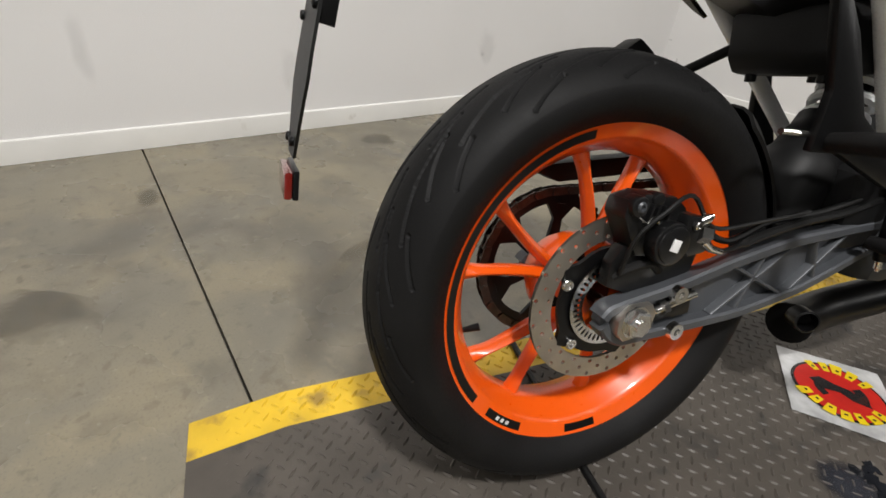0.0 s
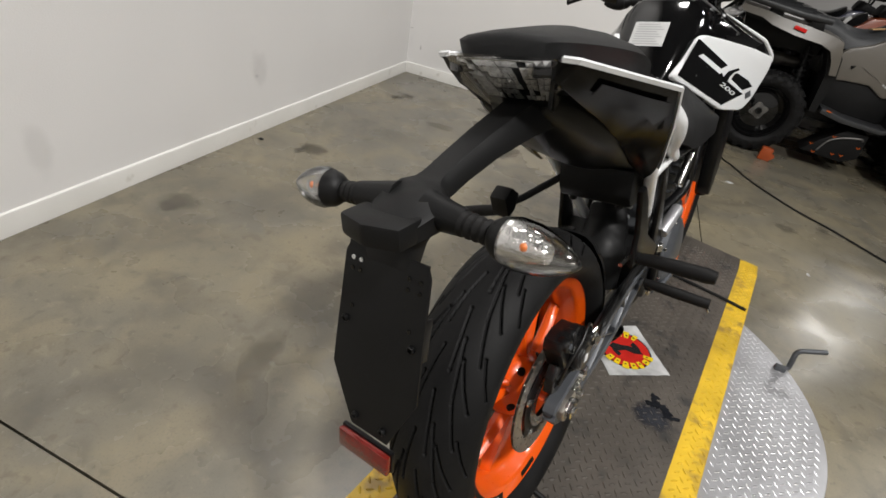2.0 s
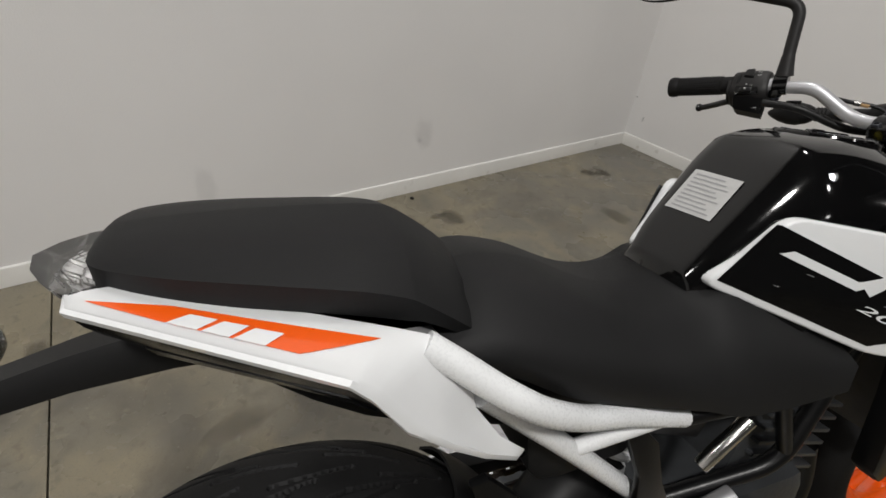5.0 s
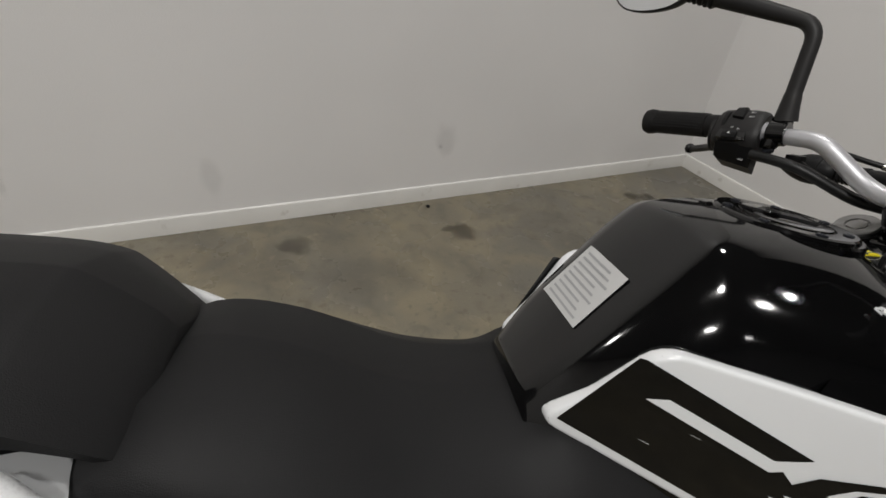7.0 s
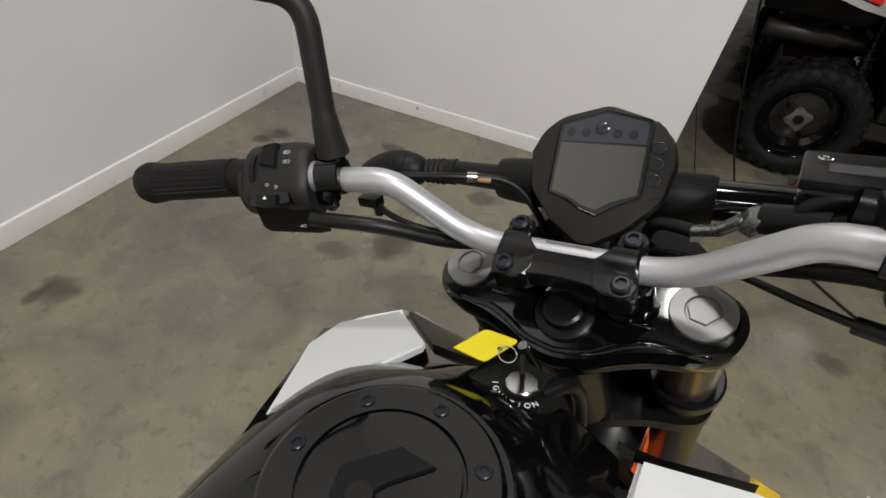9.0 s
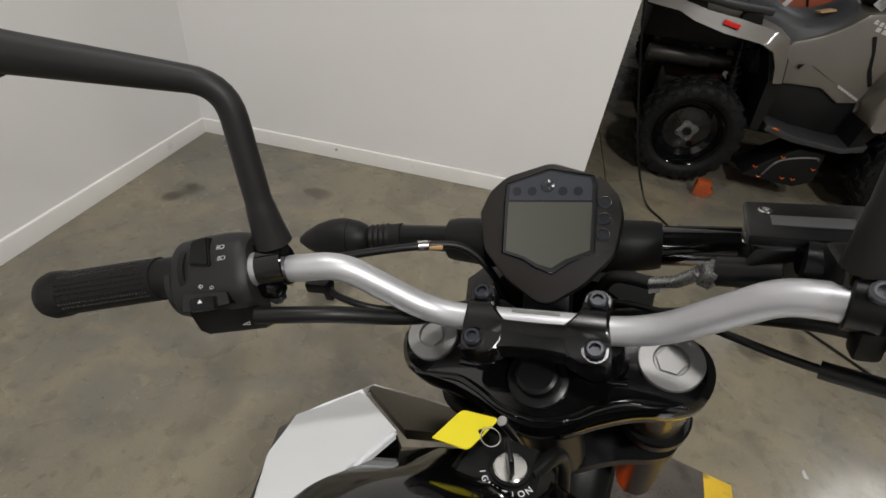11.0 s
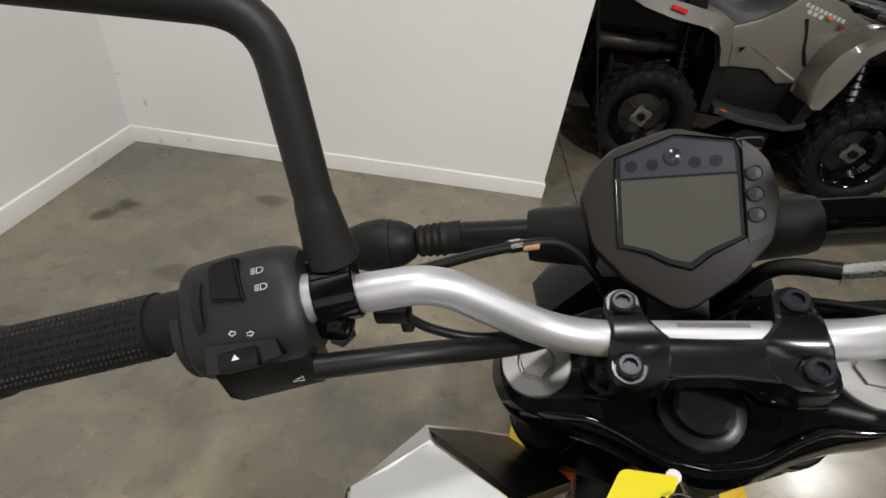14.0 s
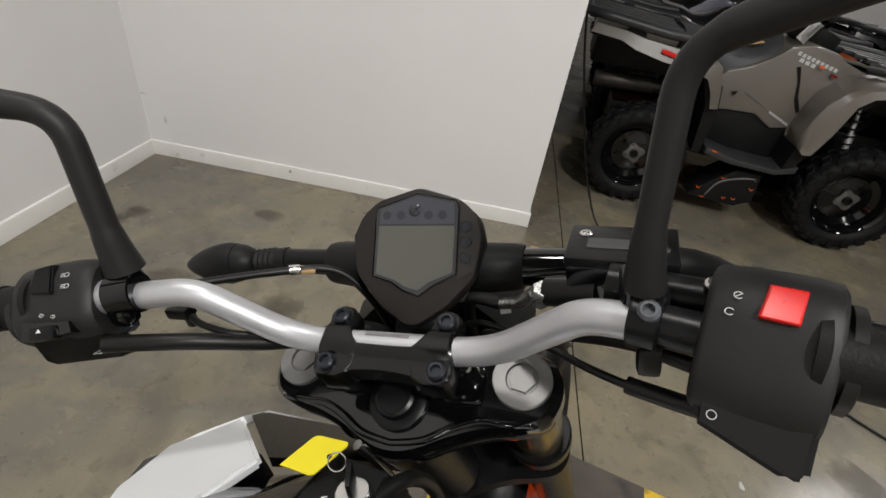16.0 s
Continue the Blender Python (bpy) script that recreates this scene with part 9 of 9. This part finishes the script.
    for x, z in ((0.50, 0.24), (0.40, 0.16), (0.66, 0.21), (0.55, 0.13), (0.60, 0.135), (0.44, 0.11)):
        bm = bmesh.new()
        add_tube(bm, [(x - 0.011, -0.378, z + 0.006), (x, -0.379, z - 0.004), (x + 0.011, -0.378, z + 0.006)], 0.0022, 6)
        part("orange_clip", bm, M_AMBER, bg, "small orange clip")
    return q


def quad_place(x, y, heading):
    return pose(x, y, 0, 0, 0, heading)


M_MUFFLER = shader("sooty_steel", (0.05, 0.045, 0.04), 0.4, metal=0.5, vary=0.25, scale=18)
M_HUB = shader("dull_cast_metal", (0.15, 0.147, 0.14), 0.42, metal=0.6, vary=0.2, scale=20)
M_GREYPLASTIC = shader("grey_plastic", (0.03, 0.031, 0.033), 0.42, vary=0.1, scale=14, bump=0.0002, bump_scale=600)
M_QORANGE = shader("quad_orange", (0.32, 0.055, 0.008), 0.3, vary=0.05, coat=0.4)
M_QBLUE = shader("quad_blue", (0.012, 0.014, 0.06), 0.3, vary=0.1, coat=0.4)
M_QBLACK = shader("quad_black", (0.012, 0.012, 0.013), 0.2, vary=0.1, coat=0.4)
HEAD = -5.8
QUAD = V(2.518, 0.538, 0) + V(-math.sin(radians(HEAD)), math.cos(radians(HEAD)), 0) * 0.40
quad_bike("tan quad bike with black racks and knobbly tyres", quad_place(QUAD.x, QUAD.y, HEAD), M_TAN, M_MATTE, M_DARKSEAT)
quad_bike("orange and black quad bike parked behind the tan one", quad_place(2.72, 2.15, HEAD + 1), M_QORANGE, M_QBLUE, M_QBLACK, badge=False)
quad_bike("dark blue quad bike parked at the back", quad_place(2.9, 3.4, HEAD - 1), M_QBLUE, M_MATTE, M_QBLACK, badge=False)
quad_bike("gloss black quad bike in the next row", quad_place(4.75, 1.55, HEAD + 3), M_QBLACK, M_MATTE, M_QBLACK, badge=False)
quad_bike("gloss black quad bike in the next row", quad_place(4.95, 3.0, HEAD), M_QBLACK, M_MATTE, M_QBLACK, badge=False)
quad_bike("dark blue quad bike in the next row", quad_place(4.6, 0.05, HEAD + 2), M_QBLUE, M_MATTE, M_QBLACK, badge=False)

# small things on and by the tan quad bike
QM = quad_place(QUAD.x, QUAD.y, HEAD)


def loose(name, bm, material, label, category):
    return tagged(part(name, placed(bm, QM), material), label, category)


loose("note_card", shape(add_box, (0.415, -0.12, 0.889), (0.07, 0.05, 0.008), Matrix.Rotation(radians(-14), 3, "Y") @ Matrix.Rotation(0.3, 3, "Z"), 0.001), M_BROWN, "buff card lying on the quad bike's saddle", "card")
loose("paper_tag", shape(add_box, (0.23, -0.15, 0.905), (0.022, 0.004, 0.045), Matrix.Rotation(0.5, 3, "Y"), 0.001), M_PAPER, "small white paper tag on the quad bike", "tag")
tag = thing("price_tag", "white hang tag tied to the quad bike's bar", "tag", QM)
bm = bmesh.new()
add_box(bm, (0.60, -0.20, 0.985), (0.05, 0.003, 0.10), Matrix.Rotation(radians(25), 3, "Y"), 0.001)
part("card", bm, M_PAPER, tag)
for k in range(2):
    bm = bmesh.new()
    add_box(bm, V(0.60, -0.2025, 0.99) + V(0.012 * (1 - 2 * k), 0, -0.004 * k), (0.012, 0.002, 0.06), Matrix.Rotation(radians(25), 3, "Y"))
    part("print_bar", bm, M_PRINT, tag)
bm = bmesh.new()
add_box(bm, (0, 0, 0.045), (0.075, 0.055, 0.09), None, 0.012)
add_box(bm, (0.028, 0.0, 0.030), (0.05, 0.045, 0.06), Matrix.Rotation(radians(35), 3, "Y"), 0.01)
tagged(part("wheel_chock", placed(bm, pose(2.66, 0.385, 0, 0, 0, -10)), M_QORANGE), "orange wheel chock on the floor against the tyre", "wheel chock")
